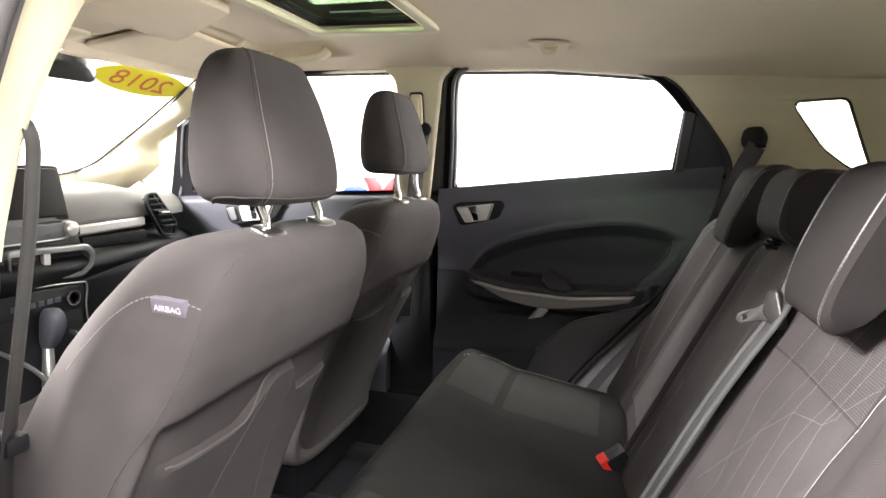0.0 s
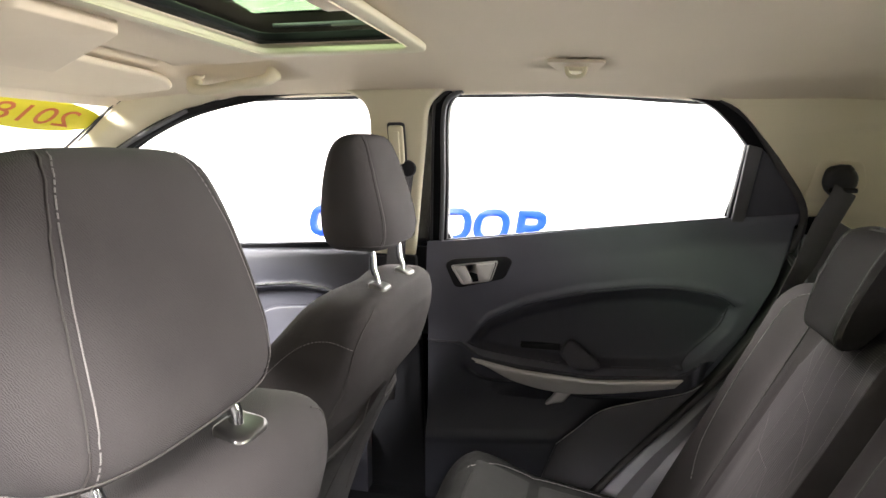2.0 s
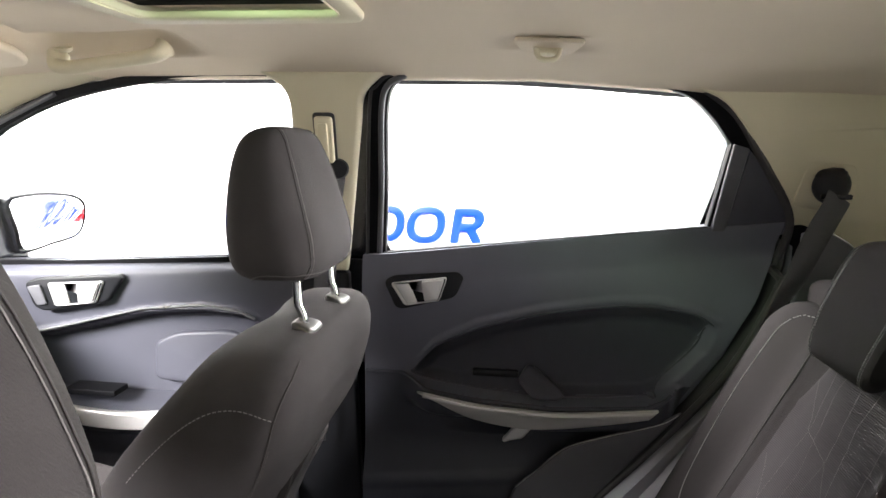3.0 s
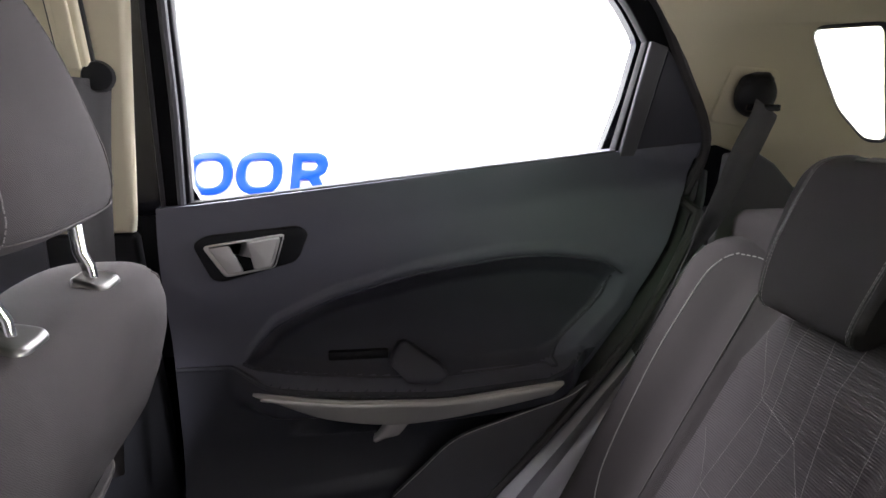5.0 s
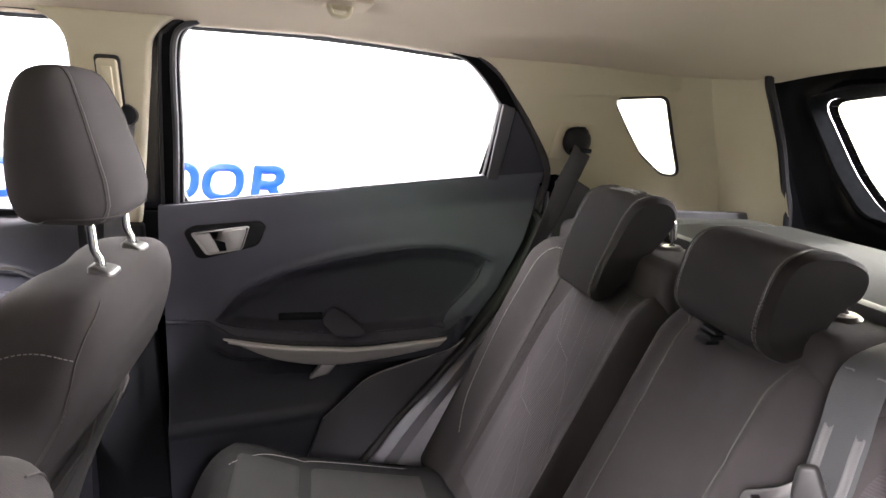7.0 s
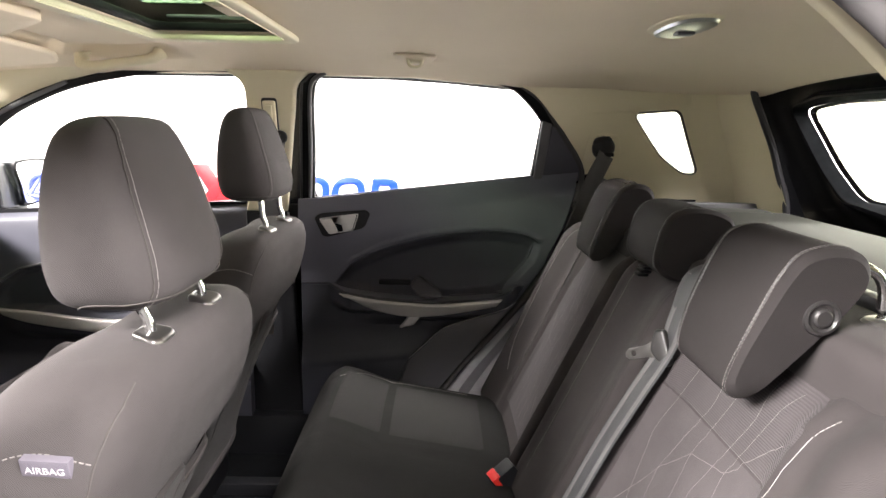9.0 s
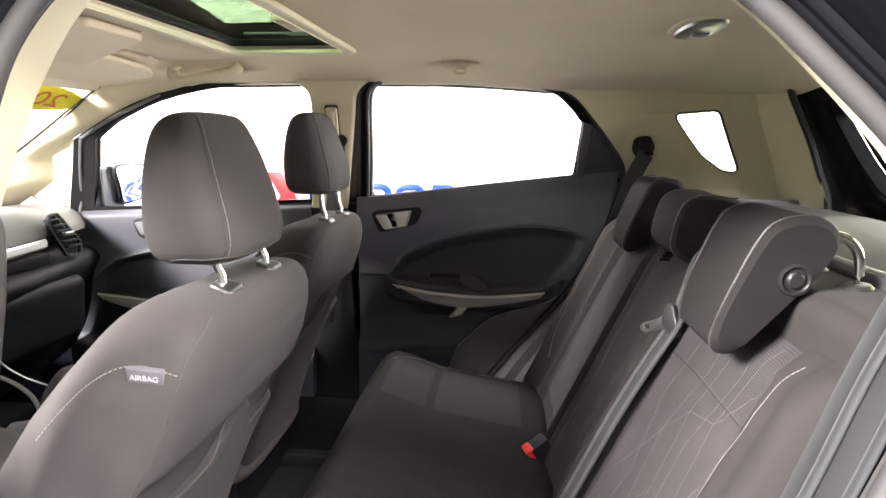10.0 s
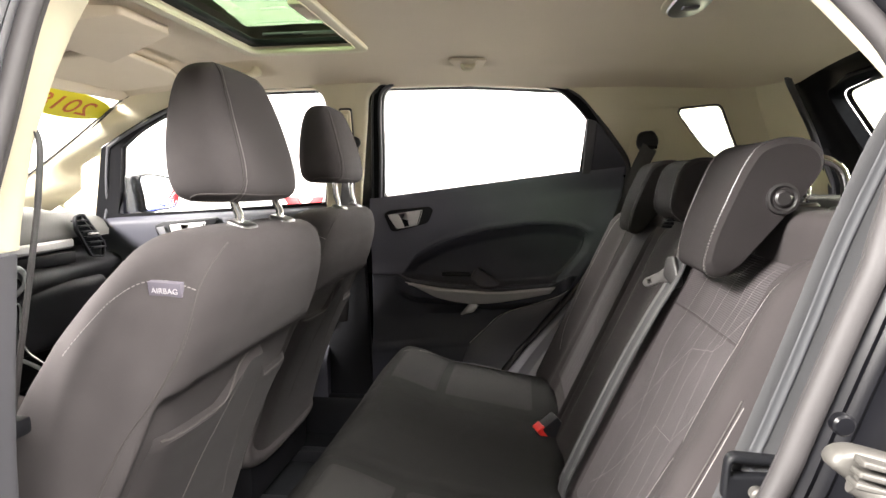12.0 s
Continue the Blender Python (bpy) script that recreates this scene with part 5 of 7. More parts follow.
# ---------------------------------------------------------------- seats
def front_seat(x0, y0, lift, label, outer):
    """outer: +1 when the seat's outboard side faces far, -1 when it faces the open door."""
    seat = thing("front_seat", label, "seat", group="front seats")
    # backrest: rows of height, front, back, half width, bolster
    rows = [(0.44, -0.31, -0.185, 0.20, 0.03), (0.47, -0.325, -0.165, 0.225, 0.05), (0.55, -0.295, -0.145, 0.238, 0.075), (0.65, -0.262, -0.112, 0.244, 0.085), (0.75, -0.225, -0.07, 0.247, 0.09), (0.83, -0.192, -0.03, 0.246, 0.085),
            (0.90, -0.162, 0.002, 0.243, 0.075), (0.96, -0.137, 0.026, 0.238, 0.060), (1.01, -0.116, 0.040, 0.230, 0.040), (1.045, -0.103, 0.044, 0.218, 0.022), (1.07, -0.094, 0.041, 0.204, 0.010), (1.085, -0.084, 0.034, 0.186, 0.004), (1.094, -0.068, 0.022, 0.160, 0.0), (1.098, -0.040, 0.004, 0.11, 0.0)]
    zs = [r[0] for r in rows]
    bm, loops = bmesh.new(), []
    fine = []
    for a, b in zip(rows, rows[1:]):
        n = max(1, round((b[0] - a[0]) / 0.012))
        fine += [tuple(p + (q - p) * k / n for p, q in zip(a, b)) for k in range(n)]
    fine.append(rows[-1])
    for z, f, b, hw, bol in fine:
        shape = lambda q, bol=bol: bol * (step(abs(q), 0.45, 0.80) - 0.45 * step(abs(q), 0.86, 1.0)) - 0.012 * bump(q, 0, 0.5)
        ring = superring(x0 + (f + b) / 2, y0, (b - f) / 2, hw, z, 4.2, 88, shape)
        for p in ring:
            if p.x > x0 + (f + b) / 2:
                q = (p.y - y0) / hw
                p.x -= 0.022 * step(0.916 - 0.016 * step(abs(q), 0.55, 0.95) - z, 0, 0.012) * step(0.985 - abs(q), 0, 0.10) * step(z, 0.47, 0.52)
        loops.append(ring)
    rings(bm, loops)
    back = part("backrest", bm, FABRIC, seat)
    sub = back.modifiers.new("soft", "SUBSURF")
    sub.levels = sub.render_levels = 1
    tree = tree_of(back)
    for side in (1, -1):
        at = lambda x, y, z: (x0 + x, y0 + side * y, z)
        edge = [at(0.027, 0.160, 1.080), at(0.023, 0.197, 1.056), at(0.015, 0.215, 1.027), at(0.007, 0.223, 0.991), at(-0.005, 0.229, 0.954), at(-0.037, 0.238, 0.897), at(-0.069, 0.244, 0.853), at(-0.092, 0.245, 0.814), at(-0.15, 0.245, 0.70), at(-0.20, 0.24, 0.56)]
        seam(back, tree, edge, "piping", r=0.0010)
        stitches(back, tree, [Vector(p) + Vector((0.006, 0, 0.004)) for p in edge[3:]], 0.0035, 0.003, 0.0005, PIPING)
        stitches(back, tree, [at(-0.16, 0.225, 0.945), at(-0.13, 0.226, 0.98), at(-0.105, 0.225, 1.004), at(-0.079, 0.223, 1.024), at(-0.054, 0.22, 1.036), at(-0.030, 0.22, 1.040), at(-0.010, 0.219, 1.037), at(0.015, 0.215, 1.027)], 0.0035, 0.003, 0.0006)
        stitches(back, tree, [(x0 - 0.12, y0 + side * 0.10, 1.03), (x0 - 0.155, y0 + side * 0.115, 0.93), (x0 - 0.21, y0 + side * 0.12, 0.78), (x0 - 0.27, y0 + side * 0.12, 0.60)], 0.004, 0.003, 0.0006)
    # map pocket, its top edge dipping to both sides below the padded upper shell
    behind = lambda u, z: x0 + lerp(z, [(r[0], (r[1] + r[2]) / 2) for r in rows]) + lerp(z, [(r[0], (r[2] - r[1]) / 2) for r in rows]) * (1 - min(0.999, abs(u) / lerp(z, [(r[0], r[3]) for r in rows])) ** 4.2) ** (1 / 4.2)
    bm, skin = bmesh.new(), []
    for j in range(31):
        row = []
        for i in range(41):
            u = -0.208 + 0.416 * i / 40
            z = 0.475 + (0.836 + 0.064 * (1 - step(abs(u), 0.015, 0.085)) - 0.475) * j / 30
            e = min(i, 40 - i, (30 - j) * 1.4)
            row.append(Vector((behind(u, z) - 0.022 + 0.014 * edge_fall(e, 4.0) + 0.004 * bump(j / 30, 0.97, 0.07), y0 + u, z)))
        skin.append(row)
    rings(bm, skin, closed=False)
    pocket = part("map_pocket", bm, DIM_POCKET, seat, "map pocket, cloth darkened for shade")
    pt = tree_of(pocket)
    for side in (1, -1):
        seam(pocket, pt, [(behind(side * 0.035, 0.87), y0 + side * 0.035, 0.87), (behind(side * 0.06, 0.76), y0 + side * 0.06, 0.76), (behind(side * 0.10, 0.60), y0 + side * 0.10, 0.60)], "pocket_seam", r=0.0012)
    lip = [(behind(u, 0.84), y0 + u, 0.836 + 0.064 * (1 - step(abs(u), 0.015, 0.085))) for u in [-0.205 + 0.41 * k / 24 for k in range(25)]]
    seam(pocket, pt, lip, "pocket_hem", r=0.0016)
    # airbag tag on the outboard bolster
    if outer:
        m = Matrix.Translation((x0 - 0.020, y0 + outer * 0.2235, 1.033)) @ Matrix.Rotation(radians(3), 4, "Y") @ Matrix.Rotation(radians(-outer * 12), 4, "X")
        tag = part("airbag_tag", block(-0.021, 0.021, -0.0042, 0.0042, -0.0115, 0.0065, 0.0012, m), TAG, seat, "lilac grey woven tag")
        bm = text_mesh("AIRBAG", 0.0098, 0.0003)
        bm.transform(m @ (Matrix.Translation((0, -0.0047, -0.0042)) @ Matrix.Rotation(radians(90), 4, "X") if outer < 0 else Matrix.Translation((0, 0.0047, -0.0034)) @ Matrix.Rotation(radians(180), 4, "Z") @ Matrix.Rotation(radians(90), 4, "X")))
        part("tag_print", bm, TAGINK, tag, "white printed capital letters")
    # headrest
    hz = 1.128 + lift
    prof = [(0.0, -0.064, 0.012, 0.085), (0.004, -0.082, 0.024, 0.103), (0.012, -0.092, 0.031, 0.115), (0.03, -0.098, 0.034, 0.122), (0.06, -0.100, 0.029, 0.124), (0.10, -0.098, 0.017, 0.120), (0.14, -0.093, 0.004, 0.112), (0.168, -0.086, -0.008, 0.104), (0.186, -0.077, -0.016, 0.094), (0.196, -0.064, -0.025, 0.075), (0.200, -0.050, -0.034, 0.045)]
    bm = bmesh.new()
    rings(bm, [superring(x0 + (f + b) / 2, y0, (b - f) / 2, hw, hz + z, 3.4, 48) for z, f, b, hw in prof])
    head = part("headrest", bm, FABRIC, seat)
    sub = head.modifiers.new("soft", "SUBSURF")
    sub.levels = sub.render_levels = 1
    ht = tree_of(head)
    for side in (1, -1):
        line = [(x0 - 0.006, y0 + side * 0.094, hz + 0.003), (x0 + 0.014, y0 + side * 0.094, hz + 0.022), (x0 + 0.010, y0 + side * 0.092, hz + 0.07), (x0 - 0.006, y0 + side * 0.085, hz + 0.12), (x0 - 0.021, y0 + side * 0.074, hz + 0.165), (x0 - 0.036, y0 + side * 0.060, hz + 0.192)]
        seam(head, ht, line, "piping", r=0.0007)
        stitches(head, ht, [Vector(p) + Vector((0.004, -side * 0.004, 0)) for p in line], 0.0032, 0.0024, 0.00048, THREAD)
        low = [(x0 - 0.07, y0 + side * 0.07, hz + 0.012), (x0 - 0.04, y0 + side * 0.115, hz + 0.012), (x0 + 0.0, y0 + side * 0.115, hz + 0.012), (x0 + 0.024, y0 + side * 0.09, hz + 0.012), (x0 + 0.03, y0, hz + 0.010)]
        seam(head, ht, low, "piping", r=0.0008)
    for side in (1, -1):
        y = y0 + side * 0.0725
        post = part("headrest_post", tube([(x0 + 0.004, y, 1.088), (x0 + 0.002, y, 1.112), (x0 - 0.004, y, 1.125), (x0 - 0.008, y, hz + 0.03)], 0.0062, 12), CHROME, seat, "chromed headrest post")
        part("post_collar", slab(rounded([(-0.015, -0.019), (0.011, -0.025), (0.017, -0.016), (0.017, 0.016), (0.011, 0.025), (-0.015, 0.019)], 0.005), [], 0.020, lambda u, v, w: Vector((x0 + 0.006 + u * (1 - 0.10 * step(w, 0.006, 0.016)), y + v * (1 - 0.12 * step(w, 0.006, 0.016)), 1.092 + w - 0.30 * u)), 0.004), COLLAR, post, "dark metal-look collar")
    # seat cushion
    part("cushion", pad((x0 - 0.21, y0, 0.475), (0, 1, 0), (-1, 0, 0.20), (0.16, 0, 1), 0.50, 0.52, 0.15, 0.08, lambda a, b: 0.03 * step(abs(a), 0.5, 0.8) - 0.006 * bump(b, 0.45, 0.03), 40, 30, 0.06), DIMMED_CLOTH, seat)
    part("seat_base", block(x0 - 0.70, x0 - 0.20, y0 - 0.20, y0 + 0.20, 0.345, 0.49, 0.02), DARK, seat)
    part("side_shield", pad((x0 - 0.45, y0 + (outer or 1) * 0.235, 0.36), (1, 0, 0), (0, 0, 1), (0, (outer or 1), 0), 0.45, 0.13, 0.03, 0.03, None, 20, 12, 0.04), BLACK, seat, "black plastic side shield")
    return seat


RECLINE = Vector((0.46, 0, 1)).normalized()
SEAT_OUT = Vector((-1, 0, 0.46)).normalized()


def seat_point(y, z, off=0.0):
    """A point on the rear backrest's plane."""
    return Vector((0.288 + 0.46 * z, y, z)) + SEAT_OUT * off


def rear_back(y0, y1, label, insert, bol_lo, bol_hi, top=1.10):
    """One part of the folding rear backrest, between two sides; insert: its patterned middle."""
    seat = thing("folding_bench_seat", label, "seat", group="folding rear seats")
    w, yc = y1 - y0, (y0 + y1) / 2
    base = seat_point(yc, 0.52, -0.115)
    h = (top - 0.52) * math.sqrt(1 + 0.46 ** 2)

    def shape(a, b):
        y = yc + a * w / 2
        s = bol_lo * bump(y, y0 + 0.055, 0.085) + bol_hi * bump(y, y1 - 0.055, 0.085)
        s -= 0.016 * step(y, insert[0] - 0.012, insert[0] + 0.02) * step(insert[1] - y, -0.012, 0.02) * (1 if bol_lo or bol_hi else 0.3)
        s -= 0.002 * bump(b, 0.735, 0.012) * step(y, insert[0], insert[0] + 0.01) * step(insert[1] - y, 0, 0.01)
        s -= 0.03 * step(b, 0.86, 1.0)
        return s

    body = part("backrest", pad(base, (0, 1, 0), RECLINE, SEAT_OUT, w - 0.006, h, 0.115, 0.045, shape, 64, 72, 0.05), DIMMED_CLOTH, seat)
    part("top_shell", block(0.800, 0.925, y0 + 0.012, y1 - 0.012, 0.96, 1.114, 0.030, None, 4), DIMMED_CLOTH, seat, "cloth-covered top of the seat shell")
    return seat, body


def draped(tree, ring, lift, n=(34, 40)):
    """A cloth panel laid on a skin: ring gives, for rows from low to high, (z, y left, y right)."""
    bm, rows = bmesh.new(), []
    for j in range(n[1] + 1):
        t = j / n[1]
        z = ring[0][0] + (ring[-1][0] - ring[0][0]) * t
        a, b = lerp(z, [(r[0], r[1]) for r in ring]), lerp(z, [(r[0], r[2]) for r in ring])
        row = []
        for i in range(n[0] + 1):
            p = seat_point(a + (b - a) * i / n[0], z, 0.25)
            hit = tree.ray_cast(p, -SEAT_OUT)
            q = hit[0] if hit[0] else seat_point(p.y, z)
            e = min(i, n[0] - i, j, n[1] - j)
            row.append(q + SEAT_OUT * (lift if e else -0.001))
        rows.append(row)
    return rings(bm, rows, closed=False)


def diamond_lines(parent, tree, y0, y1, z0, z1, flip=1, count=7):
    """The insert's decorative thread: pairs of slanting, meeting lines."""
    w = y1 - y0
    lay = lambda a, b: seat_point(y0 + w * (a if flip > 0 else 1 - a), z0 + (z1 - z0) * b, 0.002)
    runs = [[(0.12, 0.0), (0.20, 0.35), (0.10, 0.62), (0.20, 1.0)], [(0.30, 0.0), (0.36, 0.25), (0.28, 0.55), (0.40, 0.80), (0.38, 1.0)], [(0.44, 0.0), (0.52, 0.40), (0.46, 0.66), (0.58, 1.0)], [(0.58, 0.0), (0.66, 0.22), (0.60, 0.58), (0.72, 0.85), (0.70, 1.0)],
            [(0.74, 0.0), (0.80, 0.42), (0.74, 0.70), (0.86, 1.0)], [(0.05, 0.30), (0.28, 0.55), (0.46, 0.66), (0.74, 0.70), (0.95, 0.86)], [(0.08, 0.05), (0.36, 0.25), (0.52, 0.40), (0.80, 0.42), (0.96, 0.55)]]
    for run in runs[:count]:
        pts = [lay(a, b) for a, b in run]
        dense = []
        for p, q in zip(pts, pts[1:]):
            dense += [p.lerp(q, k / 4) for k in range(4)]
        stitches(parent, tree, dense + [pts[-1]], 0.0040, 0.0010, 0.00026, DIM_THREAD, SEAT_OUT)


def comma_headrest(yc, half, tall, label, button=0, z0=0.0):
    """Wedge headrest that hooks over the backrest: side outline in (x, z), rounded across."""
    hr = thing("rear_headrest", label, "headrest", group="rear headrests")
    if tall:
        out = curve([(0.706, 1.043), (0.714, 1.085), (0.731, 1.132), (0.749, 1.174), (0.766, 1.197), (0.797, 1.206), (0.826, 1.199), (0.838, 1.174), (0.822, 1.140), (0.790, 1.097), (0.758, 1.054), (0.738, 1.031), (0.716, 1.027)], 5, True)
    else:
        out = curve([(0.722, 1.105), (0.728, 1.150), (0.742, 1.182), (0.768, 1.196), (0.815, 1.194), (0.848, 1.178), (0.845, 1.150), (0.815, 1.128), (0.79, 1.090), (0.765, 1.072), (0.738, 1.082)], 5, True)
    out = [p + Vector((0.0 if button else 0.024, z0)) for p in out]
    c = sum(out, Vector((0, 0))) / len(out)
    narrow = lambda z: lerp(z - z0, [(1.02, 0.80), (1.10, 0.92), (1.18, 0.99), (1.2, 1.0)]) if tall else 1.0
    taper = lambda z, side: half * (side * narrow(z) + (0.12 if tall else 0) * (1 - narrow(z)))
    bm, rows = bmesh.new(), []
    for k in range(21):
        t = -1 + k / 10
        e = (1 - abs(t)) * half
        f = 1.0 if e >= 0.014 else 0.90 + 0.10 * math.sin(math.pi / 2 * e / 0.014) ** 0.75
        side = math.copysign(abs(t) ** 0.8, t)
        rows.append([Vector((c.x + (p.x - c.x) * f, yc + taper(p.y, side), c.y + (p.y - c.y) * f)) for p in out])
    rings(bm, rows)
    pillow = part("pillow", bm, SHADED_HEAD, hr)
    tree = tree_of(pillow)
    for s in (1, -1):
        walk_round = [out[i] for i in list(range(len(out) - 13, len(out), 2)) + list(range(0, int(len(out) * 0.52), 2))]
        inset = lambda p: lerp(p.y - z0, [(1.02, 0.012), (1.10, 0.014), (1.17, 0.018), (1.2, 0.018)]) if tall else 0.014
        edge = [Vector((p.x, yc + taper(p.y, s) - s * (inset(p) if p.x < 0.80 else 0.020), p.y)) for p in walk_round]
        seam(pillow, tree, edge, "piping", BUTTON, r=0.0010)
        stitches(pillow, tree, [p + Vector((0, -s * 0.0025, 0)) for p in edge], 0.0034, 0.0024, 0.00028, THREAD)
        stitches(pillow, tree, [p + Vector((0, s * 0.0025, 0)) for p in edge], 0.0034, 0.0022, 0.00026, DIM_THREAD)
    if tall and not button:
        for k in range(3):
            x = 0.806 + 0.014 * k
            seam(pillow, tree, [(x, yc - 0.045 + 0.008 * k, 1.21), (x + 0.004, yc - 0.01, 1.215), (x - 0.002, yc + 0.05 - 0.012 * k, 1.21)], "pleat", r=0.0022)
    if button:
        bt = part("fold_button", disc((0.790, yc + taper(1.130, button) - button * 0.006, 1.130 + z0), (0, button, 0), [(0, 0.0205), (0.004, 0.021), (0.008, 0.0195), (0.009, 0.016), (0.006, 0.0135), (0.006, 0.011), (0.009, 0.0105), (0.011, 0.008), (0.011, 0.001)], 32), BUTTON, pillow, "round black fold button")
    for s in (1, -1):
        y = yc + s * 0.055
        post = part("headrest_post", tube(curve([(0.80, y, 1.168 + z0), (0.838, y, 1.180 + z0), (0.866, y, 1.172 + z0), (0.879, y, 1.148 + z0), (0.880, y, 1.095)], 6), 0.0062, 12), CHROME, hr, "bent chromed post")
        part("post_collar", disc((0.880, y, 1.110), (-0.1, 0, 1), [(0, 0.018), (0.005, 0.019), (0.009, 0.015), (0.010, 0.007)], 20), COLLAR, post)
    if not tall:
        # Black pleat blocks; their shadow is put into the colour.
        for k in range(3):
            part("post_boot", block(0.748 + 0.004 * k, 0.768 + 0.004 * k, yc + 0.004 - 0.002 * k, yc + 0.028 + 0.002 * k, 1.060 + 0.007 * k, 1.0655 + 0.007 * k, 0.0025), DARK, hr, "pleats, the shadow between them put into black")
    return hr


def rear_bench():
    seat = thing("rear_bench_cushion", "rear bench cushion, cloth darkened for shade, with lighter insert panels", "seat")
    U, V, N = Vector((0, 1, 0)), Vector((-1, 0, 0.17)).normalized(), Vector((0.17, 0, 1)).normalized()
    o = Vector((0.58, 0, 0.418))

    def shape(a, b):
        y = a * 0.635
        s = 0.012 * bump(y, 0.36, 0.24) + 0.012 * bump(y, -0.36, 0.24)
        s += 0.020 * bump(b, 0.86, 0.25)
        s -= 0.007 * bump(y, 0.20, 0.010) + 0.007 * bump(y, -0.20, 0.010)
        s -= 0.006 * bump(b, 0.62, 0.018) * (1 if 0.22 < abs(y) < 0.56 else 0)
        s -= 0.006 * (bump(y, 0.57, 0.012) + bump(y, -0.57, 0.012)) * step(b, 0.15, 0.25)
        return s

    body = part("cushion", pad(o, U, V, N, 1.27, 0.555, 0.145, 0.075, shape, 120, 60, 0.07), SHADED_CUSHION, seat)
    tree = tree_of(body)
    top = lambda x, y: tree.ray_cast(Vector((x, y, 1.0)), Vector((0, 0, -1)))[0] or Vector((x, y, 0.6))
    for y0, y1 in ((0.245, 0.53), (-0.53, -0.245)):
        for x0, x1 in ((0.135, 0.255), (0.268, 0.50)):
            bm, rows = bmesh.new(), []
            for j in range(17):
                row = []
                for i in range(25):
                    x, y = x0 + (x1 - x0) * j / 16, y0 + (y1 - y0) * i / 24
                    e = min(i, 24 - i, j, 16 - j)
                    row.append(top(x, y) + Vector((0, 0, 0.0022 if e else -0.001)))
                rows.append(row)
            rings(bm, rows, closed=False)
            part("insert_panel", bm, SHADED_INSERT, body, "slightly lighter woven insert panel")
        stitches(body, tree, [top(0.47, y1 + 0.022 if y0 > 0 else y0 - 0.022), top(0.30, y1 + 0.024 if y0 > 0 else y0 - 0.024), top(0.19, y1 + 0.01 if y0 > 0 else y0 - 0.01), top(0.125, y1 - 0.05 if y0 > 0 else y0 + 0.05)])
    part("bench_base", block(0.12, 0.60, -0.60, 0.60, 0.30, 0.45, 0.03), DARK, seat)

    far, fb = rear_back(0.195, 0.664, "dark cloth rear backrest with pale diamond stitching", (0.245, 0.50), 0.002, 0.036)
    ft = tree_of(fb)
    part("insert_panel", draped(ft, [(0.60, 0.265, 0.50), (0.95, 0.25, 0.49), (1.07, 0.25, 0.46)], 0.002), INSERT, fb, "lighter woven insert panel")
    tf = tree_of(fb.children[0])
    diamond_lines(fb, tf, 0.25, 0.49, 0.62, 1.06)
    stitches(fb, ft, [seat_point(0.43, 1.098, 0.02), seat_point(0.52, 1.092, 0.02), seat_point(0.57, 1.05, 0.03), seat_point(0.585, 0.95, 0.03), seat_point(0.585, 0.85, 0.03), seat_point(0.572, 0.73, 0.03), seat_point(0.54, 0.66, 0.03)])
    seam(fb, ft, [seat_point(0.505, 1.06, 0.01), seat_point(0.508, 0.9, 0.01), seat_point(0.51, 0.65, 0.01)], r=0.0012)
    mid, mb = rear_back(-0.105, 0.190, "plain dark middle part of the rear backrest", (-0.06, 0.15), 0.012, 0.016, 1.115)
    mt = tree_of(mb)
    seam(mb, mt, [seat_point(0.125, 1.08, 0.01), seat_point(0.12, 0.85, 0.01), seat_point(0.12, 0.62, 0.01)], r=0.0012)
    seam(mb, mt, [seat_point(-0.04, 1.08, 0.01), seat_point(-0.045, 0.85, 0.01), seat_point(-0.045, 0.62, 0.01)], r=0.0012)
    near, nb = rear_back(-0.640, -0.110, "dark cloth rear backrest with pale edge stitching beside the open door", (-0.46, -0.18), 0.036, 0.012)
    nt = tree_of(nb)
    part("insert_panel", draped(nt, [(0.60, -0.400, -0.185), (0.78, -0.420, -0.185), (0.9495, -0.460, -0.185)], 0.003), INSERT_PLAIN, nb, "lighter plain woven insert panel")
    part("insert_panel", draped(nt, [(0.9500, -0.462, -0.185), (1.02, -0.472, -0.188), (1.045, -0.462, -0.19), (1.062, -0.438, -0.195), (1.075, -0.385, -0.20)], 0.002), INSERT, nb, "lighter woven insert panel")
    tn = tree_of(*nb.children[:2])
    diamond_lines(nb, tn, -0.455, -0.19, 0.62, 1.06, -1)
    stitches(nb, nt, [seat_point(-0.494, 1.062, 0.02), seat_point(-0.488, 1.04, 0.03), seat_point(-0.476, 0.984, 0.03), seat_point(-0.452, 0.892, 0.03), seat_point(-0.428, 0.79, 0.03), seat_point(-0.41, 0.70, 0.03)], 0.0042, 0.0030, 0.00038, PALE_THREAD)
    stitches(nb, nt, [seat_point(-0.606, 0.915, 0.02), seat_point(-0.602, 0.80, 0.02), seat_point(-0.588, 0.68, 0.02)], 0.0042, 0.0030, 0.00038, PALE_THREAD)
    seam(nb, nt, [seat_point(-0.600, 0.92, 0.02), seat_point(-0.600, 0.88, 0.02), seat_point(-0.596, 0.80, 0.02), seat_point(-0.582, 0.68, 0.02)], r=0.0010)
    comma_headrest(-0.335, 0.096, True, "wedge-shaped dark cloth headrest with pale stitching and a fold button", -1)
    comma_headrest(0.035, 0.088, False, "small dark cloth middle headrest, pushed down")
    comma_headrest(0.392, 0.096, True, "wedge-shaped dark cloth headrest with pale stitching")


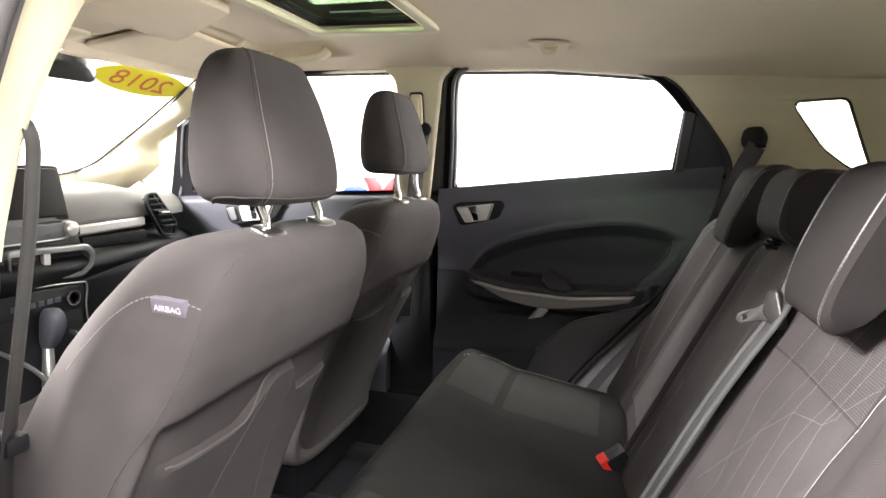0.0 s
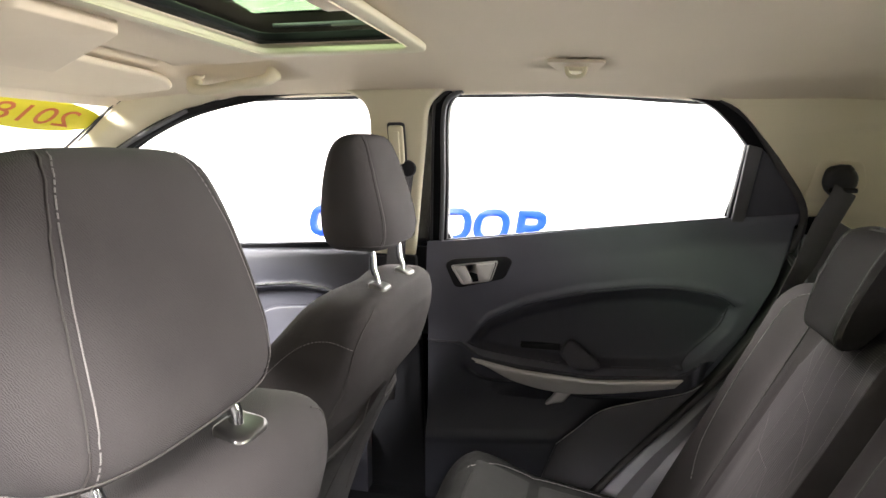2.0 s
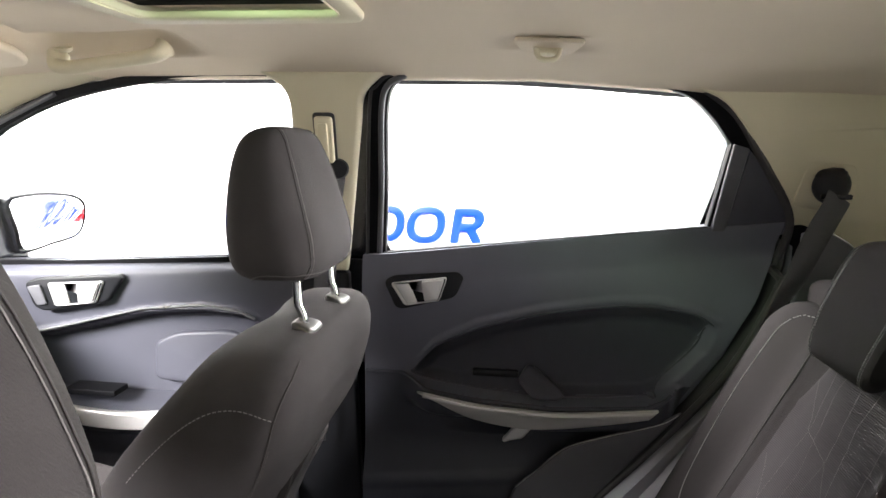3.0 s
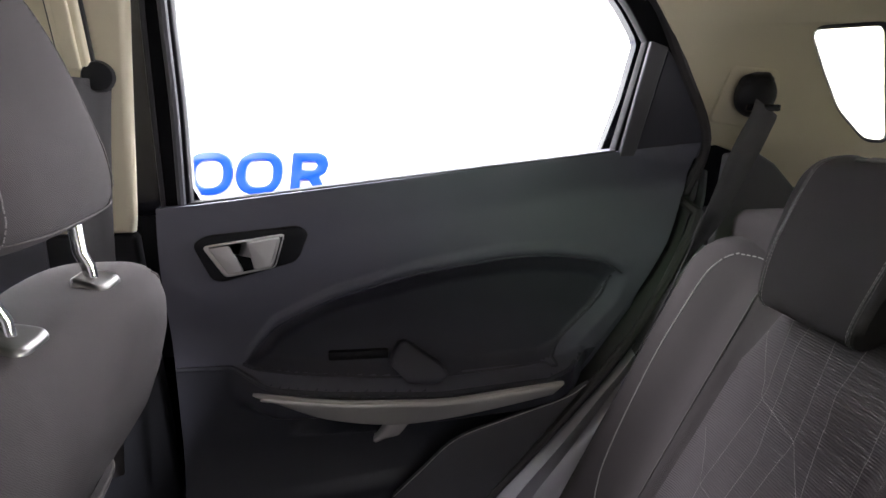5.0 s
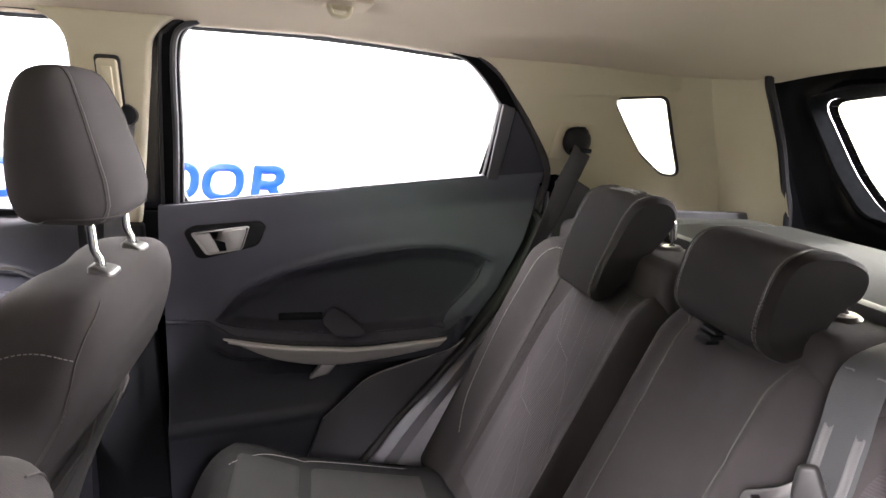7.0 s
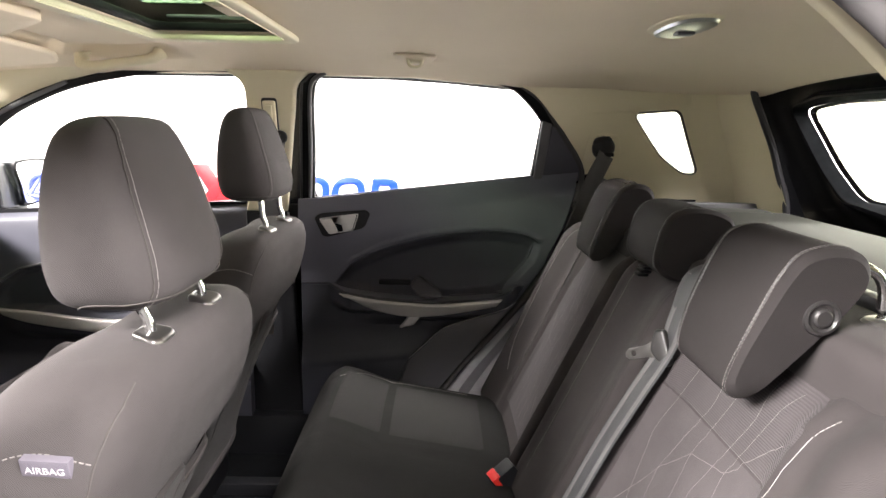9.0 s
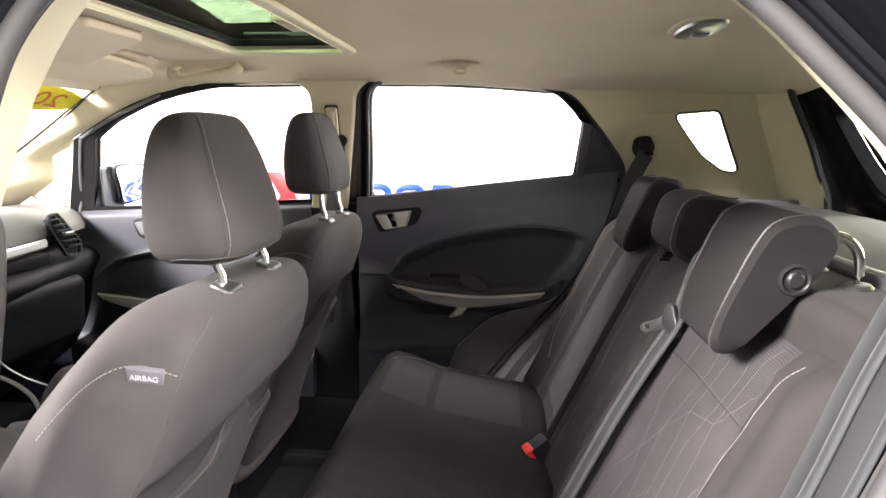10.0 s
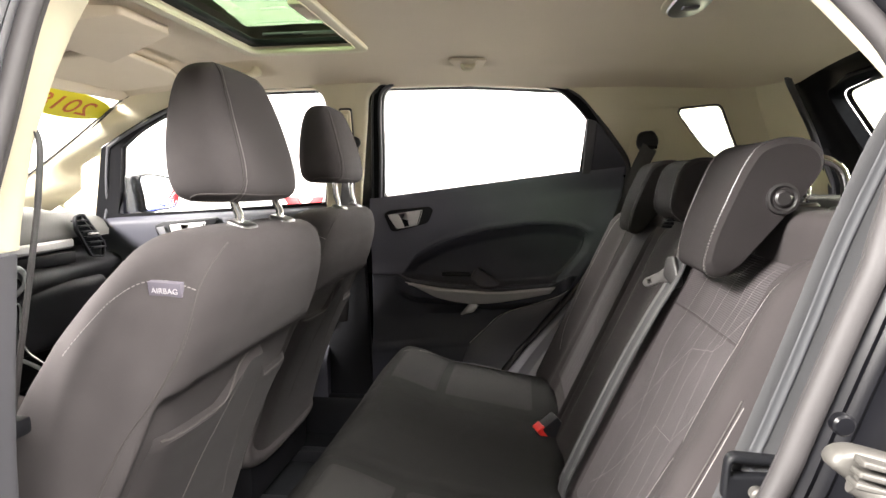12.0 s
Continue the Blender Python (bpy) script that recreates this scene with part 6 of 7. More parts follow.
def belts():
    # middle belt, lying on the backrest with its tongue
    b = thing("seat_belt", "grey webbing belt lying on the rear backrest with a metal tongue", "seat belt")
    pts = [seat_point(-0.150, 1.14, -0.02), seat_point(-0.158, 1.10, 0.028), seat_point(-0.170, 1.04, 0.026), seat_point(-0.176, 0.99, 0.020), seat_point(-0.178, 0.92, 0.026), seat_point(-0.176, 0.83, 0.030), seat_point(-0.176, 0.72, 0.030), seat_point(-0.176, 0.62, 0.028), seat_point(-0.176, 0.585, 0.02)]
    for off in (-0.0145, 0.0145):
        part("woven_stripe", ribbon([p + Vector((-0.18 * off, off, -0.05 * off)) + Vector((-0.9, -0.2, 0.3)) * 0.0012 for p in pts[1:-1]], 0.009, (-0.18, 1.0, -0.05), 0.0006), PALEWEB, b, "paler woven stripe")
    part("webbing", ribbon(pts, 0.046, (-0.18, 1.0, -0.05)), WEBBING, b)
    fwd = (Vector((0.681, -0.134, 0.974)) - Vector((0.722, -0.172, 1.000))).normalized()
    side = Vector((0.13, -0.40, -0.79))
    side = (side - fwd * side.dot(fwd)).normalized()
    up = fwd.cross(side)
    m = Matrix((( fwd.x, side.x, up.x, 0.722), (fwd.y, side.y, up.y, -0.172), (fwd.z, side.z, up.z, 1.000), (0, 0, 0, 1)))
    lay = lambda u, v, w: m @ Vector((u, v, w))
    part("tongue_grip", slab(rounded([(-0.012, -0.027), (0.004, -0.029), (0.014, -0.011), (0.019, 0.0), (0.014, 0.011), (0.004, 0.029), (-0.012, 0.027)], 0.006), [], 0.012, lay, 0.0045), BUTTON, b, "black plastic tongue grip")
    part("tongue", slab(rounded([(0.010, -0.014), (0.028, -0.009), (0.056, -0.0085), (0.062, -0.003), (0.062, 0.003), (0.056, 0.0085), (0.028, 0.009), (0.010, 0.014)], 0.003), [rounded([(0.044, -0.004), (0.052, -0.004), (0.052, 0.004), (0.044, 0.004)], 0.001)], 0.003, lay, 0.0006), COLLAR, b, "steel belt tongue with a slot")
    # red-button buckles in the seat crease
    for k, (x, y, z, a) in enumerate(((0.530, 0.150, 0.588, 20), (0.545, -0.245, 0.585, -10))):
        bk = thing("belt_buckle", "black belt buckle with a red button in the seat crease", "buckle", group="rear belt buckles")
        m = Matrix.Translation((x, y, z)) @ Matrix.Rotation(radians(a), 4, "Z") @ Matrix.Rotation(radians(-35), 4, "Y")
        part("housing", block(-0.016, 0.030, -0.019, 0.019, -0.06, 0.016, 0.004, m), BLACK, bk)
        part("release_button", block(-0.028, -0.008, -0.018, 0.018, -0.010, 0.019, 0.003, m), RED, bk, "red release button")
    # outer rear belts from the C pillars
    for s in (1, -1):
        r = thing("seat_belt", "dark webbing belt hanging from the rear pillar" if s > 0 else "grey webbing belt hanging beside the open door", "seat belt")
        c = Vector((0.838, s * 0.672, 1.268))
        ring = part("belt_ring", disc(c + Vector((0, s * 0.016, 0.008)), (0.15, -s, -0.1), [(0, 0.030), (0.008, 0.033), (0.018, 0.031), (0.026, 0.024), (0.030, 0.012), (0.031, 0.001)], 28), BLACK, r, "black belt guide ring")
        part("ring_hood", pad((c.x - 0.002, c.y + s * 0.006, c.z + 0.004), (1, 0, 0.1), (0, 0, 1), (0, -s, 0.25), 0.054, 0.034, 0.018, 0.014, None, 20, 16, 0.016), BLACK, ring)
        part("ring_slot", block(c.x - 0.026, c.x + 0.026, c.y - s * 0.018 - 0.004, c.y - s * 0.018 + 0.004, c.z - 0.016, c.z - 0.006, 0.003), PAINT, ring, "glossy black slot lip")
        if s > 0:
            pts = [(0.842, 0.652, 1.258), (0.832, 0.646, 1.238), (0.808, 0.644, 1.185), (0.780, 0.650, 1.10), (0.748, 0.658, 1.03), (0.715, 0.664, 0.955), (0.68, 0.665, 0.88)]
            part("webbing", ribbon(pts, 0.047, [(1, 0.3, 0), (1, 0.2, 0), (1, 0.1, 0.1), (1, 0.35, -0.2), (0.6, 0.8, -0.3), (0.35, 0.95, -0.2), (0.3, 0.95, -0.2)]), DARKWEB, r)
        else:
            pts = [(0.842, -0.652, 1.258), (0.802, -0.648, 1.19), (0.770, -0.642, 1.10), (0.742, -0.640, 1.01), (0.716, -0.638, 0.93), (0.694, -0.638, 0.87), (0.666, -0.640, 0.80)]
            for off in (-0.011, 0.0205):
                lane = [(x + off * 0.95, y - 0.0022 - off * 0.30, z) for x, y, z in pts[1:-1]]
                part("woven_stripe", ribbon(lane, 0.0105, (1, -0.3, 0), 0.0006), SIDEWEB, r, "paler blue-grey woven stripe")
            part("webbing", ribbon(pts, 0.052, (1, -0.3, 0)), WEBBING, r)
            g = part("belt_guide", slab(rounded([(-0.036, -0.034), (0.034, -0.030), (0.036, 0.012), (-0.032, 0.016)], 0.012), [rounded([(-0.028, -0.006), (0.026, -0.004), (0.026, 0.004), (-0.027, 0.006)], 0.003)], 0.014, lambda u, v, w: Vector((0.694 + u, -0.644 + w, 0.878 + v)), 0.004), BLACK, r, "black plastic belt guide loop")
            part("tongue_stop", disc((0.688, -0.652, 0.858), (0, -1, 0), [(0, 0.007), (0.008, 0.007), (0.010, 0.005)], 16), STEEL, g)
    # front belts
    f = thing("seat_belt", "dark webbing belt hanging along the pillar by the open door", "seat belt")
    part("webbing", ribbon([(-0.13, -0.690, 1.262), (-0.085, -0.662, 1.245), (-0.052, -0.634, 1.215), (-0.056, -0.630, 1.15), (-0.080, -0.625, 1.05), (-0.124, -0.620, 0.87), (-0.16, -0.616, 0.70), (-0.19, -0.612, 0.55)], 0.046, (-0.56, 0.83, 0)), DARKWEB, f)
    part("tongue_grip", block(-0.142, -0.108, -0.634, -0.606, 0.862, 0.884, 0.006), BLACK, f)
    g = thing("seat_belt", "dark webbing belt and ring on the far pillar", "seat belt")
    part("belt_ring", disc((-0.062, 0.672, 1.288), (0.2, -1, 0), [(0, 0.018), (0.008, 0.020), (0.016, 0.017), (0.018, 0.006)], 24), BLACK, g)
    part("webbing", ribbon([(-0.065, 0.655, 1.285), (-0.075, 0.66, 1.22), (-0.095, 0.685, 1.10), (-0.11, 0.70, 0.95), (-0.13, 0.70, 0.7)], 0.046, (0.8, 0.6, 0)), DARKWEB, g)


rear_door()
front_door(-1)
wing_mirror()
front_seat(0.068, -0.345, 0.0, "dark cloth driver's seat with raised headrest and airbag tag", -1)
front_seat(0.0, 0.345, 0.030, "dark cloth front passenger seat with headrest pulled up", 1)
rear_bench()
belts()

# ---------------------------------------------------------------- dashboard and small fittings
def dashboard():
    d = thing("dashboard", "dark grey dashboard with satin trim, vents and screen", "dashboard", kind="structure")
    prof = [(-1.50, 1.05), (-1.30, 1.082), (-1.10, 1.095), (-1.00, 1.082), (-0.955, 1.05), (-0.945, 1.0), (-0.945, 0.985)]
    low = [(-0.955, 0.955), (-0.975, 0.94), (-0.975, 0.92), (-0.93, 0.905), (-0.905, 0.89), (-0.90, 0.86), (-0.93, 0.80), (-0.95, 0.70), (-1.0, 0.58), (-1.1, 0.5), (-1.5, 0.5)]
    ys = [-0.66 + 1.52 * k / 36 for k in range(37)]

    def row(pts, y):
        bend = 0.10 * (y / 0.74) ** 2
        drop = 0.035 * step(abs(y), 0.45, 0.74)
        return [Vector((x - (bend if x > -1.4 else 0), y, z - (drop if z > 1.0 else 0))) for x, z in pts]

    up = curve(prof, 4)
    bm = bmesh.new()
    rings(bm, [row(up, y) for y in ys], closed=False)
    part("top_pad", bm, DASH, d)
    bm = bmesh.new()
    rings(bm, [row(curve(low, 3), y) for y in ys], closed=False)
    part("lower_fascia", bm, DARK, d)
    # passenger trim strip and tray
    bm = bmesh.new()
    rings(bm, [row([(-0.940, 0.984), (-0.934, 0.978), (-0.934, 0.960), (-0.944, 0.952), (-0.962, 0.954)], y) for y in [0.265 + 0.30 * k / 12 for k in range(13)]], closed=False)
    part("satin_strip", bm, SILVER, d, "satin silver trim strip")
    part("tray", block(-1.02, -0.965, 0.29, 0.54, 0.908, 0.945, 0.006), DARK, d)
    gb = part("glovebox_lid", pad((-0.965, 0.42, 0.66), (0, 1, 0), (0.10, 0, 1), (1, 0, -0.1), 0.44, 0.20, 0.025, 0.03, None, 24, 16, 0.03), DARK, d, "black glovebox lid")
    part("lid_latch", block(-0.945, -0.933, 0.38, 0.46, 0.815, 0.832, 0.004), DARK, gb)
    # centre stack
    stack = part("centre_stack", slab(rounded([(-0.16, 0.50), (0.20, 0.50), (0.245, 0.74), (0.275, 0.90), (0.255, 0.995), (0.20, 1.01), (-0.20, 1.01), (-0.22, 0.88)], 0.03), [], 0.14, lambda u, v, w: Vector((-0.985 - w + 0.12 * (0.75 - v), u, v)), 0.02), BLACK, d)
    part("screen", slab(rounded([(-0.10, 1.015), (0.232, 1.012), (0.216, 1.142), (-0.09, 1.145)], 0.012), [], 0.022, lambda u, v, w: Vector((-0.955 - w - 0.10 * (v - 1.0), u, v)), 0.004), SCREEN, d, "dark glossy touch screen")
    part("screen_frame", slab(rounded([(-0.11, 1.005), (0.242, 1.002), (0.225, 1.150), (-0.10, 1.154)], 0.015), [], 0.020, lambda u, v, w: Vector((-0.962 - w - 0.10 * (v - 1.0), u, v)), 0.006), DARK, d)
    ctl = part("control_strip", slab(rounded([(-0.05, 0.952), (0.21, 0.952), (0.232, 0.978), (0.215, 0.998), (-0.05, 0.998)], 0.008), [], 0.012, lambda u, v, w: Vector((-0.935 - w, u, v)), 0.003), GREYTRIM, d)
    part("volume_knob", disc((-0.945, 0.218, 0.980), (1, 0, 0), [(0, 0.022), (0.012, 0.022), (0.026, 0.019), (0.028, 0.016), (0.028, 0.002)], 28), SILVER, ctl, "silver rotary knob")
    part("satin_edge", tube(curve([(-0.93, -0.05, 0.955), (-0.93, 0.12, 0.955), (-0.93, 0.20, 0.958), (-0.93, 0.232, 0.978)], 6), 0.0025, 6), SILVER, ctl)
    vent = part("centre_vent", slab(rounded([(0.02, 0.858), (0.235, 0.846), (0.272, 0.872), (0.280, 0.912), (0.255, 0.936), (0.02, 0.944)], 0.012), [rounded([(0.02, 0.868), (0.228, 0.857), (0.258, 0.878), (0.264, 0.906), (0.245, 0.925), (0.02, 0.933)], 0.01)], 0.02, lambda u, v, w: Vector((-0.918 - w, u, v)), 0.005), LEVER, d, "vent with a satin surround")
    part("vent_back", slab(rounded([(0.0, 0.862), (0.232, 0.852), (0.262, 0.876), (0.268, 0.908), (0.248, 0.928), (0.0, 0.937)], 0.01), [], 0.004, lambda u, v, w: Vector((-0.952 + w, u, v))), CARPET, vent)
    for k in range(4):
        z = 0.874 + 0.016 * k
        part("vent_slat", block(-0.955, -0.925, 0.03, 0.252, z - 0.002, z + 0.002, 0.001), BLACK, vent)
    part("vent_tab", block(-0.925, -0.912, 0.118, 0.138, 0.862, 0.928, 0.003), SILVER, vent)
    cl = part("climate_panel", slab(rounded([(-0.05, 0.772), (0.222, 0.752), (0.243, 0.80), (0.236, 0.826), (-0.05, 0.836)], 0.010), [], 0.018, lambda u, v, w: Vector((-0.925 - w, u, v)), 0.004), BLACK, d, "climate control panel")
    part("climate_knob", disc((-0.930, 0.200, 0.792), (1, 0, 0), [(0, 0.021), (0.010, 0.021), (0.020, 0.019), (0.021, 0.014), (0.019, 0.012), (0.019, 0.001)], 28), DARK, cl)
    part("knob_ring", disc((-0.911, 0.200, 0.792), (1, 0, 0), [(0, 0.0215), (0.002, 0.0215), (0.002, 0.018), (0, 0.018)], 28), CHROME, cl, "bright knob ring")
    for k in range(6):
        part("panel_key", block(-0.918, -0.914, 0.02 + 0.025 * k, 0.038 + 0.025 * k, 0.789, 0.803, 0.001), DARKER_TRIM, cl)
    part("satin_edge", tube(curve([(-0.914, -0.05, 0.842), (-0.914, 0.10, 0.840), (-0.914, 0.215, 0.832), (-0.912, 0.245, 0.822), (-0.91, 0.238, 0.76), (-0.90, 0.242, 0.70), (-0.86, 0.262, 0.655), (-0.80, 0.285, 0.62)], 6), 0.0025, 8), LEVER, d)
    # side vent at the door end
    for y, s in ((0.63, 1), (-0.63, -1)):
        sv = part("side_vent", slab(rounded([(-0.075, 0.060), (-0.030, 0.066), (0.085, -0.045), (0.075, -0.095), (0.0, -0.085), (-0.075, 0.020)], 0.02), [rounded([(-0.066, 0.052), (-0.032, 0.058), (0.075, -0.045), (0.068, -0.086), (0.004, -0.078), (-0.067, 0.018)], 0.008)], 0.014, lambda u, v, w: Vector((-0.985 - w - 0.10 * u, y + s * u, 1.0 + v)), 0.006), BLACK, d, "angled black side vent")
        part("vent_back", slab(rounded([(-0.066, 0.052), (-0.032, 0.058), (0.075, -0.045), (0.068, -0.086), (0.004, -0.078), (-0.067, 0.018)], 0.008), [], 0.003, lambda u, v, w: Vector((-0.994 - 0.10 * u + w, y + s * u, 1.0 + v))), CARPET, sv)
        for k in range(6):
            t = k / 5
            c = Vector((-0.985, y + s * (-0.035 + 0.075 * t), 1.040 - 0.095 * t))
            part("vent_slat", block(c.x - 0.012, c.x + 0.008, c.y - 0.032, c.y + 0.032, c.z - 0.0025, c.z + 0.0025, 0.001), BLACK, sv)
        part("vent_tab", block(-0.975, -0.962, y - 0.02, y + 0.02, 0.992, 0.998, 0.002), SILVER, sv)
    shrink = Matrix.Translation((0.48, -1.045, 1.21)) @ Matrix.Scale(0.93, 4) @ Matrix.Translation((-0.48, 1.045, -1.21))
    for ob in d.children_recursive:
        ob.data.transform(shrink)
    # steering wheel, mostly behind the seat
    sw = thing("steering_wheel", "black steering wheel ahead of the driver's seat", "steering wheel", place=(-0.72, -0.36, 0.88))
    ring = [Vector((0.07 * math.sin(a), 0.185 * math.cos(a), 0.172 * math.sin(a))) for a in (k * math.tau / 40 for k in range(40))]
    part("rim", tube(ring, 0.015, 10, True, 1, (1, 0, 0)), BLACK, sw)
    part("hub", pad((-0.02, 0, -0.07), (0, 1, 0), (0.38, 0, 1), (1, 0, -0.38), 0.16, 0.14, 0.04, 0.03, None, 16, 14, 0.04), BLACK, sw)
    for s in (1, -1):
        part("spoke", block(-0.012, 0.012, min(s * 0.07, s * 0.18), max(s * 0.07, s * 0.18), -0.02, 0.02, 0.006), GREYTRIM, sw)


def console():
    c = thing("centre_console", "black centre console with gear lever and satin rails", "console", kind="structure")
    part("body", block(-0.98, -0.36, -0.105, 0.105, 0.40, 0.575, 0.03, None, 4), BLACK, c)
    for s in (1, -1):
        part("satin_rail", tube(curve([(-0.95, s * 0.098, 0.755), (-0.825, s * 0.092, 0.720), (-0.77, s * 0.090, 0.692), (-0.742, s * 0.088, 0.658), (-0.735, s * 0.087, 0.60)], 6), 0.005, 8), LEVER, c, "satin grey side rail")
    hb = part("handbrake_lever", tube(curve([(-0.50, 0.03, 0.585), (-0.58, 0.03, 0.632), (-0.657, 0.03, 0.640), (-0.76, 0.03, 0.624)], 6), 0.017, 12), GREYTRIM, c, "grey handbrake lever grip")
    part("brake_button", disc((-0.76, 0.03, 0.624), (-1, 0, -0.05), [(0, 0.016), (0.006, 0.014), (0.008, 0.009), (0.014, 0.008), (0.016, 0.001)], 16), CHROME, hb, "bright release button")
    part("gear_gate", slab(rounded([(-0.95, -0.07), (-0.70, -0.07), (-0.70, 0.07), (-0.95, 0.07)], 0.03), [], 0.012, lambda u, v, w: Vector((u, v, 0.582 + w - 0.1 * (u + 0.75))), 0.004), DARK, c)
    g = part("gear_lever", tube(curve([(-0.775, 0.02, 0.585), (-0.785, 0.03, 0.65), (-0.80, 0.045, 0.70)], 6), lambda t: 0.017 - 0.006 * t, 12), LEVER, c)
    bm = bmesh.new()
    rings(bm, [superring(-0.80 + 0.02 * math.sin(z * 22), 0.045, 0.026 * k, 0.024 * k, 0.69 + z, 2.6, 24) for z, k in ((0, 0.55), (0.015, 0.8), (0.04, 1.0), (0.07, 1.05), (0.088, 0.9), (0.098, 0.6), (0.10, 0.2))])
    knob = part("gear_knob", bm, DARKER_TRIM, g, "dark leather-look gear knob")
    part("knob_badge", disc((-0.772, 0.040, 0.755), (1, -0.2, 0.15), [(0, 0.014), (0.003, 0.014), (0.004, 0.011), (0.003, 0.009), (0.003, 0.001)], 20), CHROME, knob, "bright round button")
    for ob in c.children_recursive:
        ob.data.transform(Matrix.Translation((0.0, -0.025, 0.028) if ob.name.split(".")[0] in ("gear_lever", "gear_knob", "knob_badge") else (0.08, 0, 0)))
    for k in range(2):
        part("socket", disc((-0.90, 0.02 + 0.05 * k, 0.655), (1, 0, 0.3), [(0, 0.013), (0.004, 0.013), (0.004, 0.009), (-0.006, 0.009), (-0.006, 0.001)], 20), DARK, c)


def overhead():
    # overhead console with the map lights
    oc = thing("overhead_console", "beige overhead console with map lights", "console", place=(-0.66, 0, 1.49))
    lay = lambda u, v, w: Vector((u + 0.66, v, roof_z(u, v) - 0.002 + w - 1.49))
    part("shell", slab(rounded([(-0.90, -0.15), (-0.46, -0.105), (-0.46, 0.105), (-0.90, 0.15)], 0.03), [], 0.016, lay, 0.006), LINER, oc)
    part("rear_hood", slab(rounded([(-0.52, -0.165), (-0.32, -0.085), (-0.32, 0.085), (-0.52, 0.165)], 0.010), [], 0.030, lambda u, v, w: lay(u, v, w - 0.001 - 0.026 * max(0.0, min(1.0, (-0.32 - u) / 0.20))), 0.003), LINER, oc, "moulded hood with a sharp front lip")
    part("control_plate", slab(rounded([(-0.88, -0.10), (-0.70, -0.11), (-0.70, 0.11), (-0.88, 0.10)], 0.03), [], 0.02, lambda u, v, w: lay(u, v, w - 0.006), 0.006), CREAM, oc)
    for s in (1, -1):
        part("map_lens", disc((-0.13, s * 0.07, roof_z(-0.79, s * 0.07) - 1.49 - 0.038), (0, 0, -1), [(0, 0.024), (0.004, 0.024), (0.006, 0.02), (0.006, 0.001)], 24), LENS, oc, "clear map light lens")
        part("map_switch", block(-0.20, -0.17, s * 0.03 - 0.012, s * 0.03 + 0.012, -0.066, -0.052, 0.003), GREYTRIM, oc)
    part("roof_switch", block(-0.165, -0.095, -0.022, 0.022, -0.066, -0.050, 0.004), DARK, oc)
    # sun visors
    for s in (1, -1):
        v = thing("sun_visor", "beige sun visor folded up under the headliner", "sun visor", group="sun visors", place=(-0.62, s * 0.38, 1.47))
        ring = rounded([(-0.80, 0.165), (-0.49, 0.115), (-0.512, 0.43), (-0.555, 0.512), (-0.765, 0.53)], 0.03)
        bm = slab(ring if s > 0 else [Vector((p.x, -p.y)) for p in ring], [], 0.014, lambda a, b, w: Vector((a + 0.62, b - s * 0.38, roof_z(a, b) - 0.015 + w - 1.47)), 0.006)
        blade = part("blade", bm, LINER, v)
        lab = slab(rounded([(-0.745, 0.36), (-0.655, 0.36), (-0.655, 0.47), (-0.745, 0.47)], 0.004), [], 0.001, lambda a, b, w: Vector((a + 0.62, s * b - s * 0.38, roof_z(a, b) - 0.0225 + w - 1.47)))
        part("warning_label", lab, CREAM, blade, "pale printed label")
        for k in range(3):
            bar = slab([(-0.735 + 0.02 * k, 0.37), (-0.727 + 0.02 * k, 0.37), (-0.727 + 0.02 * k, 0.44), (-0.735 + 0.02 * k, 0.44)], [], 0.0008, lambda a, b, w: Vector((a + 0.62, s * b - s * 0.38, roof_z(a, b) - 0.0235 + w - 1.47)))
            part("label_bar", bar, GREYTRIM if k else YELLOW, blade)
    # rear-view mirror
    rm = thing("rear_view_mirror", "black rear-view mirror hanging from the windscreen", "mirror", place=(-0.80, 0.0, 1.40))
    m = Matrix.Translation((0.03, 0.032, -0.013)) @ Matrix.Rotation(radians(-10), 4, "Z") @ Matrix.Rotation(radians(6), 4, "Y")
    ring = rounded([(-0.115, -0.028), (0.115, -0.030), (0.118, 0.026), (-0.115, 0.030)], 0.02)
    part("housing", slab(ring, [], 0.034, lambda u, v, w: m @ Vector((w, u, v)), 0.01), DARK, rm)
    part("mirror_glass", slab([p * 0.93 for p in ring], [], 0.003, lambda u, v, w: m @ Vector((w + 0.0172, u, v))), MIRROR, rm, "mirror glass")
    part("stalk", tube(curve([(0.03, 0, -0.01), (-0.02, 0, 0.02), (-0.06, 0, 0.04)], 5), 0.009, 8), DARK, rm)
    # grab handle over the far front door
    gh = thing("grab_handle", "cream fold-down grab handle over the front door", "handle", place=(-0.41, 0.58, 1.48))
    y = 0.485
    bar = curve([(-0.490, y + 0.01, 1.474), (-0.484, y - 0.004, 1.456), (-0.45, y - 0.012, 1.452), (-0.40, y - 0.015, 1.458), (-0.345, y - 0.011, 1.466), (-0.310, y - 0.004, 1.473), (-0.300, y + 0.01, 1.487)], 6)
    bm = tube(bar, lambda t: 0.0115 + 0.006 * abs(2 * t - 1) ** 4, 12)
    bm.transform(Matrix.Translation((0.41, -0.58, -1.48)))
    part("bar", bm, CREAM, gh)
    for x in (-0.478, -0.312):
        bm = pad((x, 0.478, roof_z(x, 0.495) - 0.002), (1, 0, 0), (0, 1, 0.3), (0, 0.3, -1), 0.028, 0.026, 0.008, 0.008, None, 12, 10, 0.010)
        bm.transform(Matrix.Translation((0.41, -0.58, -1.48)))
        part("mount", bm, CREAM, gh)
    # coat hook over the far rear window
    ch = thing("coat_hook", "cream coat hook with a dark recess over the rear window", "hook", place=(0.318, 0.47, 1.49))
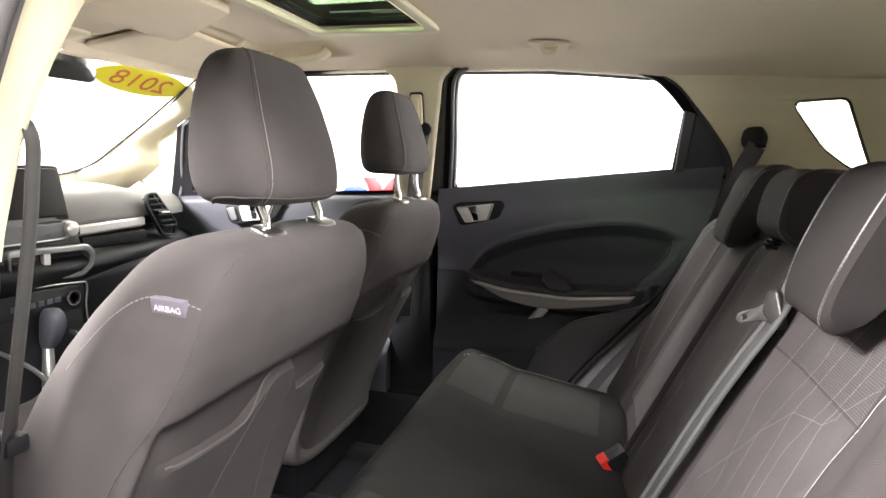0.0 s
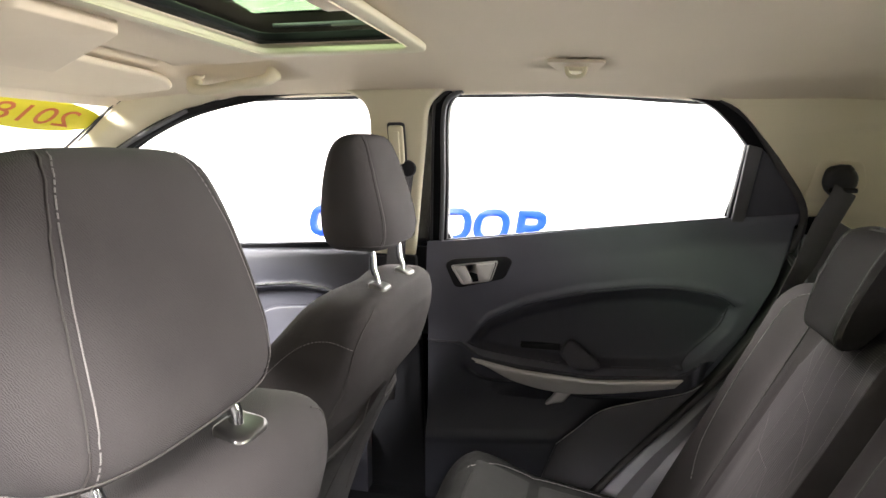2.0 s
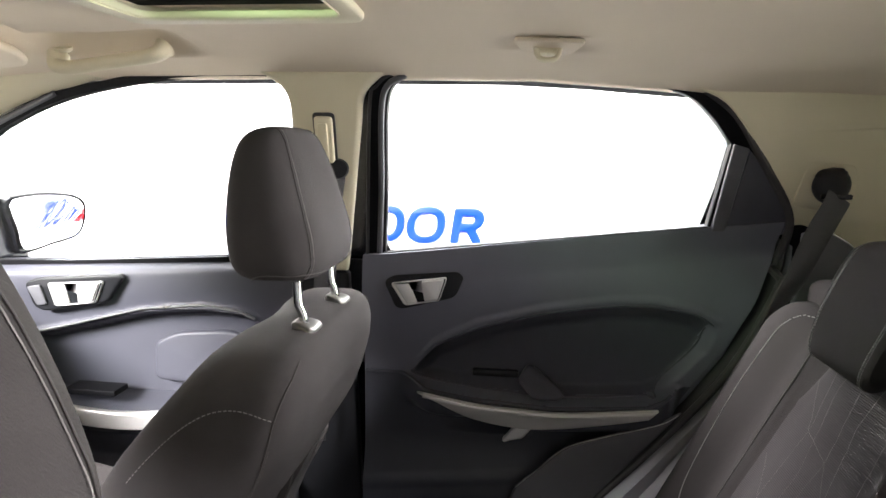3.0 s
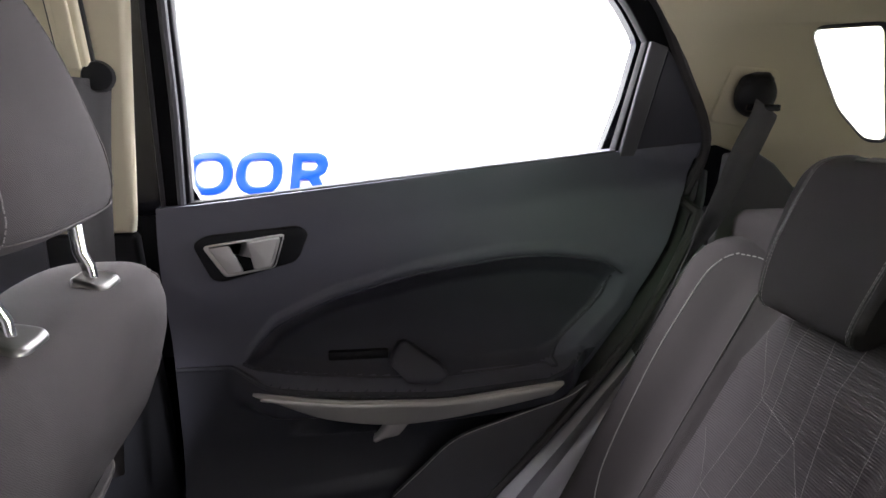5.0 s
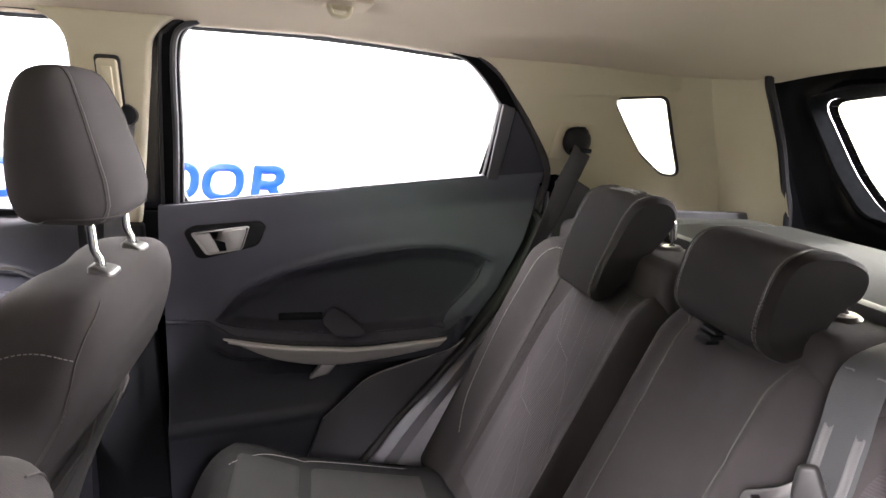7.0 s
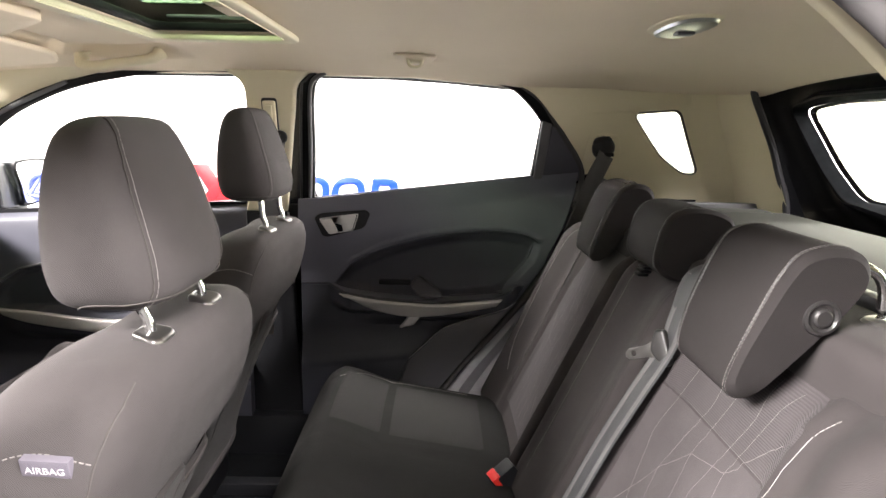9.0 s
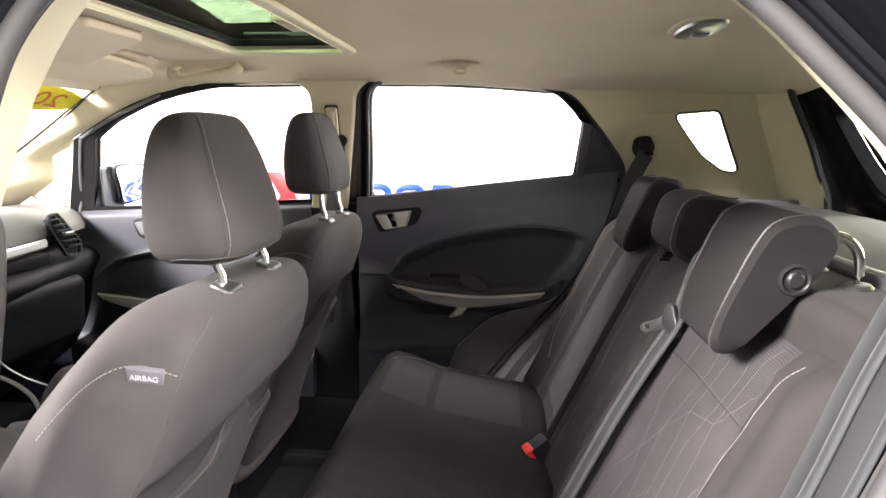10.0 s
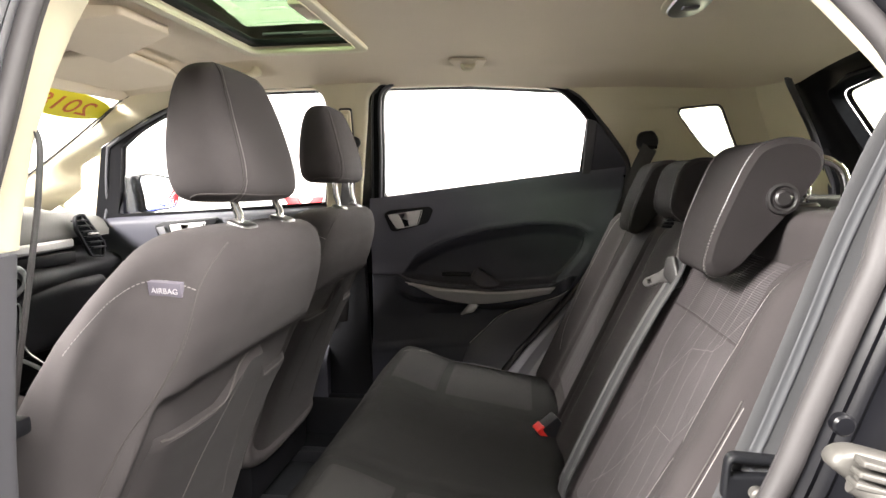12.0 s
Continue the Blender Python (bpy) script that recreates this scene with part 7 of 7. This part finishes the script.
    L = Matrix.Translation((-0.318, -0.47, -1.49))
    bm = slab(rounded([(0.265, 0.44), (0.372, 0.44), (0.355, 0.50), (0.282, 0.50)], 0.012), [], 0.006, lambda u, v, w: Vector((u, v, roof_z(u, v) - 0.003 + w)), 0.002)
    bm.transform(L)
    part("recess_plate", bm, LINER, ch)
    bm = tube(curve([(0.300, 0.475, 1.496), (0.301, 0.47, 1.478), (0.306, 0.466, 1.466), (0.318, 0.465, 1.463), (0.330, 0.466, 1.466), (0.335, 0.47, 1.478), (0.336, 0.475, 1.496)], 5), 0.0042, 8)
    bm.transform(L)
    part("hook_loop", bm, CREAM, ch)
    bm = slab(rounded([(0.302, 0.468), (0.334, 0.468), (0.334, 0.488), (0.302, 0.488)], 0.004), [], 0.012, lambda u, v, w: Vector((u, v, roof_z(u, v) - 0.008 + w)), 0.003)
    bm.transform(L)
    part("hook_base", bm, CREAM, ch)
    # rear dome lamp
    dl = thing("dome_lamp", "unlit oval rear dome lamp with a clear lens", "lamp", place=(0.785, 0.02, 1.50))
    oval = lambda a, b: [Vector((a * math.copysign(abs(math.cos(t)) ** 0.75, math.cos(t)), b * math.copysign(abs(math.sin(t)) ** 0.75, math.sin(t)))) for t in (k * math.tau / 40 for k in range(40))]
    z0 = roof_z(0.785, 0.02) - 1.50
    bm = bmesh.new()
    rings(bm, [[Vector((p.x, p.y, z0 + z)) for p in oval(a, b)] for a, b, z in ((0.050, 0.105, 0.004), (0.050, 0.105, -0.003), (0.046, 0.101, -0.010), (0.038, 0.094, -0.013))])
    part("bezel", bm, CREAM, dl)
    bm = bmesh.new()
    rings(bm, [[Vector((p.x, p.y, z0 + z)) for p in oval(a, b)] for a, b, z in ((0.037, 0.092, -0.012), (0.034, 0.088, -0.018), (0.022, 0.07, -0.021), (0.004, 0.02, -0.022))])
    lens = part("lens", bm, LEVER, dl, "bright reflective lens")
    part("switch", block(-0.015, 0.015, -0.012, 0.012, z0 - 0.026, z0 - 0.018, 0.003), GREYTRIM, dl)


def sticker():
    """Yellow oval on the windscreen, read from outside."""
    st = thing("windscreen_sticker", "yellow oval year sticker, seen from behind, with red numbers", "sticker")
    lay = lambda u, v, w: Vector((-0.80 - 0.62 * v - 0.09 * (1 - (u / 0.7) ** 2) + w * 0.5, u, 1.468 - 0.40 * v - 0.02 * (u / 0.7) ** 2 + w))
    tilt = lambda u: 0.112 + 0.10 * (u - 0.495)
    oval = [Vector((0.495 + 0.163 * math.cos(a), tilt(0.495 + 0.163 * math.cos(a)) + 0.080 * math.sin(a))) for a in (k * math.tau / 56 for k in range(56))]
    bm, mid = bmesh.new(), Vector((0.495, tilt(0.495)))
    rings(bm, [[lay(*(mid + (p - mid) * k), w) for p in oval] for k, w in ((0.02, -0.006), (0.3, -0.006), (0.6, -0.006), (0.85, -0.006), (1.0, -0.006), (1.0, -0.0045))], cap=True)
    part("oval", bm, YELLOW, st)
    bm = text_mesh("2018", 0.092, 0.0003)
    for v in bm.verts:
        p = v.co
        u = 0.492 - p.x * 1.12
        v.co = lay(u, tilt(u) - p.y * 1.35, -0.0085 + p.z)
    part("printed_year", bm, REDINK, st, "red printed year, mirrored from inside")


def striker():
    s = thing("door_striker", "cast metal latch striker bolted to the black door jamb", "striker", place=(0.696, -0.83, 0.966))
    m = Matrix.Rotation(radians(14), 4, "Y") @ Matrix.Diagonal((1, 1, 0.8, 1))
    flat = lambda off: (lambda u, v, w: m @ Vector((u, off + w, v)))
    part("body", slab(rounded([(-0.034, -0.006), (-0.031, 0.007), (-0.020, 0.013), (0.070, 0.014), (0.074, -0.014), (0.010, -0.022), (-0.020, -0.014)], 0.008), [], 0.020, flat(0.004), 0.006), STEEL, s)
    for k in range(3):
        part("rib", slab(rounded([(-0.022, 0.010 - 0.009 * k), (0.034 + 0.006 * k, 0.0095 - 0.0085 * k), (0.034 + 0.006 * k, 0.005 - 0.0085 * k), (-0.022, 0.0045 - 0.009 * k)], 0.002), [], 0.014, flat(-0.010), 0.0018), STEEL, s)
    part("arm", tube(curve([m @ Vector((-0.020, -0.008, -0.012)), m @ Vector((0.012, -0.014, -0.022)), m @ Vector((0.045, -0.016, -0.032)), m @ Vector((0.085, -0.012, -0.034))], 6), 0.007, 10), STEEL, s, "bent steel arm")
    part("bolt_head", disc(m @ Vector((0.050, -0.006, 0.004)), (0, -1, 0), [(0, 0.009), (0.005, 0.009), (0.006, 0.007), (0.006, 0.001)], 6), STEEL, s)
    plug = thing("jamb_plug", "small dull black rubber plug in the black door jamb", "plug", place=(0.668, -0.838, 0.998))
    part("cap", disc((0, 0, 0), (0, -1, 0), [(-0.006, 0.007), (0.000, 0.007), (0.0015, 0.0055), (0.002, 0.001)], 20), TAILBLACK, plug)


dashboard()
console()
overhead()
sticker()
striker()
